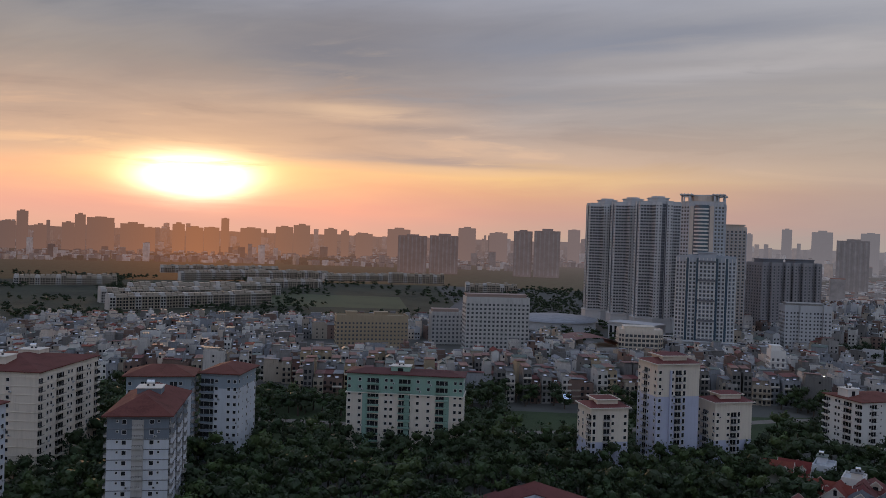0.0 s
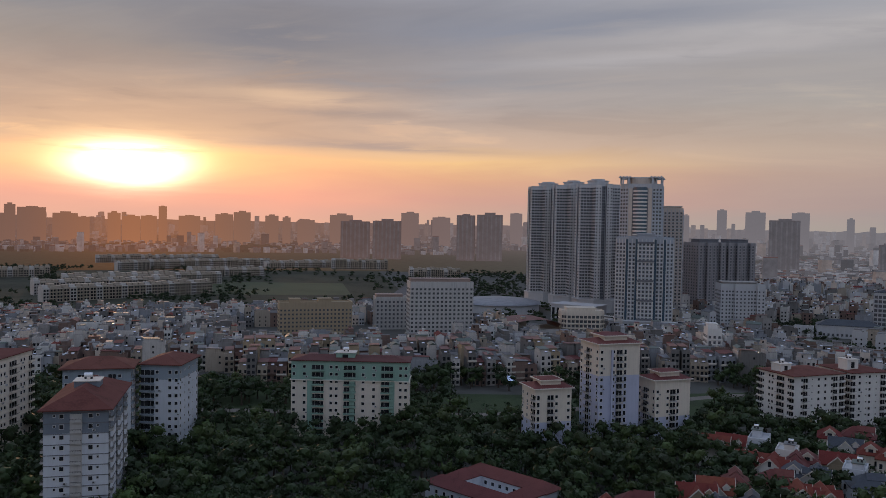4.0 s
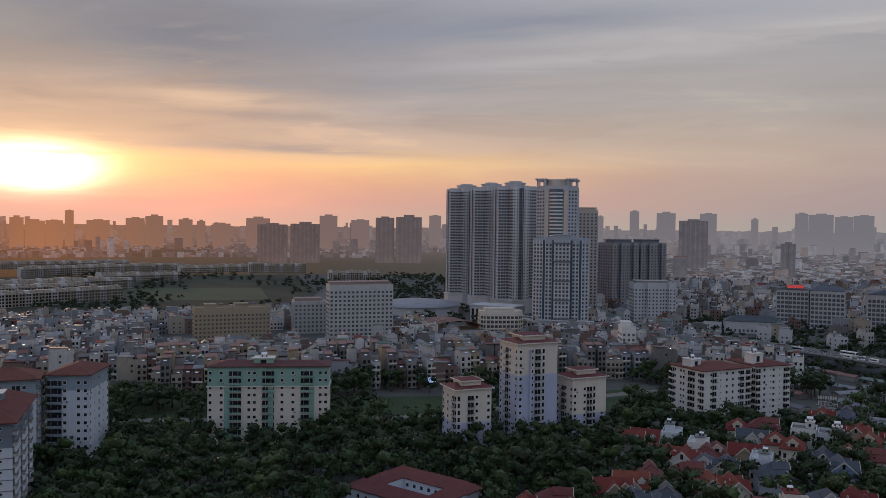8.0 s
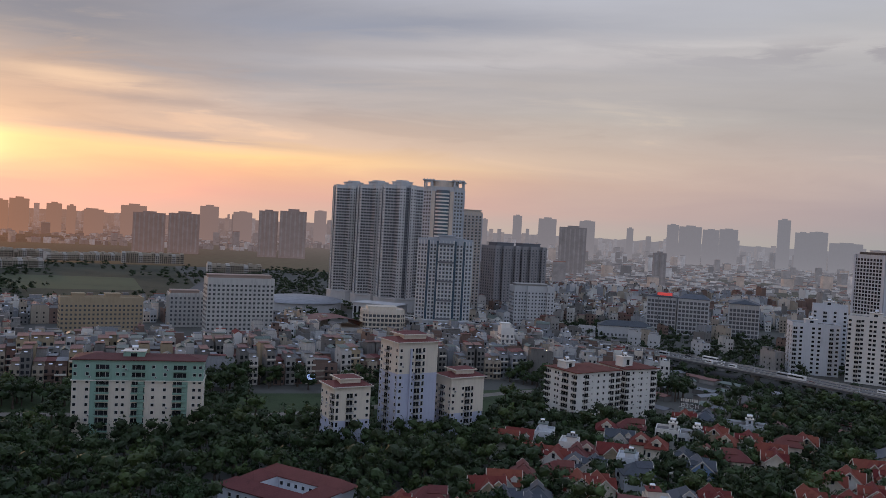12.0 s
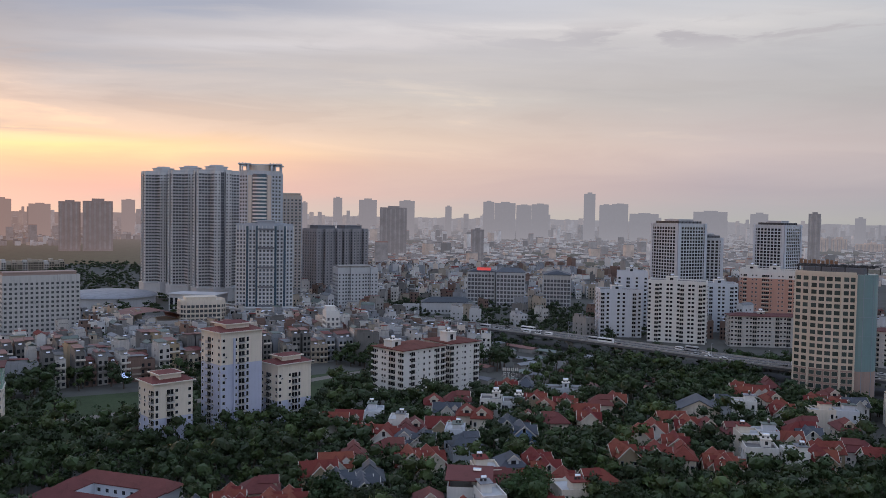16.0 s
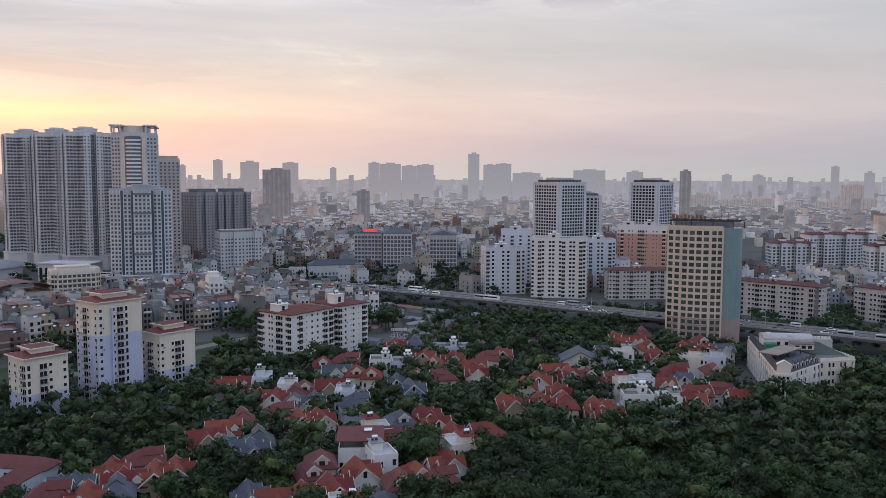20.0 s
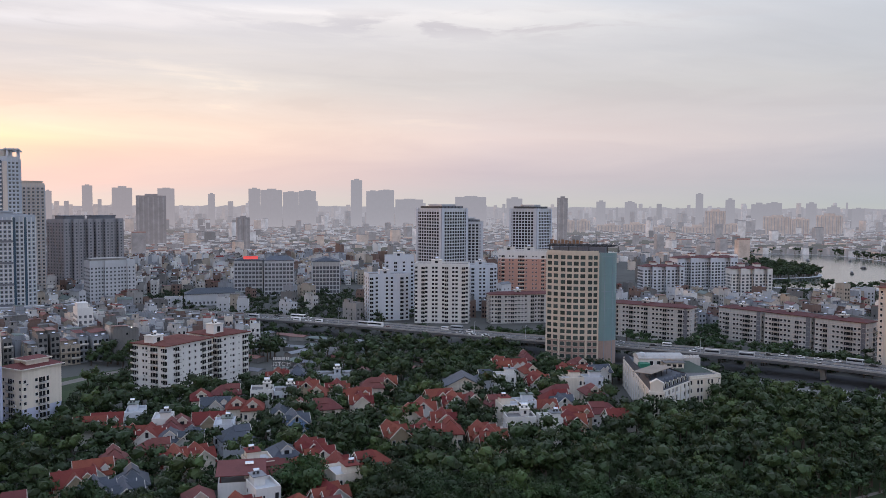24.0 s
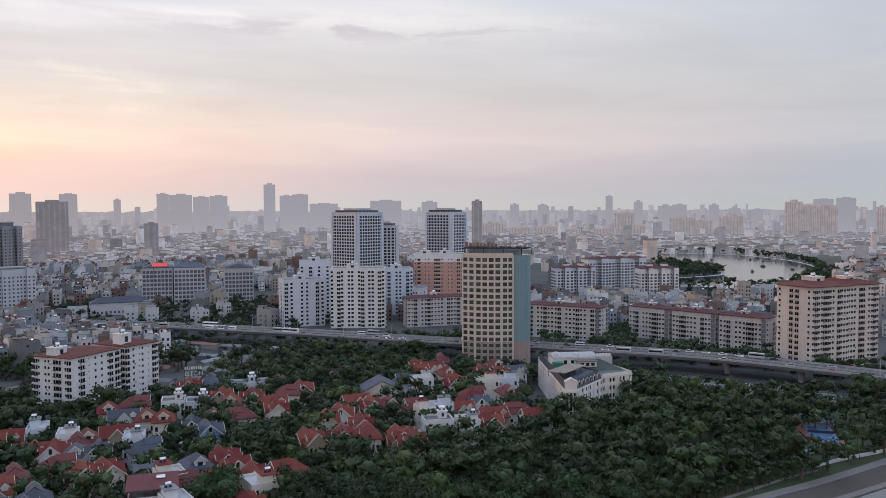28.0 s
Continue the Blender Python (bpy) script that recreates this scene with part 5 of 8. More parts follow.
for x, y in ((184.5, 935.0), (204.0, 893.0), (221.5, 856.0)):
    cross_tower(x, y, 4, 131.5)
tt = tower("tower_block", 210, 735, -22, chamfer(37, 36, 8), 127, 3.25, "tall beige and white tower with a columned crown", PALEGREY, pier=COOL, bay=3.6, win=(2.0, 1.7), band=0.6, band_mat=COOL, band_h=0.9, crown=[(6, 6, 31, 30, 6.5, PALEGREY, 1.0)])
for q in (8.2, 25.4):
    s = Shape()
    s.box(q, -1.3, 14, q + 3.4, -0.61, 124)
    part("beige_strip", s, BEIGE, tt)
    # raised strip, coloured dark to stand for a shadowed slot
    s = Shape()
    s.box(q + 3.42 if q < 20 else q - 1.32, -0.9, 14, q + 4.7 if q < 20 else q - 0.02, -0.61, 124)
    part("shaft_recess", s, DARKGREY, tt)
s, gl = Shape(), Shape()
arc = [(18.5 + 6.4 * math.sin(t), -0.6 - 3.4 * math.cos(t)) for t in [-math.pi / 2 + math.pi * i / 10 for i in range(11)]]
for f in range(34):
    s.prism(arc, 13.6 + f * 3.25, 15.0 + f * 3.25, 0, 0, True)
gl.prism([(18.5 + (x - 18.5) * 0.93, -0.6 + (y + 0.6) * 0.9) for x, y in arc], 13.0, 125.0, 0, 0, True)
part("bow_front", s, WHITE, tt, "stacked white bowed balcony front", "stuff")
part("bow_glazing", gl, BLUEGLASS, tt, "dark glazing behind the balconies", "stuff")
for t in range(8):
    s = Shape()
    px, py = ((0.4, 9), (8, 0.4), (29, 0.4), (36, 9), (36, 27), (29, 35), (8, 35), (0.4, 27))[t]
    s.box(px - 0.7, py - 0.7, 128.2, px + 0.7, py + 0.7, 133.5)
    part("crown_column", s, COOL, tt)
for x0, y0, x1, y1 in ((-0.8, -0.8, 10.5, 10.5), (26.5, -0.8, 37.8, 10.5), (26.5, 25.5, 37.8, 36.8), (-0.8, 25.5, 10.5, 36.8)):
    s = Shape()
    s.box(x0, y0, 133.5, x1, y1, 134.5)
    for q in range(4):
        s.box(x0 + 1.0 + q * 2.8, y0 + 0.5, 134.5, x0 + 1.5 + q * 2.8, y1 - 0.5, 135.1)
    part("crown_ring", s, PALEGREY, tt)
s = Shape()
s.prism([(18.5 + 11 * math.cos(math.pi * q / 8), 12.0 + 11 * math.sin(math.pi * q / 8)) for q in range(16)], 128.0, 133.2, 0, 0)
part("crown_drum", s, BEIGE, tt)
tower("tower_block", 262, 790, -20, rect(26, 24), 107, 3.25, "beige high-rise with a flat roof slab behind", BEIGE, pier=PALEGREY, bay=3.6, win=(1.8, 1.7), band=0.4, crown=[(2, 2, 24, 22, 2.5, BEIGE, 1.0)])
ft = tower("tower_block", 189, 668, -18, [(0, 6), (8, 2), (10, 0), (16, 0), (18, -3), (30, -3), (32, 0), (38, 0), (40, 2), (46, 6), (46, 26), (0, 26)], 80, 3.2, "pale polygonal tower with white pilasters, dark bands and a podium", STEELBLUE, pier=WHITE, bay=2.9, win=(1.5, 1.7), band=0.2, band_mat=WHITE,
          crown=[(17, -1, 31, 20, 3.5, STEELBLUE, 0.8), (8, 4, 40, 22, 1.8, STEELBLUE, 0.0)], z_first=13)
# proud strips whose dark colour gives the shade of recesses not modelled
for q, y0 in ((8.0, -0.4), (15.7, -2.2), (30.5, -2.2), (38.0, -0.4)):
    s = Shape()
    s.box(q, y0, 13.4, q + 1.9, y0 + 2.4, 79.5)
    part("shaft_recess", s, BLUEGLASS, ft, "raised dark strip standing in for a shaded recess")
for z in (13.5, 29, 45, 61, 76):
    s = Shape()
    s.box(17.5, -3.7, z, 30.5, -3.02, z + 1.6)
    part("dark_band", s, DARKGREY, ft)
s = Shape()
s.box(-4, -7, 0, 50, -3.02, 12.5, 0)
for i in range(14):
    s.box(-3.2 + i * 3.8, -7.3, 2, -0.8 + i * 3.8, -7.005, 10.5, 1)
s.box(-4.6, -7.8, 12.5, 50.6, -3.02, 13.3, 0)
part("podium", s, [PALEGREY, GLASS], ft)
pd = root("podium_hall", 158, 775, 0, "pale podium hall with tall dark openings", "hall", "", -40)
s = Shape()
s.box(0, 0, 0, 46, 24, 15, 0)
for i in range(9):
    s.box(1.5 + i * 5, -0.3, 1.5, 4.0 + i * 5, -0.003, 12, 1)
s.box(-0.8, -0.8, 15, 46.8, 24.8, 15.8, 0)
part("wall", s, [PALEGREY, GLASS], pd)
# beyond the houses, centre
tower("apartment_block", 20, 638, 7, rect(50, 19), 43, 3.25, "long off-white block of fourteen storeys with small dark windows", SLABWALL, bay=3.3, win=(1.7, 1.6), band=0.12, band_mat=SLABWALL, crown=[(1, 4, 48, 15, 2.6, BROWNISH, 0.5)], category="apartment block")
tower("apartment_block", -7, 690, 7, rect(27, 19), 26, 3.4, "lower pinkish-white block with mansard", SLABWALL, pier=SLABWALL, bay=3.4, win=(1.6, 1.8), crown=[(1, 3, 23, 14, 2.5, BROWNISH, 0.4)], category="apartment block")
tower("apartment_block", -79.5, 635, 12, rect(56, 17), 26, 3.1, "weathered ochre slab of ten storeys", HOUSEWALL[6], bay=2.9, win=(1.4, 1.4), band=0.15, crown=[(8, 3, 16, 10, 3, HOUSEWALL[6], 0.4), (30, 3, 40, 10, 3, HOUSEWALL[6], 0.4)], category="apartment block")
tower("apartment_block", 141, 647, -4, chamfer(34, 22, 4), 21, 3.6, "cream block with curved bays and open arcades", CREAM, pier=CREAM, bay=3.4, win=(2.4, 2.1), band=0.8, crown=[(4, 3, 27, 15, 2.6, CREAM, 0.5)], category="apartment block")
# dark pair and grey block
for dx in (0, 37):
    tower("tower_block", 330 + dx, 852 + dx * 0.28, 16, zigzag(34, 26, 2, 2.5), 73, 3.2, "dark grey high-rise slab catching low sun on its edge", MIDGREY, pier=MIDGREY, bay=4.6, win=(1.8, 1.6), band=0.3, crown=[(5, 5, 29, 20, 4, DARKGREY, 0.5)], group="dark high-rise pair")
tower("apartment_block", 294, 705, -8, zigzag(38, 19, 2, 1.5), 40, 3.2, "grey-white block with stepped front and flat roof slab", PALEGREY, bay=2.9, win=(1.4, 1.5), crown=[(2, 2, 31, 15, 2.2, CONCRETE, 0.9)], category="apartment block")
# grey institute with ribbed front and annex
for (x, y, w, d, H, m, lb) in ((435, 707, 27, 28, 34, PALEGREY, "grey institute block with a deep window grid and dark pitched top"), (457, 688, 28, 26, 34, PALEGREY, "grey institute wing with a deep window grid"), (500, 668, 27, 34, 32, GREY, "dark grey institute wing with upright ribs")):
    ob = tower("office_block", x, y, -36, rect(w, d), H, 4.0, lb, m, pier=PALEGREY, bay=3.6, win=(2.6, 2.6), band=0.5, category="office block", group="institute")
    s = Shape()
    s.hip((0, 0, H + 1.25), (1, 0), w, d, 4.0, 0.6, 0.3, 0, 6.0)
    part("roof", s, SLATEROOF, ob, "dark pitched roof")
an = tower("office_block", 362, 667, -24, rect(48, 17), 9.5, 3.8, "grey annex with a dark pitched roof and dormers", PALEGREY, pier=PALEGREY, bay=3.4, win=(1.6, 2.0), category="office block")
s = Shape()
s.hip((0, 0, 10.7), (1, 0), 48, 17, 4.5, 0.6, 0.3, 0)
part("roof", s, SLATEROOF, an, "dark slate roof")
# twin residential towers and companions
for (x, y, dg, w, d, H, lb) in ((604.8, 590.2, -1.0, 37.6, 37.6, 85.6, "grey-blue residential tower with deep balcony grid"), (711.6, 551.0, 9.5, 33.5, 33.5, 85.6, "grey-blue residential tower with deep balcony grid"), (641.0, 603.5, -48.0, 28, 24, 71.5, "narrower grey tower beside its larger twin")):
    ob = tower("tower_block", x, y, dg, rect(w, d), H, 3.3, lb, PALEGREY, glass=GLASS, pier=COOL, bay=3.75, win=(2.5, 2.2), band=0.35, band_mat=COOL, band_h=0.55, crown=[(4, 4, w - 4, d - 4, 2.6, DARKGREY, 0.3), (9, 9, w - 9, d - 9, 4.6, PALEGREY, 0.4)], group="grey-blue residential towers")
    for q in (0.0, w - 2.6):
        s = Shape()
        s.box(q - 0.5 if q == 0 else q, -0.9, 0.1, q + 2.6 if q == 0 else w + 0.5, -0.46, H + 1.3)
        part("corner_pier", s, COOL, ob)
    for q in (0.0, d - 2.6):
        s = Shape()
        s.box(-0.9, q, 0.1, -0.46, q + 2.6, H + 1.3)
        part("corner_pier", s, COOL, ob)
    s = Shape()
    for k in range(7):
        s.box(3 + k * (w - 7) / 6, 3, H + 1.3, 3.5 + k * (w - 7) / 6, d - 3, H + 3.4)
    part("roof_frame", s, IRON, ob)
for (x, y, dg, w, H, m, lb) in ((766, 452, -40, 44, 25.5, COOL, "white block with blue balconies and a red roof"), (814, 439, -32, 72, 33, COOL, "long pale blue-grey block with a red roof"), (786, 365, -45, 40, 27.5, WHITE, "white block with light blue balconies and a red roof")):
    ob = tower("apartment_block", x, y, dg, zigzag(w, 18, 3, 3.0), H, 3.2, lb, m, bay=3.6, win=(2.3, 1.9), band=0.25, band_mat=WHITE, category="apartment block", group="white blocks by the lake")
    s = Shape()
    s.hip((0, 0, H + 1.21), (1, 0), w, 18, 2.2, 0.8, 0.3, 0, 7.0)
    part("roof", s, BRICKROOF, ob, "red tile roof")
    for q in (0.3, 0.7):
        s = Shape()
        s.box(w * q - 3, 6, H + 1.5, w * q + 3, 12, H + 5.2, 0)
        s.hip((w * q - 3, 6, H + 5.5), (1, 0), 6, 6, 1.4, 0.6, 0.3, 1)
        part("stair_house", s, [WHITE, BRICKROOF], ob)
# narrow bright house over the low roofs
tower("tall_house", 208, 518, -12, rect(9, 15), 24, 3.4, "tall narrow white house above the low roofs", WHITE, pier=None, bay=3.0, win=(1.5, 1.7), band=0.5, crown=[(1, 6, 7, 13, 3.0, WHITE, 0.3)], category="house")

# ---- the distance: skyline with haze painted into its materials, all beyond 1.5 km ----
def painted_haze_material(name, tone, more=0.0, thick=0.0):
    """A plain surface with haze painted in as emission: more with distance and near the ground, warm towards the sun.
    """
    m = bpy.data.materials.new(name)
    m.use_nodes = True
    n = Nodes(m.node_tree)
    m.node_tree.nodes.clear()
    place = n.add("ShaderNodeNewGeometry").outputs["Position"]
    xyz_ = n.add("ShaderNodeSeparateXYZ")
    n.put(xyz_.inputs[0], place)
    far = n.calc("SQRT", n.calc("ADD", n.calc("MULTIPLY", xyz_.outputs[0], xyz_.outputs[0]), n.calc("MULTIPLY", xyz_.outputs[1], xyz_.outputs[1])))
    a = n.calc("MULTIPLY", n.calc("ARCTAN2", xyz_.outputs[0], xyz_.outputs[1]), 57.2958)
    # haze colour by bearing, given off by the surfaces themselves
    haze_tint = n.ramp(n.calc("DIVIDE", n.calc("ADD", a, 30.0), 120.0), [(0.0, (0.24, 0.16, 0.145)), (0.06, (0.38, 0.195, 0.14)), (0.112, (0.64, 0.26, 0.13)), (0.17, (0.43, 0.22, 0.15)), (0.27, (0.32, 0.22, 0.205)), (0.42, (0.33, 0.295, 0.32)), (0.58, (0.325, 0.315, 0.355)), (1.0, (0.30, 0.30, 0.345))])
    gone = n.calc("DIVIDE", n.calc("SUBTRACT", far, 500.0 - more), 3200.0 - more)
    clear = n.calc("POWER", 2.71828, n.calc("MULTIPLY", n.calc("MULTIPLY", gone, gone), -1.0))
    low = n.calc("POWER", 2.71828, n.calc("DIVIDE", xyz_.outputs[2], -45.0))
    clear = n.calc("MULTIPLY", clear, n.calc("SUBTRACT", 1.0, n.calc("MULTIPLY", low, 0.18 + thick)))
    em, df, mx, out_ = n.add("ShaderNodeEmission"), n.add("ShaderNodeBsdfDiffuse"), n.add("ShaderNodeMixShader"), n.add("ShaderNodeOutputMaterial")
    n.put(em.inputs[0], haze_tint)
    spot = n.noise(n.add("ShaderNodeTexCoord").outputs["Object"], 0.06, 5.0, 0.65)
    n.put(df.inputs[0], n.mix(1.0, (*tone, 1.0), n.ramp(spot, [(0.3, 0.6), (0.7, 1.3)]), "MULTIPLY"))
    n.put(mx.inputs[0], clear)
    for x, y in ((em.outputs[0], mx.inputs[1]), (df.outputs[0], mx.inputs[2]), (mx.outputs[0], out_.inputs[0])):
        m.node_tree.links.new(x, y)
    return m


# each of these mixes painted haze over its own plain tone
HAZE = [painted_haze_material("distance_" + nm, c) for nm, c in (("pale", (0.72, 0.71, 0.70)), ("grey", (0.30, 0.29, 0.29)), ("red", (0.28, 0.13, 0.10)), ("dark", (0.10, 0.11, 0.12)), ("wood", (0.05, 0.065, 0.04)), ("sand", (0.58, 0.46, 0.38)), ("field", (0.06, 0.075, 0.04)))]
DUSK = painted_haze_material("distance_dusk", (0.12, 0.11, 0.11), 900.0, 0.55)
DIM = painted_haze_material("distance_dim", (0.20, 0.19, 0.20), 350.0, 0.0)
FAINT = painted_haze_material("distance_tower", (0.13, 0.14, 0.16), 600.0, 0.65)
FAR_LEFT = [(27.70, 0.86, 97), (26.91, 0.62, 131), (25.91, 0.73, 88), (24.33, 0.71, 98), (23.64, 0.62, 126), (22.44, 1.57, 118), (20.54, 1.40, 101), (19.48, 0.69, 90), (17.68, 0.74, 105), (16.66, 1.08, 95), (15.58, 0.94, 97),
            (14.72, 0.51, 130), (13.04, 1.33, 99), (10.82, 1.09, 107), (9.65, 1.10, 115), (7.70, 0.88, 105), (6.72, 0.54, 100), (5.40, 1.16, 92), (3.02, 1.52, 112), (-1.69, 1.17, 124), (-3.86, 1.21, 110), (-9.02, 0.80, 129)]
FAR_MID = [(-20.31, 0.41, 132), (-22.57, 0.59, 151), (-24.63, 1.17, 145), (-27.32, 0.99, 144), (-30.19, 0.41, 126), (-32.97, 0.72, 146), (-34.09, 1.39, 142), (-35.39, 1.01, 135), (-36.50, 1.09, 139), (-39.83, 0.73, 179), (-40.94, 0.84, 140),
           (-41.87, 1.02, 144), (-43.45, 1.87, 111), (-47.69, 2.13, 121), (-50.71, 1.05, 116)]
FAR_RIGHT = [(-56.57, 0.58, 106), (-58.48, 0.62, 105), (-62.97, 0.45, 134), (-64.89, 0.55, 114), (-66.65, 0.91, 99), (-67.56, 0.90, 103), (-69.74, 0.60, 102), (-71.02, 0.70, 90), (-72.40, 0.68, 86), (-77.56, 1.10, 122), (-76.29, 1.13, 119), (-79.26, 1.01, 82)]
NEARER = [(2.07, 1.99, 91, 2000), (-0.12, 1.91, 93, 2000), (-5.56, 1.20, 110, 2000), (-7.20, 1.77, 112, 2000), (-26.38, 1.83, 107, 1700), (-32.22, 0.83, 68, 1500), (-53.98, 0.64, 107, 1700)]
ROSY = [(-63.98, 1.27, 82), (-67.74, 1.62, 72), (-69.09, 1.07, 68), (-70.79, 1.50, 75), (-54.27, 1.05, 61), (-55.42, 0.86, 61), (-57.13, 1.55, 53), (-58.83, 1.46, 55), (-62.77, 1.69, 51), (-60.55, 1.07, 50), (-65.10, 1.11, 57), (-74.57, 0.99, 102), (-75.68, 2.86, 95), (-79.51, 0.49, 92)]


def far_tower(a, wide, H, D, mat, rng, label, dark):
    """A distant high-rise: ribbed shaft, dark window strips, set-back top and a roof box."""
    w = 2 * D * math.tan(radians(wide / 2))
    x, y = -D * math.sin(radians(a)), D * math.cos(radians(a))
    ob = root("distant_tower", x, y, 0, label, "tower", "distant skyline", a + rng.uniform(-8, 8))
    d = min(max(w * 0.6, 18), 30)
    s = Shape()
    k = max(2, int(w / 9))
    edge = []
    for i in range(k):
        x0, x1 = -w / 2 + w * i / k, -w / 2 + w * (i + 1) / k
        edge += [(x0, -d / 2), (x1 - 1.8, -d / 2), (x1 - 1.8, -d / 2 + 2.5), (x1 - (0.0 if i == k - 1 else 0.01), -d / 2 + 2.5)]
    s.prism(edge + [(w / 2, d / 2), (-w / 2, d / 2)], 0, H - 1, 0, 0, True)
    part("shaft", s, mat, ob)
    for i in range(k):
        if D < 2700:
            s = Shape()
            x0 = -w / 2 + w * (i + 0.28) / k
            s.box(x0, -d / 2 - 0.12, 4, x0 + w / k * 0.30, -d / 2 - 0.004, H - 4)
            part("window_strip", s, dark, ob)
    s = Shape()
    s.box(-w * 0.2, -d * 0.2, H - 0.99, w * 0.22, d * 0.25, H + rng.uniform(1, 5))
    part("roof_house", s, mat, ob)
    return ob


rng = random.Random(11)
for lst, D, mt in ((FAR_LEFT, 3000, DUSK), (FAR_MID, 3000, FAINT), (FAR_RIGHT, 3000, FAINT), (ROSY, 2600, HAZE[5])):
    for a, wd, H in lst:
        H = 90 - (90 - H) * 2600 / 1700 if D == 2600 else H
        far_tower(a, wd, H, D, mt, rng, "rosy mid-rise slab with evening haze painted on" if D == 2600 else "grey high-rise made faint by painted haze", HAZE[1])
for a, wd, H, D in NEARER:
    far_tower(a, wd, H, D, DIM, rng, "blue-grey high-rise dimmed by painted haze", HAZE[1])
# far ground, its fading painted in by the haze material
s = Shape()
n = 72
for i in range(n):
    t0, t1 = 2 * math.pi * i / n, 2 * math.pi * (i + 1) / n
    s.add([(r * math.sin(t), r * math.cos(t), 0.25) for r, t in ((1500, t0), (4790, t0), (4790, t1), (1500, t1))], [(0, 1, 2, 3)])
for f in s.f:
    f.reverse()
tagged(new("backdrop_ground", s.mesh("backdrop_ground", [HAZE[6]])), "distant fields and roofs with haze in their colour", "ground", "", "structure")


def far_roofs(r0, r1, a0, a1, step, lo, hi, tall):
    """A carpet of distant houses, with a few higher ones and dark clumps of trees."""
    s = Shape()
    r = r0
    while r < r1:
        a = a0 + rng.uniform(0, 1)
        while a < a1:
            k = rng.random()
            x, y = r * math.sin(radians(-a)) + rng.uniform(-12, 12), r * math.cos(radians(-a)) + rng.uniform(-12, 12)
            w = rng.uniform(6, 15)
            if not in_lake(x, y):
                wooded = noise.noise((x * 0.004, y * 0.004, 9.0)) > 0.22
                h = rng.uniform(lo, hi)
                u = heading(a + rng.choice((0, 30, 55)) + rng.uniform(-8, 8))
                if wooded:
                    s.block((x, y, 0), u, w * 1.3, w, h * 0.8, 4, False)
                else:
                    if k < tall:
                        h *= rng.uniform(2.0, 4.0)
                        w *= 1.5
                    slot = rng.choice((0, 0, 1, 1, 1, 5, 3))
                    s.block((x, y, 0), u, w, rng.uniform(8, 16), h, slot, False)
                    s.block((x + u[0] * 0.3, y + u[1] * 0.3, h), u, w - 0.6, 7, rng.uniform(0.4, 2.4), rng.choice((2, 1, 1, 3, 0)), False)
            a += math.degrees((w + rng.uniform(0, 7)) / r)
        r += step * rng.uniform(0.8, 1.2)
    return s


def in_lake(x, y):
    c = False
    for (ax, ay), (bx, by) in zip(LAKE_IN, LAKE_IN[1:] + LAKE_IN[:1]):
        if (ay > y) != (by > y) and x < (bx - ax) * (y - ay) / (by - ay) + ax:
            c = not c
    return c


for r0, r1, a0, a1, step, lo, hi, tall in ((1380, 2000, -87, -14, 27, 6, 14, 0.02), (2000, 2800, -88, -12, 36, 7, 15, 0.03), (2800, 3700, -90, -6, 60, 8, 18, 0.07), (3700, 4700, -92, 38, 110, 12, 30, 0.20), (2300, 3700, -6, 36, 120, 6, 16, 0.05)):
    tagged(new("backdrop", far_roofs(r0, r1, a0, a1, step, lo, hi, tall).mesh("backdrop", HAZE)), "carpet of distant roofs with painted haze", "skyline", "", "structure")
# an added upright sheet below the horizon, glowing as the last haze
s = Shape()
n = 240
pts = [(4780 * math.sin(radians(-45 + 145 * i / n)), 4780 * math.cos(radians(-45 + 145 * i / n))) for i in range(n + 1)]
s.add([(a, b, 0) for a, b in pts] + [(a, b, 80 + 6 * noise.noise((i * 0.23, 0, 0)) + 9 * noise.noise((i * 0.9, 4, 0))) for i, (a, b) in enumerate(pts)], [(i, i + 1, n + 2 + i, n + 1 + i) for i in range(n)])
tagged(new("backdrop", s.mesh("backdrop", [HAZE[1]])), "upright sheet painted as the farthest haze", "skyline", "", "structure")

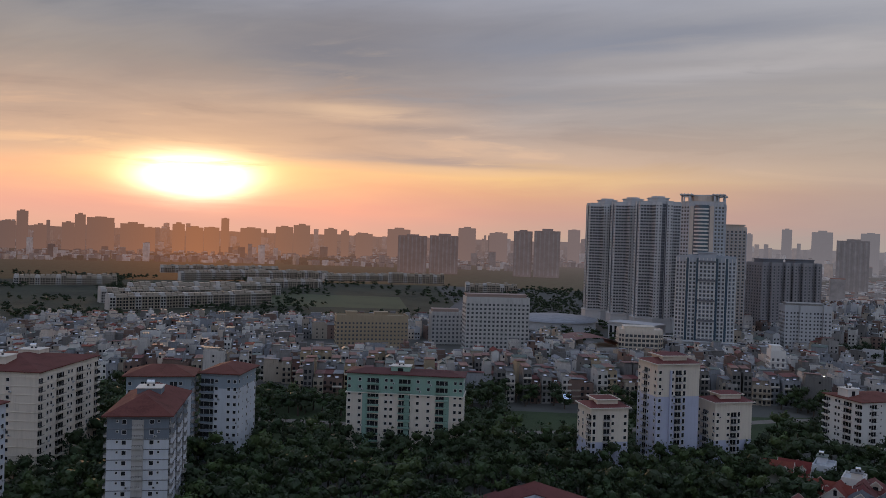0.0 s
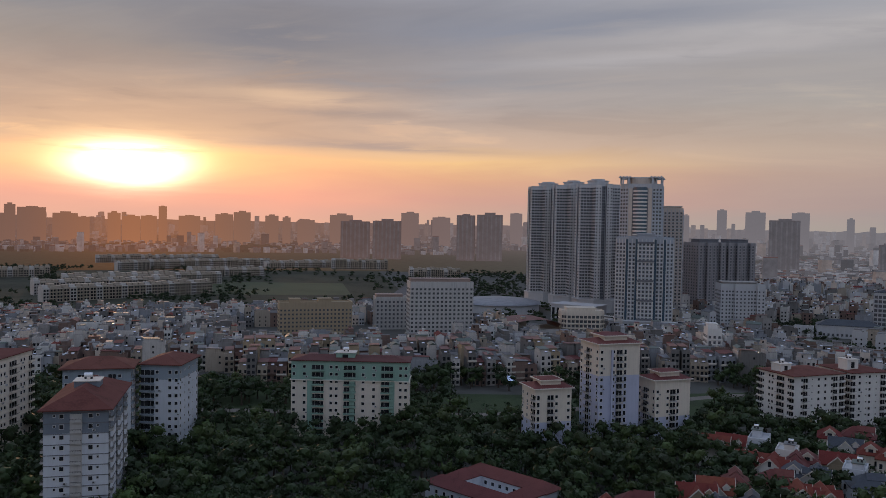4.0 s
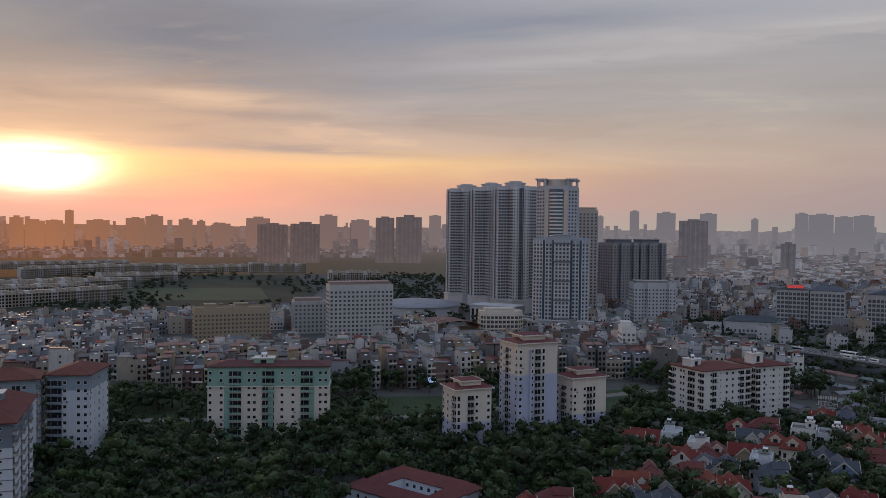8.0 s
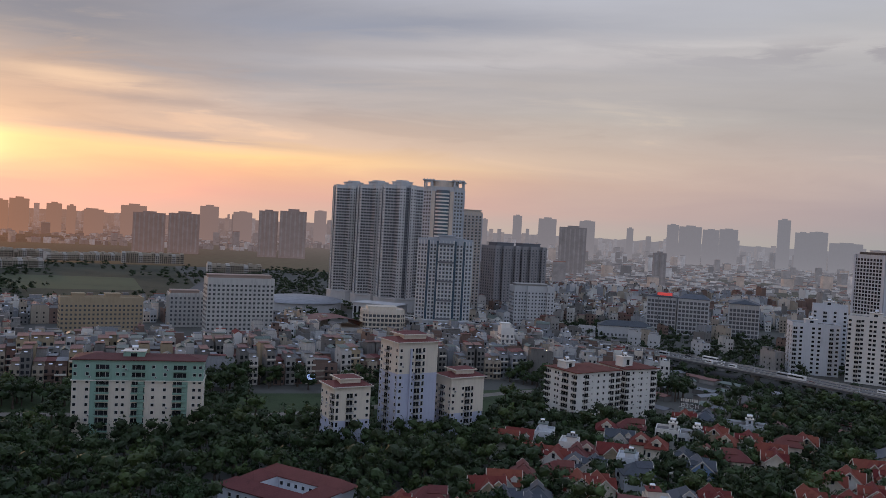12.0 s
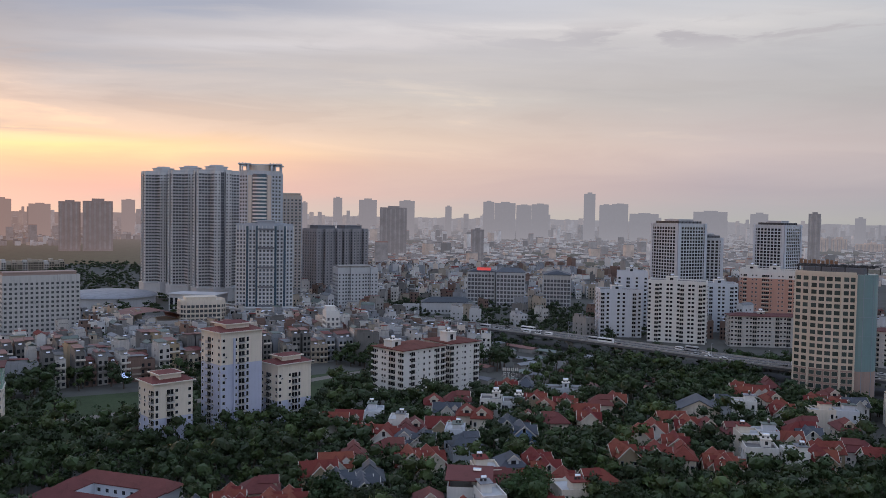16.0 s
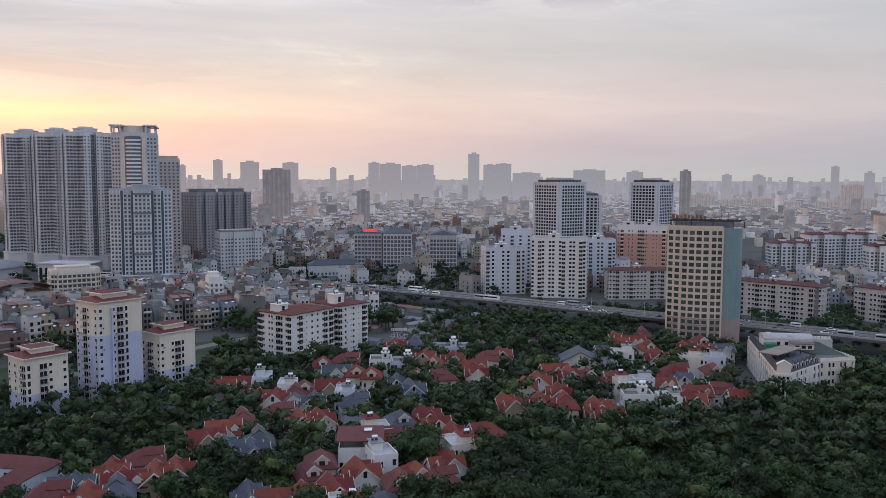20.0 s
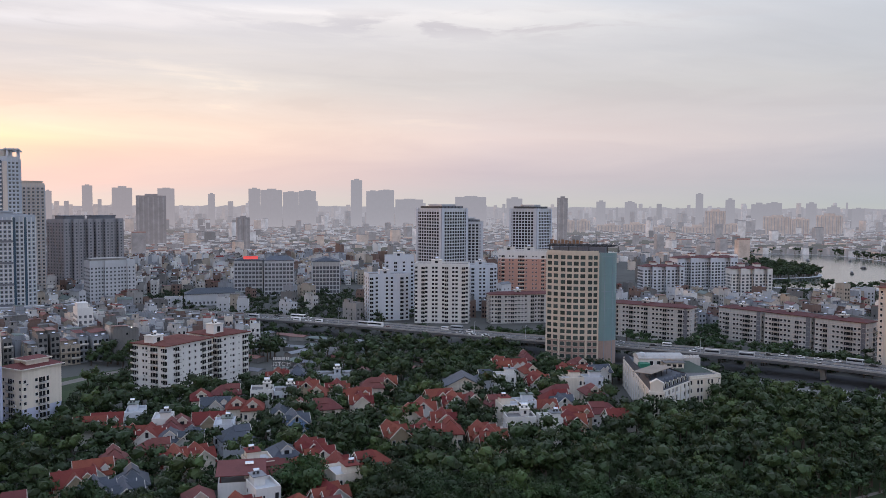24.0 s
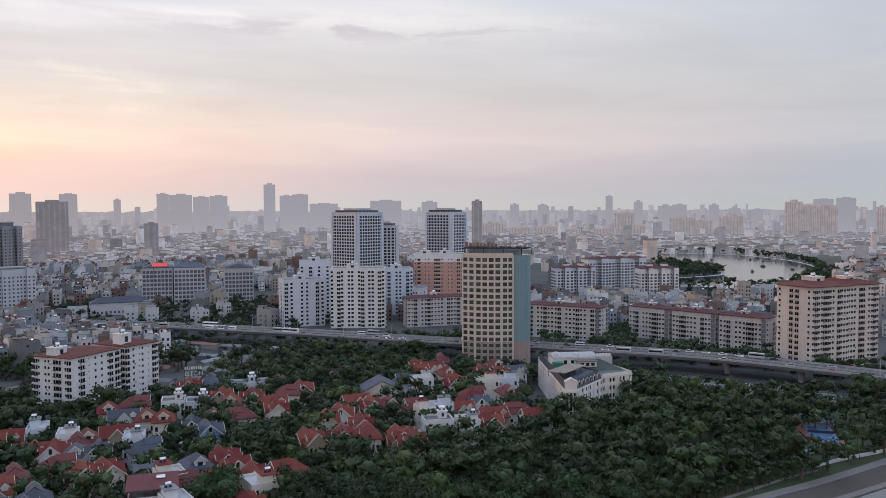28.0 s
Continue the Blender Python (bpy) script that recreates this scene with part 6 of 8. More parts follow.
# ---- the low town: narrow houses in rows ----
def house_proto(rng, k):
    """A narrow town house: body, windows, balconies, roof shed and tank; it looks to -y."""
    w, d = rng.uniform(4.2, 6.2), rng.uniform(11, 16)
    fl = rng.choice((3, 3, 4, 4, 5, 5))
    H = fl * 3.3 + 0.6
    wall = HOUSEWALL[k % len(HOUSEWALL)]
    ob = root("town_house", 0, 0, 0, "narrow %s-storey town house with dull rendered walls and roof clutter" % ("three", "four", "five")[fl - 3], "house", "town houses")
    s = Shape()
    s.box(-w / 2, 0, 0, w / 2, d, H, 0)
    for a in ((-w / 2, 0, w / 2, 0.2), (-w / 2, d - 0.2, w / 2, d), (-w / 2, 0.2, -w / 2 + 0.2, d - 0.2), (w / 2 - 0.2, 0.2, w / 2, d - 0.2)):
        s.box(a[0], a[1], H + 0.003, a[2], a[3], H + 0.9, 0)
    s.box(-w / 2 + 0.2, 0.2, H + 0.004, w / 2 - 0.2, d - 0.2, H + 0.05, 1)
    part("wall", s, [wall, FLATROOF], ob)
    s = Shape()
    for f in range(fl):
        z = 0.4 + f * 3.3
        s.box(-w / 2 + 0.5, -0.06, z + 0.3, -w / 2 + 2.0, -0.003, z + 2.4)
        s.box(w / 2 - 1.9, -0.06, z + 0.7, w / 2 - 0.5, -0.003, z + 2.3)
        if rng.random() < 0.6:
            s.box(w / 2 + 0.003, 3, z + 0.9, w / 2 + 0.06, 4.1, z + 2.1)
            s.box(-w / 2 - 0.06, 6, z + 0.9, -w / 2 - 0.003, 7.1, z + 2.1)
    part("glazing", s, GLASS, ob, "", "stuff")
    for f in range(1, fl):
        if rng.random() < 0.7:
            s = Shape()
            z = 0.4 + f * 3.3
            s.box(-w / 2 + 0.05, -1.2, z - 0.1, w / 2 - 0.05, -0.065, z + 0.08)
            s.box(-w / 2 + 0.05, -1.2, z + 0.08, w / 2 - 0.05, -1.1, z + 0.85)
            part("balcony", s, TRIM if rng.random() < 0.5 else wall, ob)
    mt = rng.choice((TIN, TIN, RUSTTIN, MAROON, GREENROOF, FLATROOF, FLATROOF))
    s = Shape()
    y0, y1, hh = d * rng.uniform(0.25, 0.45), d - 0.4, rng.uniform(2.2, 3.0)
    s.box(-w / 2 + 0.3, y0 + 0.4, H + 0.06, w / 2 - 0.3, y1, H + hh, 0)
    part("roof_room", s, wall, ob)
    s = Shape()
    if rng.random() < 0.15:
        s.gable((-w / 2 + 0.2, y0, H + hh + 0.1), (1, 0), w - 0.4, y1 - y0, 1.1, 0.3, 0.12, 0, 0)
    else:
        s.add([(-w / 2, y0 - 0.4, H + hh + 0.05), (w / 2, y0 - 0.4, H + hh + 0.05), (w / 2, y1 + 0.3, H + hh + 0.5), (-w / 2, y1 + 0.3, H + hh + 0.5), (-w / 2, y0 - 0.4, H + hh + 0.15), (w / 2, y0 - 0.4, H + hh + 0.15), (w / 2, y1 + 0.3, H + hh + 0.6), (-w / 2, y1 + 0.3, H + hh + 0.6)],
              [(3, 2, 1, 0), (4, 5, 6, 7), (0, 1, 5, 4), (1, 2, 6, 5), (2, 3, 7, 6), (3, 0, 4, 7)])
    part("roof_sheet", s, mt, ob)
    s = Shape()
    tank_shape(s, rng.uniform(-0.8, 0.8), y0 * 0.55, H + 0.06, 1.7, 0.55)
    part("water_tank", s, [STEEL, IRON], ob, "stainless steel water tank")
    return ob, w


def rows_of_houses(x0, y0, deg, long, wide, rng, spots):
    """Rows back to back on a patch, with lanes between."""
    u = heading(deg)
    b = 0.0
    while b < wide:
        a = 0.0
        while a < long:
            w = rng.uniform(4.6, 6.4)
            for flip in (0, 1):
                bb = b + (0 if not flip else 32)
                x, y = x0 + u[0] * a - u[1] * bb, y0 + u[1] * a + u[0] * bb
                if rng.random() < 0.93 and is_free(x - u[1] * (8 if not flip else -8), y + u[0] * (8 if not flip else -8), 3):
                    spots.append((x - u[1] * rng.uniform(-1.5, 3), y + u[0] * rng.uniform(-1.5, 3), deg + (180 if flip else 0) + rng.uniform(-2, 2) + (90 if rng.random() < 0.12 else 0)))
            a += w
            if rng.random() < 0.04:
                a += 4
        b += 37


rng = random.Random(5)
spots = []
for (x0, y0, dg, lg, wd) in ((-330, 455, 10, 250, 190), (-75, 445, 4, 140, 80), (60, 455, 8, 110, 110), (-90, 490, 8, 100, 60), (165, 470, -6, 110, 120), (-330, 640, 14, 400, 110), (60, 590, 4, 60, 90), (170, 600, -10, 90, 60), (232, 470, -30, 60, 90), (-420, 520, 12, 90, 120)):
    rows_of_houses(x0, y0, dg, lg, wd, rng, spots)
spots = [q for q in spots if 430 < math.hypot(q[0], q[1]) < 960]
spots.sort(key=lambda q: math.hypot(q[0], q[1]))
PROTOS = [house_proto(rng, k) for k in range(16)]
for i, (x, y, dg) in enumerate(spots[:150]):
    m = pose(x, y, 0, 0, 0, dg)
    if i < len(PROTOS):
        PROTOS[i][0].matrix_basis = m
    else:
        copy_thing(PROTOS[rng.randrange(len(PROTOS))][0], m)


class Crowd:
    """Many plain houses in one mesh, a slot for each of its materials."""

    def __init__(self, mats):
        self.s, self.mats = Shape(), mats

    def house(self, x, y, deg, w, d, h, slot, roof, rng, windows):
        s, u = self.s, heading(deg)
        v = (-u[1], u[0])
        s.block((x, y, 0), u, w, d, h, slot, False)
        k = rng.random()
        last = len(self.mats) - 1

        def put(a, b, z, ww, dd, hh, sl):
            s.block((x + u[0] * a + v[0] * b, y + u[1] * a + v[1] * b, z), u, ww, dd, hh, sl)
        if k < 0.07:
            s.gable((x, y, h + 0.02), u, w, d, w * 0.28, 0.3, 0.15, roof, slot)
        else:
            put(0, 0, h, w, 0.2, 0.9, slot)
            put(0, 0.2, h, 0.2, d - 0.2, 0.9, slot)
            put(w - 0.2, 0.2, h, 0.2, d - 0.2, 0.9, slot)
            put(0.2, 0.2, h, w - 0.4, d - 0.2, 0.06, 12)
            q = rng.uniform(0.2, 0.6)
            if k < 0.75:
                hh, ww = rng.uniform(2.2, 3.0), w - 0.6 if rng.random() < 0.6 else w * 0.55
                put(0.3, d * q, h + 0.07, ww, d * (0.92 - q), hh, slot)
                put(0.0, d * q - 0.5, h + 0.07 + hh, ww + 0.6, d * (0.96 - q), 0.18, roof)
                put(0.5, d * q - 0.06, h + 0.5, 1.0, 0.055, 1.7, last - 1)
                if rng.random() < 0.4:
                    put(ww * 0.5, d * (q + 0.15), h + 0.25 + hh, 1.6, 1.6, 1.5, slot)
            if rng.random() < 0.6:
                c, e = rng.uniform(1.2, w - 1.2), rng.uniform(1.2, max(1.3, d * q - 0.8))
                s.lying(x + u[0] * c + v[0] * e, y + u[1] * c + v[1] * e, h + 1.3, 1.8, 0.6, u, 6, last)
        if windows:
            for f in range(int(h / 3.3)):
                for q in (0.27, 0.73):
                    c = w * q
                    s.block((x + u[0] * (c - 0.65) - v[0] * 0.06, y + u[1] * (c - 0.65) - v[1] * 0.06, 0.9 + f * 3.3), u, 1.3, 0.055, 1.6, len(self.mats) - 2)
                for q in (0.3, 0.65):
                    for side in (0, 1):
                        o = (x + v[0] * d * q + u[0] * (w + 0.003 if side else -0.06), y + v[1] * d * q + u[1] * (w + 0.003 if side else -0.06))
                        s.block((*o, 1.1 + f * 3.3), u, 0.057, 1.1, 1.2, len(self.mats) - 2)


CROWDMATS = [DULL[1], DULL[2], DULL[0], WHITE, BEIGE, DULL[5], PALEGREY, DULL[3], DULL[4], REDROOF, TIN, RUSTTIN, FLATROOF, GREENROOF, GLASS, STEEL]
town = Crowd(CROWDMATS)
for (x, y, dg) in spots[150:]:
    town.house(x, y, dg, rng.uniform(4.6, 6.4), rng.uniform(11, 15), rng.choice((9, 10, 12, 13.5, 15)) * (1.0 if math.hypot(x, y) < 700 else 0.8), rng.randrange(9), rng.choice((9, 10, 10, 11, 12, 12, 12, 13)), rng, math.hypot(x, y) < 800)
tagged(new("town_houses", town.s.mesh("town_houses", CROWDMATS)), "dense rows of narrow grey and cream town houses", "houses", "", "stuff")

# wide carpet of roofs to the west and north
for nm, r0, r1, a0, a1, cell in (("town_quarter", 640, 980, -84, -19, 19), ("town_quarter", 980, 1380, -86, -17, 22)):
    town = Crowd(CROWDMATS)
    r = r0
    while r < r1:
        a = a0 + rng.uniform(0, 1)
        while a < a1:
            x, y = r * math.sin(radians(-a)), r * math.cos(radians(-a))
            x, y = x + rng.uniform(-4, 4), y + rng.uniform(-4, 4)
            green = noise.noise((x * 0.006, y * 0.006, 3.0))
            if green < 0.22 and not (r > 850 and -77.5 < a < -65) and not (r < 840 and -43 < a < -26.5 and rng.random() < 0.88) and not (770 < r and -70 < a < -57 and rng.random() < 0.8) and not in_lake(x, y) and not in_lake(x + 14, y + 6) and is_free(x, y, 7) and rng.random() < 0.9:
                blockdeg = 45 * round(2 * noise.noise((x * 0.004, y * 0.004, 7.0))) - 36 + rng.uniform(-4, 4)
                h = rng.choice((7, 10, 10, 13, 13, 16)) * (1.6 if rng.random() < 0.03 else 1.0)
                town.house(x, y, blockdeg, rng.uniform(5, 9), rng.uniform(9, 15), h, rng.randrange(9), rng.choice((9, 10, 10, 11, 12, 12, 13)), rng, r < 960)
            a += math.degrees(rng.uniform(9, 13) / r) * (1.0 if r < 1000 else 1.3)
        r += cell * rng.uniform(0.75, 1.0)
    tagged(new(nm, town.s.mesh(nm, CROWDMATS)), "sea of low pale houses with red and grey roofs", "houses", "", "stuff")
# terraces standing in the fields towards the sun
rng = random.Random(8)
for i, (x, y, L, dg, H) in enumerate(((-352, 880, 200, 42, 15), (-394, 960, 170, 38, 15), (-400, 1060, 190, 30, 15), (-330, 1110, 120, 28, 15), (-444, 1412, 230, 40, 15), (-380, 1500, 190, 30, 14), (-215, 1528, 150, 30, 12), (-98, 1543, 110, 8, 16), (40, 1330, 90, 5, 14), (-300, 1290, 120, 25, 12), (-620, 1200, 140, 25, 13), (-560, 1650, 240, 25, 13))):
    n = int(L / 7)
    ob = root("terrace_row", x, y, 0, "row of pale narrow terrace houses in open fields", "terrace houses", "white terraces", dg)
    take(x, y, dg, L, 16, 2)
    for k in range(n):
        s = Shape()
        h = H + rng.choice((0, 0, 1.5, -1))
        s.box(k * 7, 0, 0, k * 7 + 6.7, 14, h, 0)
        s.box(k * 7 + 0.4, 4, h, k * 7 + 6.2, 13.5, h + 2.5, 0)
        for f in range(int(h / 3.4)):
            s.box(k * 7 + 0.8, -0.08, 0.8 + f * 3.4, k * 7 + 2.8, -0.004, 2.9 + f * 3.4, 1)
            s.box(k * 7 + 3.8, -0.08, 0.8 + f * 3.4, k * 7 + 5.8, -0.004, 2.9 + f * 3.4, 1)
            s.box(k * 7 + 0.2, -1.0, f * 3.4 + 3.3, k * 7 + 6.5, -0.09, f * 3.4 + 3.5, 0)
        part("house_unit", s, [DULL[2] if k % 4 else DULL[1], GLASS], ob)
# round hall and vaulted hall
rh = root("round_hall", 118, 850, 0, "low round grey hall with a shallow domed roof", "hall")
take(75, 805, 0, 90, 90, 2)
s = Shape()
s.tube(0, 0, 0, 9, 42, 42, 40, 0)
part("wall", s, PALEGREY, rh)
s = Shape()
for k in range(5):
    s.tube(0, 0, 9 + 5 * math.sin(k * math.pi / 10), 9 + 5 * math.sin((k + 1) * math.pi / 10), 44 * math.cos(k * math.pi / 10), max(0.1, 44 * math.cos((k + 1) * math.pi / 10)), 40, 0)
part("roof", s, TIN, rh)
vh = root("market_hall", 98, 640, 0, "hall with a wide curved red and grey roof", "hall", "", 12)
take(98, 640, 12, 46, 34, 2)
s = Shape()
s.box(0, 0, 0, 46, 34, 7)
part("wall", s, GREY, vh)
s = Shape()
for k in range(12):
    t0, t1 = math.pi * k / 12, math.pi * (k + 1) / 12
    s.add([(23 - 24 * math.cos(t0), -1, 7 + 8 * math.sin(t0)), (23 - 24 * math.cos(t1), -1, 7 + 8 * math.sin(t1)), (23 - 24 * math.cos(t1), 35, 7 + 8 * math.sin(t1)), (23 - 24 * math.cos(t0), 35, 7 + 8 * math.sin(t0))], [(3, 2, 1, 0)])
part("roof", s, RUSTTIN, vh, "curved rusty red roof")

# ---- villa quarter ----
def villa_proto(rng, wall, roof, style, label):
    """A three-storey villa: body, crossing gables, dormer, windows, porch and tank; it looks to -y."""
    ob = root("villa", 0, 0, 0, label, "villa", "villas among trees")
    w, d = rng.uniform(7.0, 8.6), rng.uniform(9.4, 11.6)
    H = 7.8 if style != "flat" else 10.5
    s = Shape()
    s.box(-w / 2, -d / 2, 0, w / 2, d / 2, H)
    part("wall", s, wall, ob)
    win, small = WIN, WINS
    kitv = {"w": (WINT, "window", 0.7, ""), "s": (WIN, "window", 0.9, ""), "b": (BAL[TRIM.name] if TRIM.name in BAL else BAL[WHITE.name], "balcony", 0.05, "")}
    c = [(-w / 2, -d / 2), (w / 2, -d / 2), (w / 2, d / 2), (-w / 2, d / 2)]
    fl = 2 if style != "flat" else 3
    rest, kitv["slots"] = Shape(), {}
    for e, pat in enumerate((rng.choice(("w.b", "b.w", "w.w")), "s.w", "w.s", "s.w")):
        facade(ob, rest, c[e], c[(e + 1) % 4], 0.3, 3.4, fl, pat, kitv, e, e >= 1, 0 if e else 1)
    facade(ob, rest, c[0], c[1], 0.3, 3.4, 1, "w.w", kitv, 9, True)
    part("glazing", rest, [bpy.data.materials[k] for k in sorted(kitv["slots"], key=kitv["slots"].get)], ob, "", "stuff")
    if style == "gable":
        s = Shape()
        s.gable((-w / 2, -d / 2, H), (1, 0), w, d, w * 0.43, 0.7, 0.28, 0, 1)
        top = part("roof", s, [roof, wall], ob)
        s = Shape()
        gw = d * 0.5
        s.block((w / 2 + 1.2, -gw / 2, 0.0), (0, 1), gw, 1.197, H, 1)
        s.gable((w / 2 + 1.2, -gw / 2, H + 0.05), (0, 1), gw, w / 2 + 1.1, gw * 0.5, 0.5, 0.26, 0, 1, 2)
        part("side_gable", s, [roof, wall, TRIM], ob)
        s = Shape()
        gw = d * 0.42
        s.gable((-0.1, -gw / 2, H + 0.05), (0, 1), gw, w / 2 + 0.8, gw * 0.5, 0.5, 0.26, 0, 1, 2)
        part("side_gable", s, [roof, wall, TRIM], ob)
        s = Shape()
        s.box(-w / 2 - 0.9, -d * 0.2, 0, -w / 2 - 0.003, d * 0.25, H - 1.6, 1)
        s.gable((-w / 2 - 0.95, d * 0.27, H - 1.58), (0, -1), d * 0.5, w * 0.4, d * 0.22, 0.4, 0.24, 0, 1, 2)
        part("side_gable", s, [roof, wall, TRIM], ob)
        s = Shape()
        s.box(w * 0.12, -d / 2 - 1.6, 0, w / 2 - 0.2, -d / 2 - 0.003, 4.6, 1)
        s.gable((w * 0.12 - 0.1, -d / 2 - 1.7, 4.62), (1, 0), w * 0.38, 2.6, w * 0.2, 0.4, 0.22, 0, 1, 2)
        part("front_bay", s, [roof, wall, TRIM], ob)
        for yy in (-d / 2 - 0.74, d / 2 + 0.62):
            s = Shape()
            for sg in (-1, 1):
                zz = H + w * 0.43
                x0, x1 = 0.0, sg * (w / 2 + 0.75)
                z1 = H - 0.86 * 0.75
                p = [(x0, yy, zz + 0.3), (x1, yy, z1 + 0.3), (x1, yy, z1 - 0.08), (x0, yy, zz - 0.12)]
                q = [(a, b + 0.12, cc) for a, b, cc in p]
                f = [(0, 1, 2, 3), (7, 6, 5, 4), (0, 4, 5, 1), (1, 5, 6, 2), (2, 6, 7, 3), (3, 7, 4, 0)]
                s.add(p + q, f if sg > 0 else [tuple(reversed(k)) for k in f])
            part("barge_board", s, TRIM, top, "pale barge board")
        for sg in (-1, 1):
            s = Shape()
            s.block((sg * (w * 0.42) + (0.9 if sg > 0 else -0.9) * 0.2, (-1.0 if sg > 0 else 1.0) + d * 0.3 * sg, H + 0.5), (0, sg), 2.0, 1.8, 1.3, 1)
            s.gable((sg * (w * 0.42) + 0.2 * sg, (-1.1 if sg > 0 else 1.1) + d * 0.3 * sg, H + 1.8), (0, sg), 2.2, 2.6, 1.0, 0.25, 0.16, 0, 1, 2)
            part("dormer", s, [roof, wall, TRIM], ob)
        for yy in (-d / 2 - 0.06, ):
            m = new("window", WINT)
            m.parent, m.matrix_basis = ob, pose(0, -d / 2, H + 0.8)
    elif style == "hip":
        s = Shape()
        s.hip((-w / 2, -d / 2, H + 0.3), (1, 0), w, d, 3.6, 0.8, 0.3)
        part("roof", s, roof, ob)
        s = Shape()
        s.box(-1.7, -d / 2 + 0.3, H + 0.4, 1.7, 0, H + 2.6, 1)
        s.gable((-1.8, -d / 2 + 0.2, H + 2.6), (1, 0), 3.6, d / 2, 1.5, 0.4, 0.2, 0, 1, 2)
        dormer = part("dormer", s, [roof, wall, TRIM], ob)
        s = Shape()
        s.box(-0.8, -d / 2 + 0.24, H + 0.9, 0.8, -d / 2 + 0.297, H + 2.3)
        part("dormer_window", s, GLASS, dormer)
    else:
        s = Shape()
        for a in ((-w / 2, -d / 2, w / 2, -d / 2 + 0.25), (-w / 2, d / 2 - 0.25, w / 2, d / 2), (-w / 2, -d / 2 + 0.25, -w / 2 + 0.25, d / 2 - 0.25), (w / 2 - 0.25, -d / 2 + 0.25, w / 2, d / 2 - 0.25)):
            s.box(a[0], a[1], H + 0.003, a[2], a[3], H + 1.0)
        part("parapet", s, wall, ob)
        s = Shape()
        s.box(-w / 2 + 0.25, -d / 2 + 0.25, H + 0.004, w / 2 - 0.25, d / 2 - 0.25, H + 0.06)
        part("roof", s, PALEGREY, ob)
        s = Shape()
        s.box(-w / 2 + 0.8, 0, H + 0.07, 0.6, d / 2 - 0.8, H + 2.8, 0)
        s.box(-w / 2 + 0.4, -0.5, H + 2.8, 1.0, d / 2 - 0.4, H + 3.0, 1)
        part("roof_room", s, [wall, roof], ob)
    s = Shape()
    s.box(-w / 2 - 1.4, -d / 2 - 2.2, 0, w / 2 * 0.2, -d / 2 - 0.003, 3.2, 0)
    s.box(-w / 2 - 1.7, -d / 2 - 2.5, 3.2, w / 2 * 0.2 + 0.3, -d / 2 - 0.003, 3.45, 1)
    part("porch", s, [wall, TRIM], ob)
    if style == "flat":
        s = Shape()
        tank_shape(s, -w * 0.2, d * 0.22, H + 3.0, 1.7, 0.55)
        part("water_tank", s, [STEEL, IRON], ob, "stainless steel water tank")
    return ob


# flat-roofed white houses standing among the villas
BIG_HOUSES = []
for (x, y, dg, w, d, H, wall, front, side, lb) in ((199.6, 302.8, -36, 9.5, 10, 10.2, WHITE, "w.b.w", "w.w.w", "white cubic three-storey house with balconies and flat roof"), (206.0, 294.6, -36, 9.5, 10, 10.0, COOL, "b.t.w", "w.w.w", "pale cubic three-storey house with a long balcony"),
                                                   (249.3, 317.6, -36, 20, 10, 7.4, COOL, "w.w.w.w.w", "w.w", "long low pale house with a flat sheet roof"), (241.7, 194.4, -40, 11, 9, 10.6, WHITE, "t.t.t.t", "t.w.t", "white house with tall dark windows and roof terrace"),
                                                   (130.5, 209.0, -34, 13, 11, 9.4, WHITE, "t.b.b.t", "w.w.w", "white house under a broad maroon sheet roof")):
    u = heading(dg)
    fx, fy = x - u[0] * w / 2 + u[1] * d / 2, y - u[1] * w / 2 - u[0] * d / 2
    b = apartment("house", fx, fy, dg, w, d, [(H, wall)], 3.2, [front, side, "w.w", side], kit(WHITE, WINT, 0.2), lb, category="house", floors=int(H / 3.2), stair=[(w * 0.55, d * 0.5, 3.2, 3.4, 2.6, wall)], parapet=0.9, seed=int(x), group="flat-roofed houses among the villas")
    BIG_HOUSES.append((x, y))
    if w == 13:
        s = Shape()
        for q in ((0.6, 0.6), (w - 0.9, 0.6), (0.6, d - 0.9), (w - 0.9, d - 0.9)):
            s.box(q[0], q[1], H + 0.07, q[0] + 0.3, q[1] + 0.3, H + 2.9)
        s.add([(-0.6, -0.6, H + 2.9), (w + 0.6, -0.6, H + 2.9), (w + 0.6, d + 0.6, H + 3.9), (-0.6, d + 0.6, H + 3.9), (-0.6, -0.6, H + 3.1), (w + 0.6, -0.6, H + 3.1), (w + 0.6, d + 0.6, H + 4.1), (-0.6, d + 0.6, H + 4.1)],
              [(3, 2, 1, 0), (4, 5, 6, 7), (0, 1, 5, 4), (1, 2, 6, 5), (2, 3, 7, 6), (3, 0, 4, 7)])
        part("sheet_roof", s, MAROON, b, "sloping maroon sheet roof on posts")
rng = random.Random(21)
RED_SPOTS = [(178, 316), (181, 293), (184, 286), (226, 330), (223, 302), (218, 288), (230, 289), (205, 265), (198, 273), (228, 273), (244, 282), (254, 284), (133, 305), (126, 304), (151, 283), (131, 282), (135, 276), (136, 243), (128, 259), (129, 245), (114, 257), (105, 252), (97, 247), (164, 216), (150, 208), (166, 224), (171, 198), (115, 206), (108, 200), (119, 191), (124, 179), (131, 181), (143, 183), (133, 174), (107, 185), (92, 187), (98, 184)]
RED_SPOTS += [(75, 238), (64, 233), (73, 223), (65, 224), (47, 226), (53, 217), (79, 223), (222, 234), (232, 237), (250, 236), (255, 231), (200, 219), (209, 212), (226, 219), (216, 206), (222, 196), (220, 189), (258, 182), (283, 209), (316, 267), (328, 267), (322, 253), (337, 242), (354, 246), (338, 232), (305, 205)]
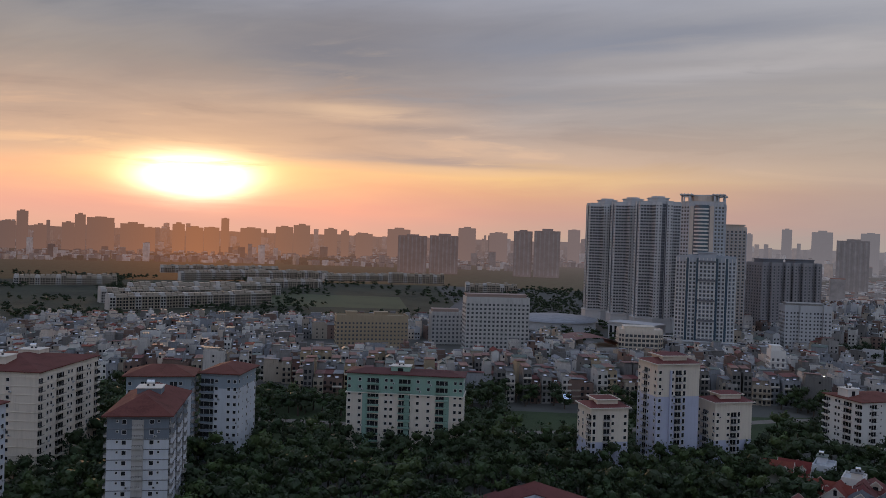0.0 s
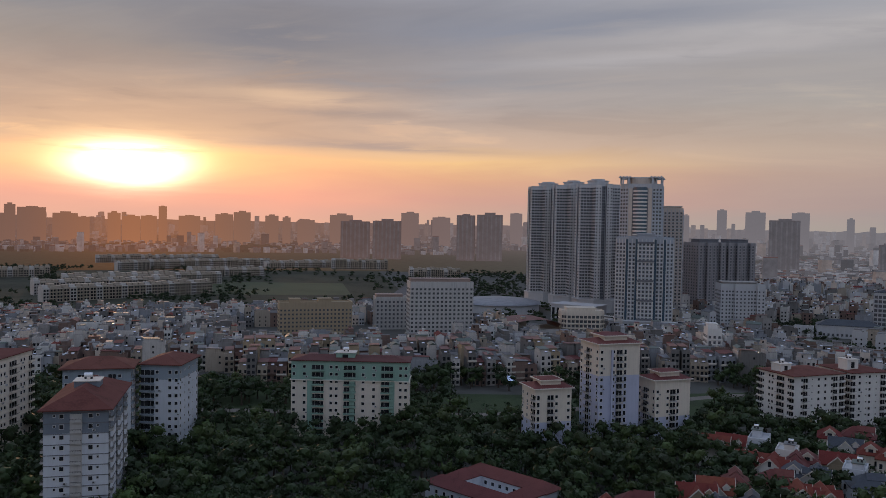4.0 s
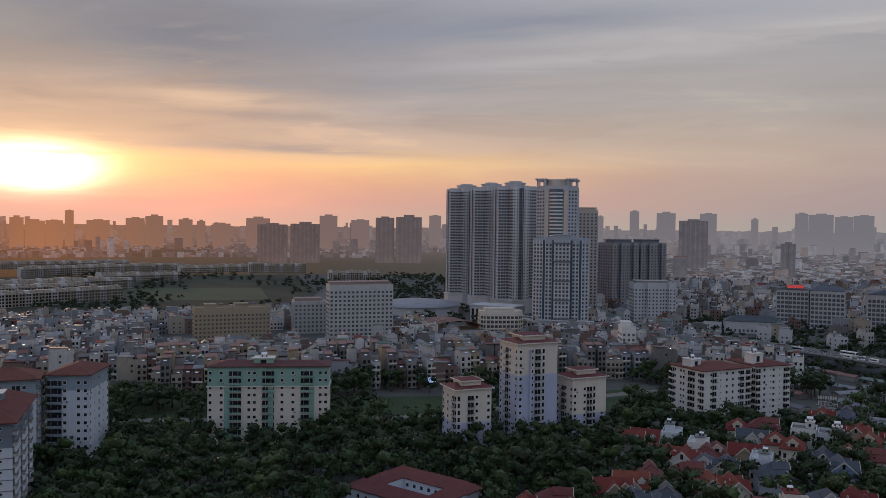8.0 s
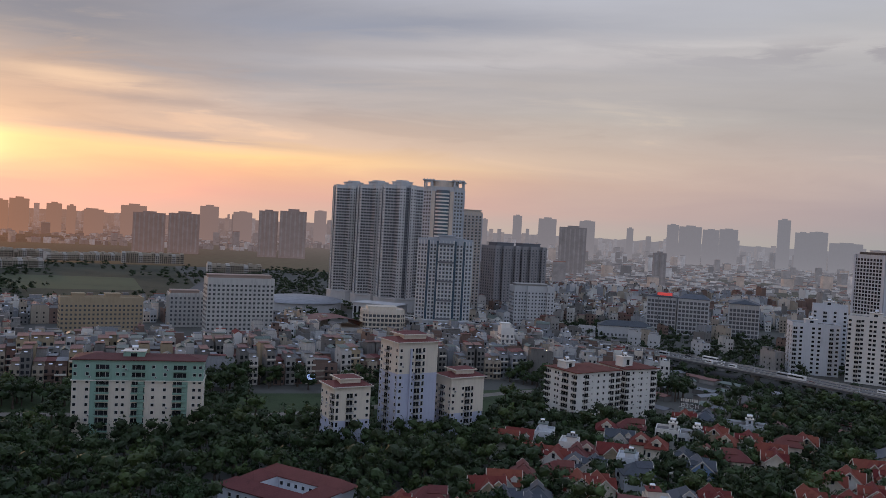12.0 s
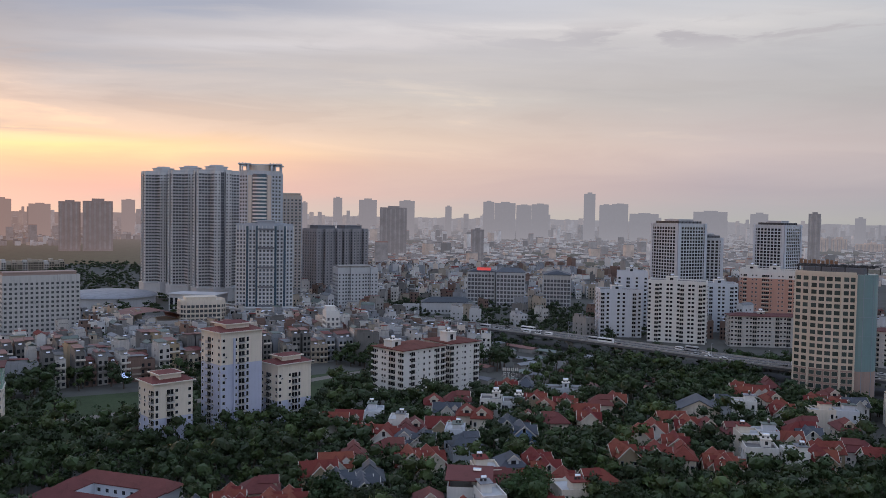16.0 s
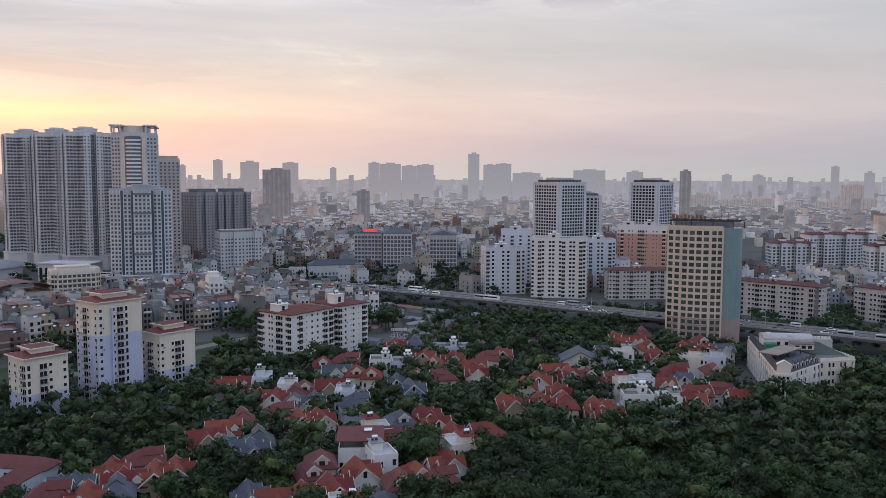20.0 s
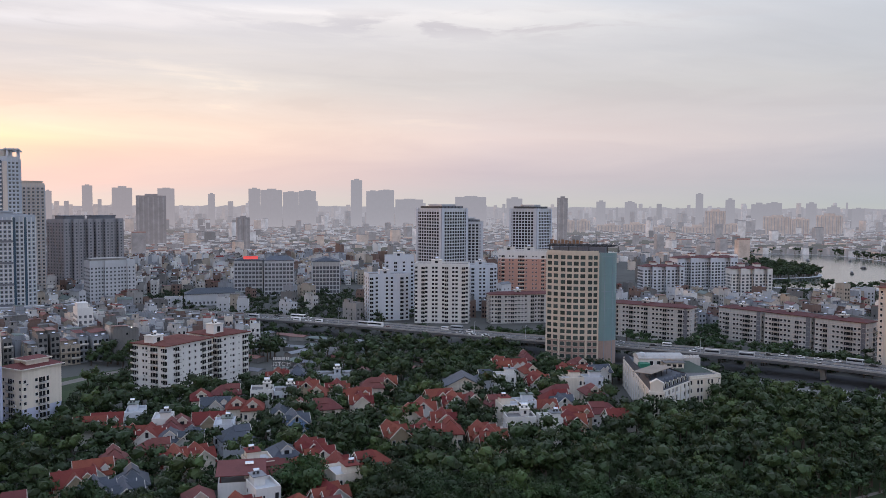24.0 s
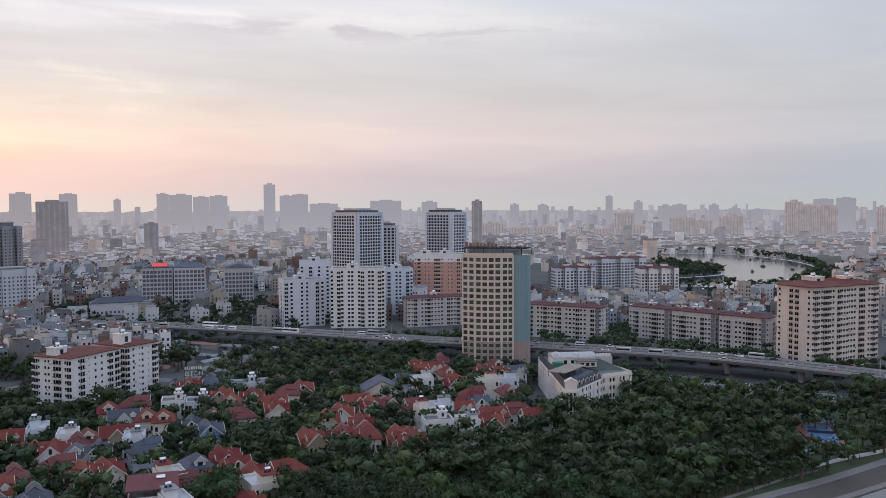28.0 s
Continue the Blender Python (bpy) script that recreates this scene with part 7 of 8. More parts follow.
SLATE_SPOTS = [(176, 301), (237, 329), (185, 269), (139, 268), (144, 264), (156, 254), (98, 233), (109, 234), (103, 226), (157, 226), (125, 214), (87, 193), (112, 168), (53, 229), (61, 217), (281, 204), (296, 257)]
PALE_SPOTS = [(190, 316), (143, 303), (146, 287), (158, 264), (142, 218), (145, 212), (130, 197), (154, 191), (261, 209), (253, 209), (248, 185), (347, 275), (313, 222), (320, 216), (279, 182), (297, 248)]
RED_SPOTS, SLATE_SPOTS, PALE_SPOTS = [[q for q in group_ if all(math.hypot(q[0] - a, q[1] - b) > 7.5 for a, b in BIG_HOUSES)] for group_ in (RED_SPOTS, SLATE_SPOTS, PALE_SPOTS)]
RED_PROTOS = [villa_proto(rng, CREAM, REDROOF, "gable", "cream villa with steep red gables and pale barge boards"), villa_proto(rng, HOUSEWALL[6], REDROOF, "gable", "ochre villa with steep red gables"), villa_proto(rng, WHITE, REDROOF, "gable", "white villa with crossing red gables"),
              villa_proto(rng, CREAM, REDROOF, "hip", "cream villa with a red hipped roof and dormer"), villa_proto(rng, BEIGE, MAROON, "hip", "beige villa with a maroon hipped roof and dormer")]
SLATE_PROTOS = [villa_proto(rng, WHITE, SLATEROOF, "gable", "white villa with steep dark slate gables"), villa_proto(rng, VILLABLUE, SLATEROOF, "gable", "blue villa with dark slate gables"), villa_proto(rng, COOL, SLATEROOF, "hip", "pale villa with a dark slate hipped roof")]
PALE_PROTOS = [villa_proto(rng, WHITE, TIN, "flat", "white flat-roofed villa with roof room and tank"), villa_proto(rng, CREAM, REDROOF, "flat", "cream flat-roofed villa with balconies"), villa_proto(rng, COOL, GREENROOF, "flat", "pale modern villa with a flat roof"), villa_proto(rng, WHITE, MAROON, "hip", "white villa with a maroon roof")]


def settle_villas(spots_, protos, pick):
    used = set()
    for i, (x, y) in enumerate(spots_):
        k = pick(i, x, y) % len(protos)
        base = -38 if x > 205 else (-20 if y < 260 else -30)
        m = pose(x, y, 0, 0, 0, base + rng.choice((0, 0, 0, 90, -90, 180)) + rng.uniform(-6, 6))
        if k not in used:
            used.add(k)
            protos[k].matrix_basis = m
        else:
            copy_thing(protos[k], m)
        take(x - 4.4, y - 4.4, 0, 8.8, 8.8, 0.0)


settle_villas(RED_SPOTS, RED_PROTOS, lambda i, x, y: i * 7 + int(x))
settle_villas(SLATE_SPOTS, SLATE_PROTOS, lambda i, x, y: (0, 2, 0, 2)[i % 4])
PALE_SPOTS.sort()
settle_villas(PALE_SPOTS, PALE_PROTOS, lambda i, x, y: i)
more = []
homes = RED_SPOTS + SLATE_SPOTS + PALE_SPOTS
for _ in range(4000):
    hx, hy = rng.choice(homes)
    x, y = hx + rng.uniform(-11, 11), hy + rng.uniform(-11, 11)
    if len(more) < 14 and is_free(x, y, 2.5) and x > 40 and all(math.hypot(x - a, y - b) > 8.2 for a, b in homes + more):
        more.append((x, y))
for i, (x, y) in enumerate(more):
    protos = (RED_PROTOS + RED_PROTOS + RED_PROTOS + SLATE_PROTOS[::2] + PALE_PROTOS[1:2])
    copy_thing(protos[i * 5 % len(protos)], pose(x, y, 0, 0, 0, -30 + rng.choice((0, 90, 180, -90)) + rng.uniform(-6, 6)))
    take(x - 4.2, y - 4.2, 0, 8.4, 8.4, 0.0)
bx, by = 183.8, 257.2
SLATE_PROTOS[1].matrix_basis = pose(bx, by, 0, 0, 0, -25)
take(bx - 6, by - 6, 0, 12, 12, 0)
# larger house with a grey and maroon roof
bh = root("large_house", 277.0, 256.2, 0, "large house with a broad grey and maroon pitched roof", "house", "", -42)
s = Shape()
s.box(-9, -7, 0, 9, 7, 8)
part("wall", s, BEIGE, bh)
s = Shape()
s.gable((-9, -7, 8.02), (1, 0), 18, 14, 4.6, 0.9, 0.3, 0, 1)
part("roof", s, [SLATEROOF, CREAM], bh)
facade(bh, None, (-9, -7), (9, -7), 0.5, 3.6, 2, "w.w.w.w", {"w": (WIN, "window", 0.9, "")})
facade(bh, None, (-9, 7), (-9, -7), 0.5, 3.6, 2, "w.w.w", {"w": (WIN, "window", 0.9, "")})
take(265.0, 244.2, 0, 24, 24, 0)
# courtyard school with a red roof
sc = root("courtyard_house", 35, 257.5, 0, "low courtyard building with red tiled wings round a pale court", "school", "", -48)
take(12, 236, 0, 42, 42, 0)
for (x0, y0, w, d) in ((-17, -13, 34, 7.5), (-17, 5.5, 34, 7.5), (-17, -5.5, 8, 11), (9, -5.5, 8, 11)):
    s = Shape()
    s.box(x0, y0, 0, x0 + w, y0 + d, 7.2, 0)
    part("wing", s, COOL, sc)
    s = Shape()
    s.hip((x0, y0, 7.55), (1, 0), w, d, 2.4, 0.6 if w > 20 else -0.01, 0.3)
    part("roof", s, MAROON, sc, "dark red tile roof")
facade(sc, None, (9, 5.45), (-9, 5.45), 0.4, 3.4, 2, "wwwwww", {"w": (WIN, "window", 0.9, "")})
facade(sc, None, (-17, -13), (17, -13), 0.4, 3.4, 2, "wwwwwwwwww", {"w": (WIN, "window", 0.9, "")})
s = Shape()
s.box(-9, -5.4, 0.01, 9, 5.4, 0.12)
part("court", s, PALEGREY, sc)

take(303, 66, 14, 50, 17, 0)
take(345, 58, 20, 22, 18, 0)      # open ground round the tennis court

# market garden sheds between the villas and the flyover
rng = random.Random(61)
sheds = 0
for _ in range(900):
    x, y = rng.uniform(215, 395), rng.uniform(300, 560)
    if sheds < 75 and is_free(x, y, 5) and 395 < math.hypot(x, y) < 640 and x > 215 + (y - 340) * 0.25:
        dg, w, d = -70 + rng.choice((0, 90)) + rng.uniform(-8, 8), rng.uniform(7, 16), rng.uniform(5, 8)
        sheds += 1
        sh = root("shed", x, y, 0, "low shed with a faded sheet-metal roof", "shed", "garden sheds", dg)
        s = Shape()
        s.box(-w / 2, -d / 2, 0, w / 2, d / 2, 2.8)
        part("wall", s, rng.choice((DULL[0], CONCRETE, DULL[5])), sh)
        s = Shape()
        s.gable((w / 2, -d / 2, 2.82), (0, 1), d, w, 0.9, 0.5, 0.12, 0, 0)
        part("roof", s, rng.choice((TIN, DARKGREY, GREENROOF, RUSTTIN, FLATROOF, MAROON)), sh)
        take(x - w / 2, y - w / 2, 0, w, w, -1)

# ---- trees ----
def tree_proto(rng, H, R, mat, leaves, size, limbs=6, cores=26):
    """Tapered trunk with limbs, and a crown of leaf clumps with gaps."""
    s = Shape()
    th = H * 0.45
    s.tube(0, 0, 0, th, 0.32 + H * 0.012, 0.2, 7)
    for i in range(limbs):
        a, z0 = i * 1.05 + rng.uniform(-0.3, 0.3), th * rng.uniform(0.6, 0.98)
        ex, ey, ez = R * 0.6 * math.cos(a), R * 0.6 * math.sin(a), H * rng.uniform(0.62, 0.8)
        k = 5
        ring0 = [(0.14 * math.cos(2 * math.pi * j / k), 0.14 * math.sin(2 * math.pi * j / k), z0) for j in range(k)]
        ring1 = [(ex + 0.04 * math.cos(2 * math.pi * j / k), ey + 0.04 * math.sin(2 * math.pi * j / k), ez) for j in range(k)]
        s.add(ring0 + ring1, [(j, (j + 1) % k, k + (j + 1) % k, k + j) for j in range(k)])
    trunk = s.mesh("trunk", [BARK])
    r = np.random.RandomState(rng.randrange(10000))
    clumps = []
    while len(clumps) < cores:
        p = r.uniform(-1, 1, 3)
        q = np.linalg.norm(p)
        if 0.35 < q < 1.0 and p[2] > -0.85:
            clumps.append((p[0] * R * 0.84, p[1] * R * 0.84, H * 0.62 + p[2] * H * 0.30, r.uniform(0.26, 0.46) * R * (1.0 if cores > 12 else 1.25)))
    C0 = np.array(clumps)
    # uneven inner masses, one to a clump
    V, F = [], []
    for c in C0:
        k = len(V)
        wob = r.uniform(0.45, 0.88, len(ICO_V))
        V += [(c[0] + v[0] * c[3] * o, c[1] + v[1] * c[3] * o, c[2] + v[2] * c[3] * 0.78 * o) for v, o in zip(ICO_V, wob)]
        F += [tuple(k + i for i in f) for f in ICO_F]
    n_core = len(F)
    per = max(1, leaves // len(C0))
    C = np.repeat(C0, per, 0)
    n = len(C)
    d = r.normal(size=(n, 3))
    d /= np.linalg.norm(d, axis=1)[:, None]
    d[:, 2] = np.abs(d[:, 2]) * 1.1 - 0.3
    P = C[:, :3] + d * C[:, 3:4] * r.uniform(0.62, 1.28, (n, 1)) * [1.0, 1.0, 0.8]
    nrm = d + r.normal(size=(n, 3)) * 0.8
    nrm /= np.linalg.norm(nrm, axis=1)[:, None]
    t = np.cross(nrm, r.normal(size=(n, 3)))
    t /= np.linalg.norm(t, axis=1)[:, None]
    b = np.cross(nrm, t)
    sz = size * r.uniform(0.6, 1.35, (n, 1))
    tri = np.stack([P - t * sz * 1.1, P + t * sz * 0.9 - b * sz * 0.75, P + t * sz * 0.9 + b * sz * 0.75], 1).reshape(-1, 3)
    k = len(V)
    me = bpy.data.meshes.new("crown")
    me.from_pydata(V + tri.tolist(), [], F + (np.arange(3 * n).reshape(-1, 3) + k).tolist())
    me.polygons.foreach_set("use_smooth", [True] * n_core + [False] * n)
    me.materials.append(mat)
    me.update()
    return trunk, me


G5 = (1 + 5 ** 0.5) / 2
ICO_V = [tuple(c / (1 + G5 * G5) ** 0.5 for c in v) for v in ((-1, G5, 0), (1, G5, 0), (-1, -G5, 0), (1, -G5, 0), (0, -1, G5), (0, 1, G5), (0, -1, -G5), (0, 1, -G5), (G5, 0, -1), (G5, 0, 1), (-G5, 0, -1), (-G5, 0, 1))]
ICO_F = [(0, 11, 5), (0, 5, 1), (0, 1, 7), (0, 7, 10), (0, 10, 11), (1, 5, 9), (5, 11, 4), (11, 10, 2), (10, 7, 6), (7, 1, 8), (3, 9, 4), (3, 4, 2), (3, 2, 6), (3, 6, 8), (3, 8, 9), (4, 9, 5), (2, 4, 11), (6, 2, 10), (8, 6, 7), (9, 8, 1)]
rng = random.Random(33)
TREES = []
for i in range(8):
    H, R = rng.uniform(8.5, 13), rng.uniform(4.8, 6.8)
    TREES.append((*tree_proto(rng, H, R, LEAVES[(0, 1, 0, 1, 2, 0, 1, 0)[i]], 2200, 0.32, 6, 16), H, R))


def plant(k, x, y, sc, turn, label):
    ob = root("tree", x, y, 0, label, "tree", "broadleaf trees", turn)
    ob.scale = (sc, sc, sc)
    part("trunk", TREES[k][0], None, ob)
    part("crown", TREES[k][1], None, ob)


def scatter(n, x0, y0, x1, y1, gap, rng, seen, keep=lambda x, y: True):
    out = []
    for _ in range(n):
        x, y = rng.uniform(x0, x1), rng.uniform(y0, y1)
        if keep(x, y) and is_free(x, y, 1.0):
            cell = (int(x // gap), int(y // gap))
            if any(math.hypot(x - a, y - b) < gap for i in (-1, 0, 1) for j in (-1, 0, 1) for a, b in seen.get((cell[0] + i, cell[1] + j), ())):
                continue
            seen.setdefault(cell, []).append((x, y))
            out.append((x, y))
    return out


VILLAS = {}
for a, b in homes + more:
    VILLAS.setdefault((int(a // 12), int(b // 12)), []).append((a, b))


def by_villa(x, y, r):
    i, j = int(x // 12), int(y // 12)
    return any(math.hypot(x - a, y - b) < r for p in (-1, 0, 1) for q in (-1, 0, 1) for a, b in VILLAS.get((i + p, j + q), ()))


def by_car_park(x, y):
    return any(math.hypot(x - a, y - b) < 72 for a, b in FLY[36:60])


def seen_from(x, y):
    a = math.degrees(math.atan2(x, y))
    return -32 < a < 86


grid = {}
spots_near = scatter(14000, -170, 0, 470, 470, 5.6, rng, grid, lambda x, y: seen_from(x, y) and 165 < math.hypot(x, y) < 500 and not by_villa(x, y, 8.3) and not (by_car_park(x, y) and noise.noise((x * 0.05, y * 0.05, 3)) < 0.0) and not (x < 260 and 345 < y and -130 < x and noise.noise((x * 0.03, y * 0.03, 0)) < 0.12) and not (x > 225 and y > 345 and noise.noise((x * 0.02, y * 0.02, 5)) < -0.3))
spots_near.sort(key=lambda p: math.hypot(*p))
TONES = ("dark green broadleaf tree with a dense crown", "mid-green broadleaf tree with loose crown", "dark green broadleaf tree with a dense crown", "mid-green broadleaf tree with loose crown", "fresh green broadleaf tree with light crown", "dark green broadleaf tree with a dense crown", "mid-green broadleaf tree with loose crown", "fresh green broadleaf tree with light crown")
for x, y in spots_near[:300]:
    k = rng.randrange(8)
    plant(k, x, y, rng.uniform(0.75, 1.45), rng.uniform(0, 360), TONES[k])


def wood(name, spots_, label, lo, hi, leaves, size, cores=7, limbs=1, squat=1.0):
    """A stand of trees joined into one mesh: stems and leaf clumps."""
    protos = [tree_proto(rng, 10, 5.2, LEAVES[i % 2], leaves, size, limbs, cores) for i in range(4)]
    V, F, T, k = [], [], [], 0
    for x, y in spots_:
        tr, cr = protos[rng.randrange(4)]
        sc, a = rng.uniform(lo, hi), rng.uniform(0, 6.28)
        ca, sa = math.cos(a), math.sin(a)
        for me, slot in ((tr, 3), (cr, rng.choice((0, 0, 0, 1, 1, 1, 2) if name == "trees" else (0, 0, 0, 1)))):
            co = np.empty(len(me.vertices) * 3)
            me.vertices.foreach_get("co", co)
            co = co.reshape(-1, 3) * sc
            co[:, 2] = np.maximum(co[:, 2] - (1.0 - squat) * 6.0, 0.0) if squat < 1.0 else co[:, 2]
            V.append(np.stack([co[:, 0] * ca - co[:, 1] * sa + x, co[:, 0] * sa + co[:, 1] * ca + y, co[:, 2]], 1))
            for f in me.polygons:
                F.append([k + i for i in f.vertices])
                T.append(slot)
            k += len(me.vertices)
    me = bpy.data.meshes.new(name)
    me.from_pydata(np.concatenate(V).tolist(), [], F)
    for m in (*LEAVES, BARK):
        me.materials.append(m)
    me.polygons.foreach_set("material_index", T)
    me.polygons.foreach_set("use_smooth", [len(f) == 3 and i % 97 < 0 for i, f in enumerate(F)])
    me.update()
    tagged(new(name, me), label, "trees", "", "stuff")


wood("trees", spots_near[300:], "dark green trees filling yards and streets", 0.65, 1.5, 150, 0.5, 6)
grid = {}
under = scatter(9000, 20, 60, 430, 330, 4.4, rng, grid, lambda x, y: seen_from(x, y) and 170 < math.hypot(x, y) < 400 and not by_car_park(x, y) and not by_villa(x, y, 6.4))
under += scatter(5000, -170, 150, 230, 420, 5.0, rng, grid, lambda x, y: seen_from(x, y) and 170 < math.hypot(x, y) < 400)
under += scatter(2500, 200, 300, 400, 520, 5.0, rng, grid, lambda x, y: seen_from(x, y) and 360 < math.hypot(x, y) < 600 and noise.noise((x * 0.02, y * 0.02, 5)) > -0.2)
under += [(x + rng.uniform(-2, 2), y + rng.uniform(-2, 2)) for off in (5.5, 8.5, 11.5, 15, 19) for x, y, _ in along(shifted(PROM, off), 3.2) if 170 < x < 298]
wood("undergrowth", under, "dark shrubs and small trees below the crowns", 0.35, 0.75, 26, 0.8, 2, 0)
grid = {}
belt = scatter(2600, 60, 470, 700, 900, 9.0, rng, grid, lambda x, y: seen_from(x, y) and 470 < math.hypot(x, y) < 980 and noise.noise((x * 0.010, y * 0.010, 2.0)) > 0.12)
belt += scatter(900, 250, 480, 640, 780, 8.0, rng, grid, lambda x, y: 630 < math.hypot(x, y) < 850 and 26 < math.degrees(math.atan2(x, y)) < 43)
belt += scatter(3200, -900, 760, 150, 1480, 9.0, rng, grid, lambda x, y: noise.noise((x * 0.006, y * 0.014, 8.0)) > 0.08)
belt += scatter(900, 590, 150, 880, 420, 8.0, rng, grid, lambda x, y: noise.noise((x * 0.012, y * 0.02, 3.0)) > -0.05)
belt += scatter(700, -380, 620, 120, 1100, 12.0, rng, grid, lambda x, y: noise.noise((x * 0.008, y * 0.008, 4.0)) > 0.2)
belt += scatter(900, 480, -40, 900, 480, 9.0, rng, grid, lambda x, y: seen_from(x, y) and noise.noise((x * 0.012, y * 0.012, 6.0)) > 0.15)
belt += [(x + rng.uniform(-4, 4), y + rng.uniform(-4, 4)) for x, y, _ in along(SIDE, 9)]
belt += scatter(700, 20, 960, 240, 1480, 10.0, rng, grid, lambda x, y: noise.noise((x * 0.012, y * 0.008, 1.0)) > -0.15)
for off in (-24, -19, 19, 24):
    belt += [(x + rng.uniform(-2, 2), y + rng.uniform(-2, 2)) for x, y, _ in along(shifted(FLY[8:], off), 11) if rng.random() < 0.7 and is_free(x, y, 0)]
tall = []
for off in (21, 25, 29):
    tall += [(x + rng.uniform(-2, 2), y + rng.uniform(-2, 2)) for x, y, _ in along(shifted(FLY[28:64], off), 7) if rng.random() < 0.42 and is_free(x, y, 0.5)]
wood("hedge", [(x + rng.uniform(-1.5, 1.5), y + rng.uniform(-1.5, 1.5)) for x, y, _ in along(shifted(GARDENWALL, 3.2), 3.4) if x > 318], "low clipped trees behind the garden wall", 0.28, 0.42, 60, 0.6, 4, 0)
wood("road_trees", tall, "dark trees along the far side of the flyover", 0.7, 1.15, 170, 0.5, 8)
wood("far_trees", belt, "patches of dark trees between the houses", 0.7, 1.15, 70, 0.8, 5, 0, 0.55)
shore = []
for (x, y, _) in along(LAKE + LAKE[:1], 9):
    for j in range(2):
        r = 1 - rng.uniform(0.004, 0.035) if math.hypot(x, y) < 1010 else 1 + rng.uniform(-0.01, 0.02)
        q = (x * r + rng.uniform(-7, 7), y * r + rng.uniform(-7, 7))
        if not in_lake(*q):
            shore.append(q)
for _ in range(500):
    q = (rng.uniform(960, 1290), rng.uniform(400, 560))
    if not in_lake(*q) and q[1] < 400 + (q[0] - 960) * 0.55:
        shore.append(q)
    q = (rng.uniform(960, 1500), rng.uniform(150, 290))
    if not in_lake(*q) and rng.random() < 0.6:
        shore.append(q)
wood("shore_trees", shore, "dark green trees round the lake", 0.9, 1.45, 40, 0.9, 4, 0)

grid, pick = {}, random.Random(41)
yard = scatter(1500, 318, 186, 432, 350, 5.2, pick, grid, lambda x, y: not by_villa(x, y, 8.5) and noise.noise((x * 0.03, y * 0.03, 2.5)) > -0.35)
yard += scatter(200, 364, 158, 392, 196, 5.0, pick, grid)
wood("yard_trees", yard, "dark trees round the tower and the mansion", 0.65, 1.1, 170, 0.5, 7)
yard = scatter(1400, 448, 120, 500, 262, 6.0, pick, grid, lambda x, y: noise.noise((x * 0.045, y * 0.03, 7.5)) > 0.02)
yard += scatter(300, 505, 250, 600, 275, 6.0, pick, grid)
yard += scatter(500, 425, 262, 490, 345, 6.0, pick, grid, lambda x, y: noise.noise((x * 0.04, y * 0.04, 1.5)) > 0.12)
wood("court_trees", yard, "dark trees before the slab blocks", 0.6, 1.05, 130, 0.55, 7)

# ---- traffic and small things ----
def car_proto(paint, kind_, label):
    """A vehicle along +x: body, cabin glass, four wheels."""
    L, w, h = {"car": (4.4, 1.8, 1.45), "van": (5.2, 2.0, 2.2), "bus": (11.0, 2.5, 3.1), "truck": (8.0, 2.4, 3.0)}[kind_]
    ob = root("car" if kind_ == "car" else kind_, 0, 0, 0, label, kind_, "traffic")
    s = Shape()
    if kind_ == "car":
        s.prism([(-L / 2, -w / 2), (L / 2 - 0.2, -w / 2), (L / 2, -w / 2 + 0.3), (L / 2, w / 2 - 0.3), (L / 2 - 0.2, w / 2), (-L / 2, w / 2)], 0.28, 0.85, 0, 0, True)
        s.add([(-1.7, -0.8, 0.851), (1.0, -0.8, 0.851), (1.0, 0.8, 0.851), (-1.7, 0.8, 0.851), (-1.2, -0.66, h), (0.3, -0.66, h), (0.3, 0.66, h), (-1.2, 0.66, h)], [(4, 5, 6, 7)], 0)
        part("body", s, paint, ob)
        s = Shape()
        s.add([(-1.7, -0.8, 0.852), (1.0, -0.8, 0.852), (1.0, 0.8, 0.852), (-1.7, 0.8, 0.852), (-1.2, -0.66, h - 0.01), (0.3, -0.66, h - 0.01), (0.3, 0.66, h - 0.01), (-1.2, 0.66, h - 0.01)], [(0, 1, 5, 4), (1, 2, 6, 5), (2, 3, 7, 6), (3, 0, 4, 7)])
        part("glass", s, GLASS, ob)
    else:
        s.box(-L / 2, -w / 2, 0.35, L / 2, w / 2, h, 0)
        part("body", s, paint, ob)
        s = Shape()
        s.box(-L / 2 + 0.4, -w / 2 - 0.02, h * 0.52, L / 2 - 0.3, -w / 2 - 0.002, h * 0.82)
        s.box(-L / 2 + 0.4, w / 2 + 0.002, h * 0.52, L / 2 - 0.3, w / 2 + 0.02, h * 0.82)
        s.box(L / 2 + 0.002, -w / 2 + 0.15, h * 0.45, L / 2 + 0.02, w / 2 - 0.15, h * 0.85)
        part("glass", s, GLASS, ob)
    for q in (-0.3, 0.3):
        for sg in (-1, 1):
            s = Shape()
            s.lying(L * q, sg * (w / 2 - 0.12), 0.34, 0.22, 0.34, (0, 1), 10)
            part("wheel", s, RUBBER, ob)
    return ob


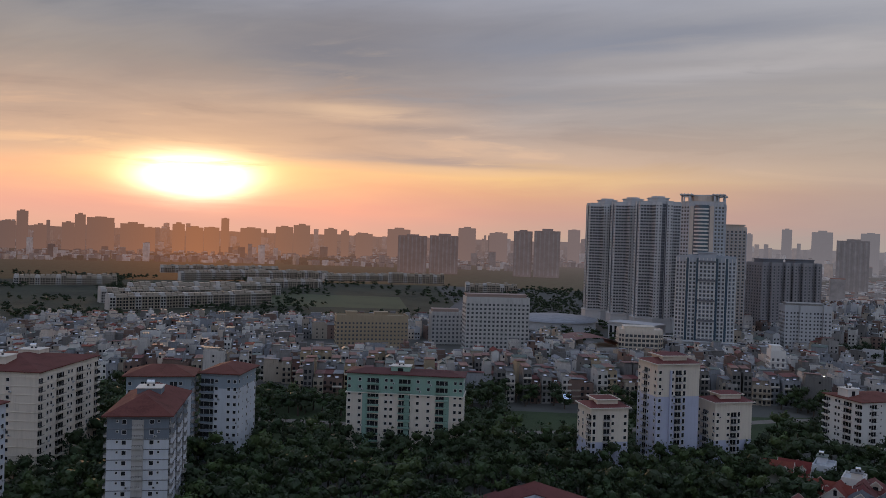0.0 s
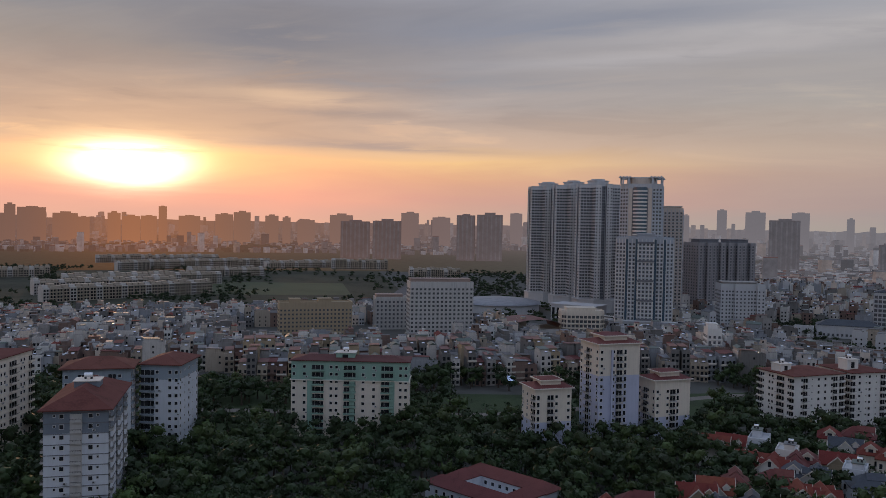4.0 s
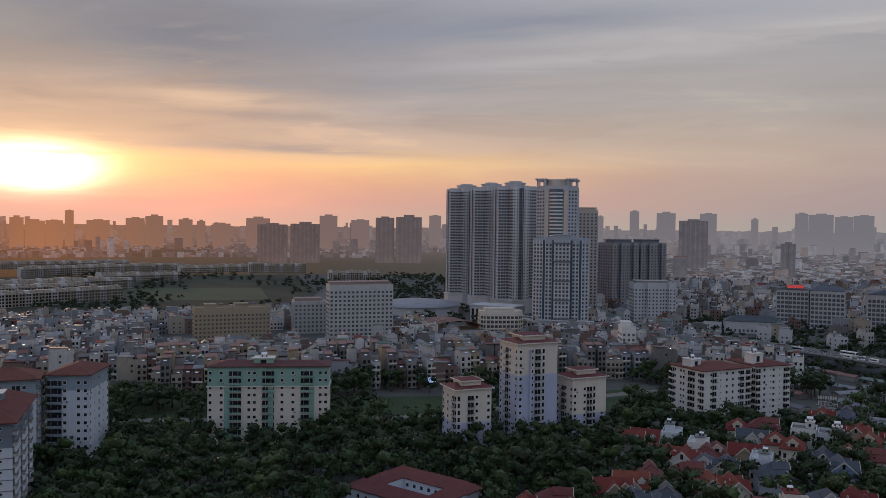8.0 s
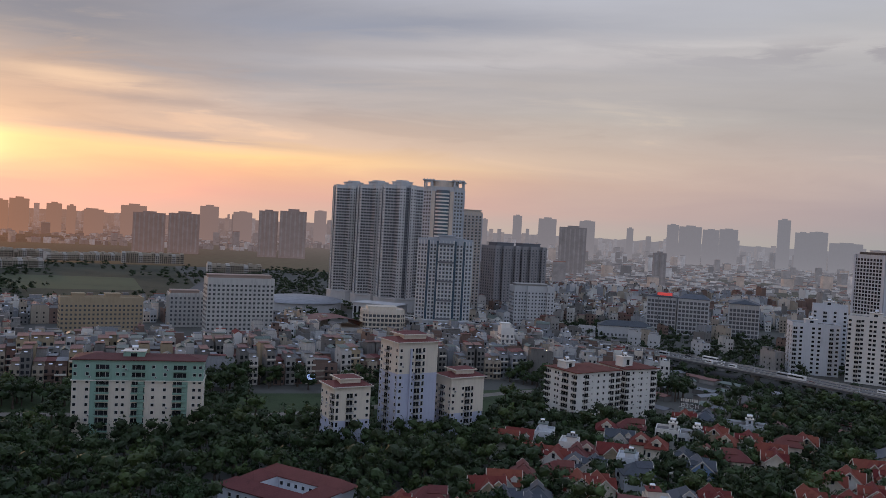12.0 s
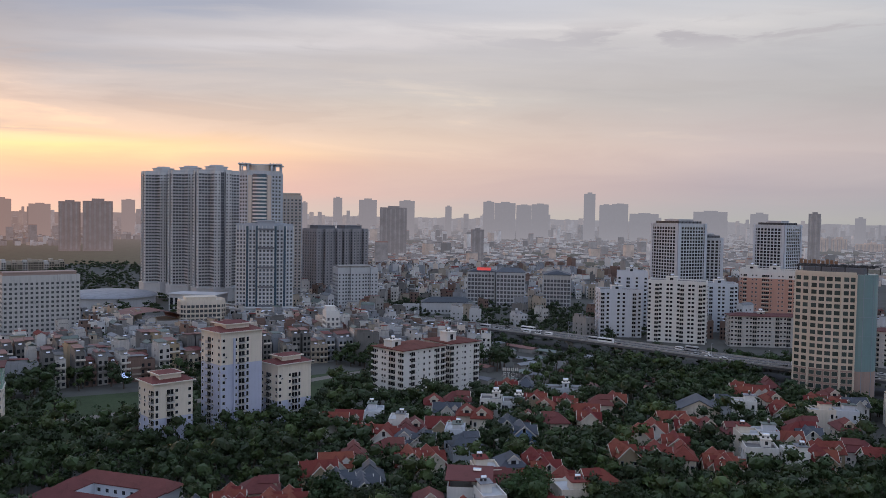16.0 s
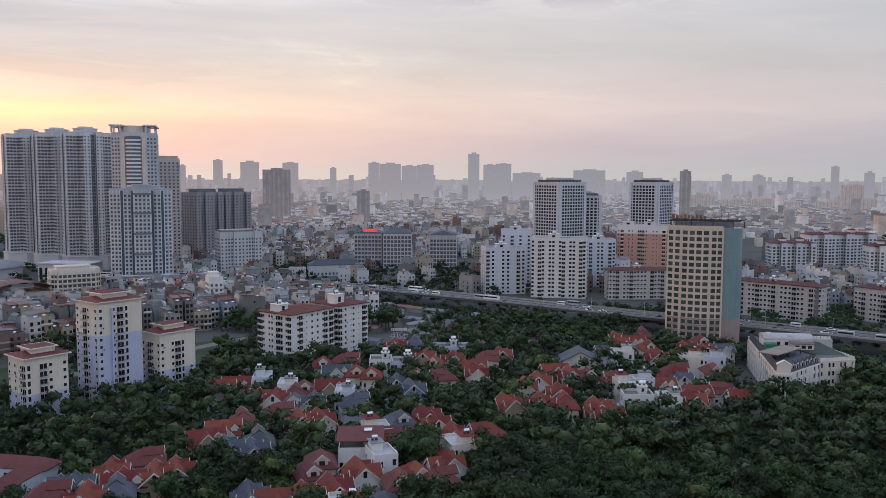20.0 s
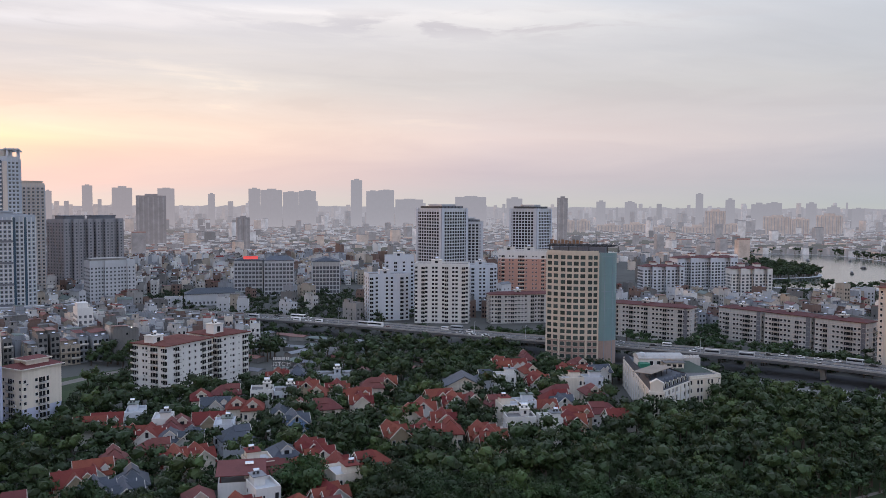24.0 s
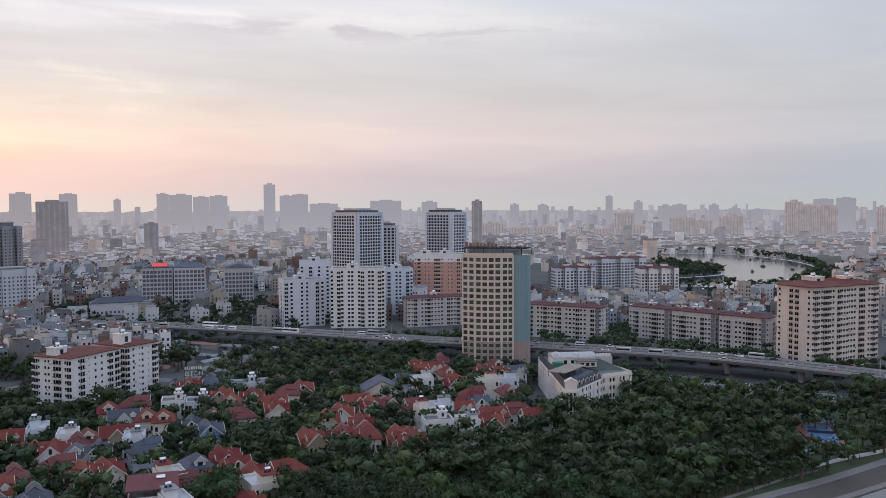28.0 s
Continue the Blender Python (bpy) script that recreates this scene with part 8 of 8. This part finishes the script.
rng = random.Random(44)
CARS = [car_proto(CARPAINT[0], "car", "white saloon car on the road"), car_proto(CARPAINT[1], "car", "silver saloon car on the road"), car_proto(CARPAINT[2], "car", "black saloon car on the road"), car_proto(CARPAINT[3], "car", "red saloon car on the road"),
        car_proto(CARPAINT[0], "van", "white van on the flyover"), car_proto(CARPAINT[0], "bus", "white bus with dark windows"), car_proto(CARPAINT[1], "truck", "grey box truck on the flyover")]
done = set()
for off, way_, z in ((-7.7, 180, FLYZ + 0.02), (-4.8, 180, FLYZ + 0.02), (4.8, 0, FLYZ + 0.02), (7.7, 0, FLYZ + 0.02)):
    for x, y, a in along(shifted(FLY, off), 9.0):
        if rng.random() < 0.17 and y > -20:
            k = rng.choice((0, 0, 0, 1, 1, 2, 2, 3, 4, 5, 6))
            m = pose(x, y, z, 0, 0, a + way_)
            if k in done:
                copy_thing(CARS[k], m)
            else:
                done.add(k)
                CARS[k].matrix_basis = m
# parked beneath the flyover
for off in (-27, -33, -40):
    for x, y, a in along(shifted(FLY[34:62], off), 3.2):
        if rng.random() < 0.21:
            copy_thing(CARS[rng.choice((0, 0, 1, 2, 0, 1))], pose(x, y, 0.09, 0, 0, a + 90 + rng.uniform(-4, 4)))


def lamp_proto():
    ob = root("street_lamp", 0, 0, 0, "slim grey street lamp on the flyover edge", "lamp", "street lamps")
    s = Shape()
    s.tube(0, 0, 0, 9, 0.11, 0.06, 7)
    part("pole", s, PALEGREY, ob)
    s = Shape()
    s.box(-0.04, 0, 8.9, 0.04, 2.2, 8.99)
    part("arm", s, PALEGREY, ob)
    s = Shape()
    s.box(-0.14, 1.6, 8.78, 0.14, 2.4, 8.9)
    part("head", s, IRON, ob)
    return ob


lamp = lamp_proto()
first = True
for x, y, a in along(shifted(FLY, -9.0), 34.0):
    if first:
        lamp.matrix_basis, first = pose(x, y, FLYZ, 0, 0, a), False
    else:
        copy_thing(lamp, pose(x, y, FLYZ, 0, 0, a))
# tennis court with its sheet fence
tc = root("tennis_court", 349, 85.5, 0, "blue and red tennis court inside a pale blue fence", "sports court", "", -67)
take(332, 76, 22, 36, 16, 0)
s = Shape()
s.box(-7.5, -15, 0.02, 7.5, 16.5, 0.10)
part("apron", s, COURTRED, tc)
s = Shape()
s.box(-4.2, -13, 0.104, 6.2, 13.5, 0.114)
part("court", s, COURTBLUE, tc)
for a in ((-3.5, -11, -3.4, 11), (5.4, -11, 5.5, 11), (-3.4, -11, 5.4, -10.9), (-3.4, 10.9, 5.4, 11), (-3.4, 6, 5.4, 6.1), (-3.4, -6.1, 5.4, -6)):
    s = Shape()
    s.box(a[0], a[1], 0.118, a[2], a[3], 0.124)
    part("line", s, PAINT, tc)
for k in range(5):
    s = Shape()
    s.box(-8 + k * 3.2, 17, 0, -4.85 + k * 3.2, 17.12, 3.4 + (k % 2) * 0.12)
    part("fence_panel", s, FENCEBLUE, tc)
for k in range(7):
    s = Shape()
    s.box(8.1, -5.6 + k * 3.2, 0, 8.22, -2.45 + k * 3.2, 3.3 + (k % 2) * 0.12)
    part("fence_panel", s, FENCEBLUE, tc)
s = Shape()
s.box(-4, -0.05, 0.12, 6, 0.05, 1.1)
part("net", s, IRON, tc)
kh = root("hut", 306, 78.5, 0, "small beige hut with a blue-green hipped roof", "hut", "", -40)
s = Shape()
s.box(-3.4, -2.2, 0, 3.4, 2.2, 3.0)
part("wall", s, BEIGE, kh)
s = Shape()
s.hip((-3.4, -2.2, 3.25), (1, 0), 6.8, 4.4, 1.5, 0.6, 0.22)
part("roof", s, material("blue_green_sheet", (0.14, 0.24, 0.27), rough=0.5), kh)
s = Shape()
s.box(-0.5, -2.25, 0.05, 0.5, -2.203, 2.1)
part("door", s, DARKGREY, kh)
# roof sign seen from behind
sg = root("roof_sign", 229, 331, 0, "dark lattice roof sign with white letters seen from behind", "sign", "", -35)
s = Shape()
for i in range(5):
    s.box(-4 + i * 2, 0, 0, -3.85 + i * 2, 0.15, 16.9)
for z in (9.5, 12.1, 15.0):
    s.box(-4.2, 0, z, 4.3, 0.15, z + 0.15)
part("lattice", s, IRON, sg)
fnt = bpy.data.curves.new("letters", "FONT")
fnt.body, fnt.size, fnt.extrude, fnt.align_x = "HOTEL", 2.9, 0.06, "CENTER"
fnt.materials.append(FRAMEW)
fo = new("letters", fnt)
fo.parent, fo.matrix_basis = sg, pose(0, 0.3, 12.3, 90, 0, 180)
for k in range(8):
    s = Shape()
    s.box(-3.9 + k, 0.2, 15.2, -3.2 + k, 0.32, 16.6)
    part("letter_bar", s, FRAMEW, sg)
# flat-bottomed boats on the lake
for i, (x, y, a) in enumerate(((1180, 380, 20), (1290, 400, 35), (1250, 345, 10), (1400, 520, 30), (1450, 470, 15))):
    b = root("boat", x, y, 0.1, "dark flat boat moored on the lake", "boat", "lake boats", a)
    s = Shape()
    s.prism([(-9, -2), (7, -2), (10, 0), (7, 2), (-9, 2)], 0, 1.2, 0, 0, True)
    part("hull", s, IRON, b)
    s = Shape()
    s.box(-6, -1.5, 1.2, 3, 1.5, 3.2)
    part("cabin", s, DARKGREY, b)


# lit signs
def lit_sign(x, y, z, deg, w, h, colour, strength, label):
    m = bpy.data.materials.new("lit_sign")
    m.use_nodes = True
    b = m.node_tree.nodes["Principled BSDF"]
    b.inputs["Base Color"].default_value = (*colour, 1)
    b.inputs["Emission Color"].default_value, b.inputs["Emission Strength"].default_value = (*colour, 1), strength
    ob = root("lit_sign", x, y, 0, label, "sign", "", deg)
    s = Shape()
    for q in (-0.4, 0.4):
        s.box(w * q - 0.15, 0.1, 0, w * q + 0.15, 0.4, z)
    s.box(-w / 2, 0.0, z, w / 2, 0.3, z + h)
    part("frame", s, IRON, ob)
    s = Shape()
    s.box(-w / 2 + 0.1, -0.12, z + 0.1, w / 2 - 0.1, -0.004, z + h - 0.1)
    part("panel", s, m, ob)


lit_sign(357, 883, 12, -22, 15, 2.4, (1.0, 0.12, 0.10), 0.9, "glowing red shop sign above low roofs")
lit_sign(71, 453, 3, 0, 4.5, 3.0, (0.45, 0.6, 1.0), 0.8, "lit pale blue shop front panel")
lit_sign(443, 690, 37, -36, 14, 3.0, (0.9, 0.10, 0.09), 0.35, "dim red roof sign on the institute")
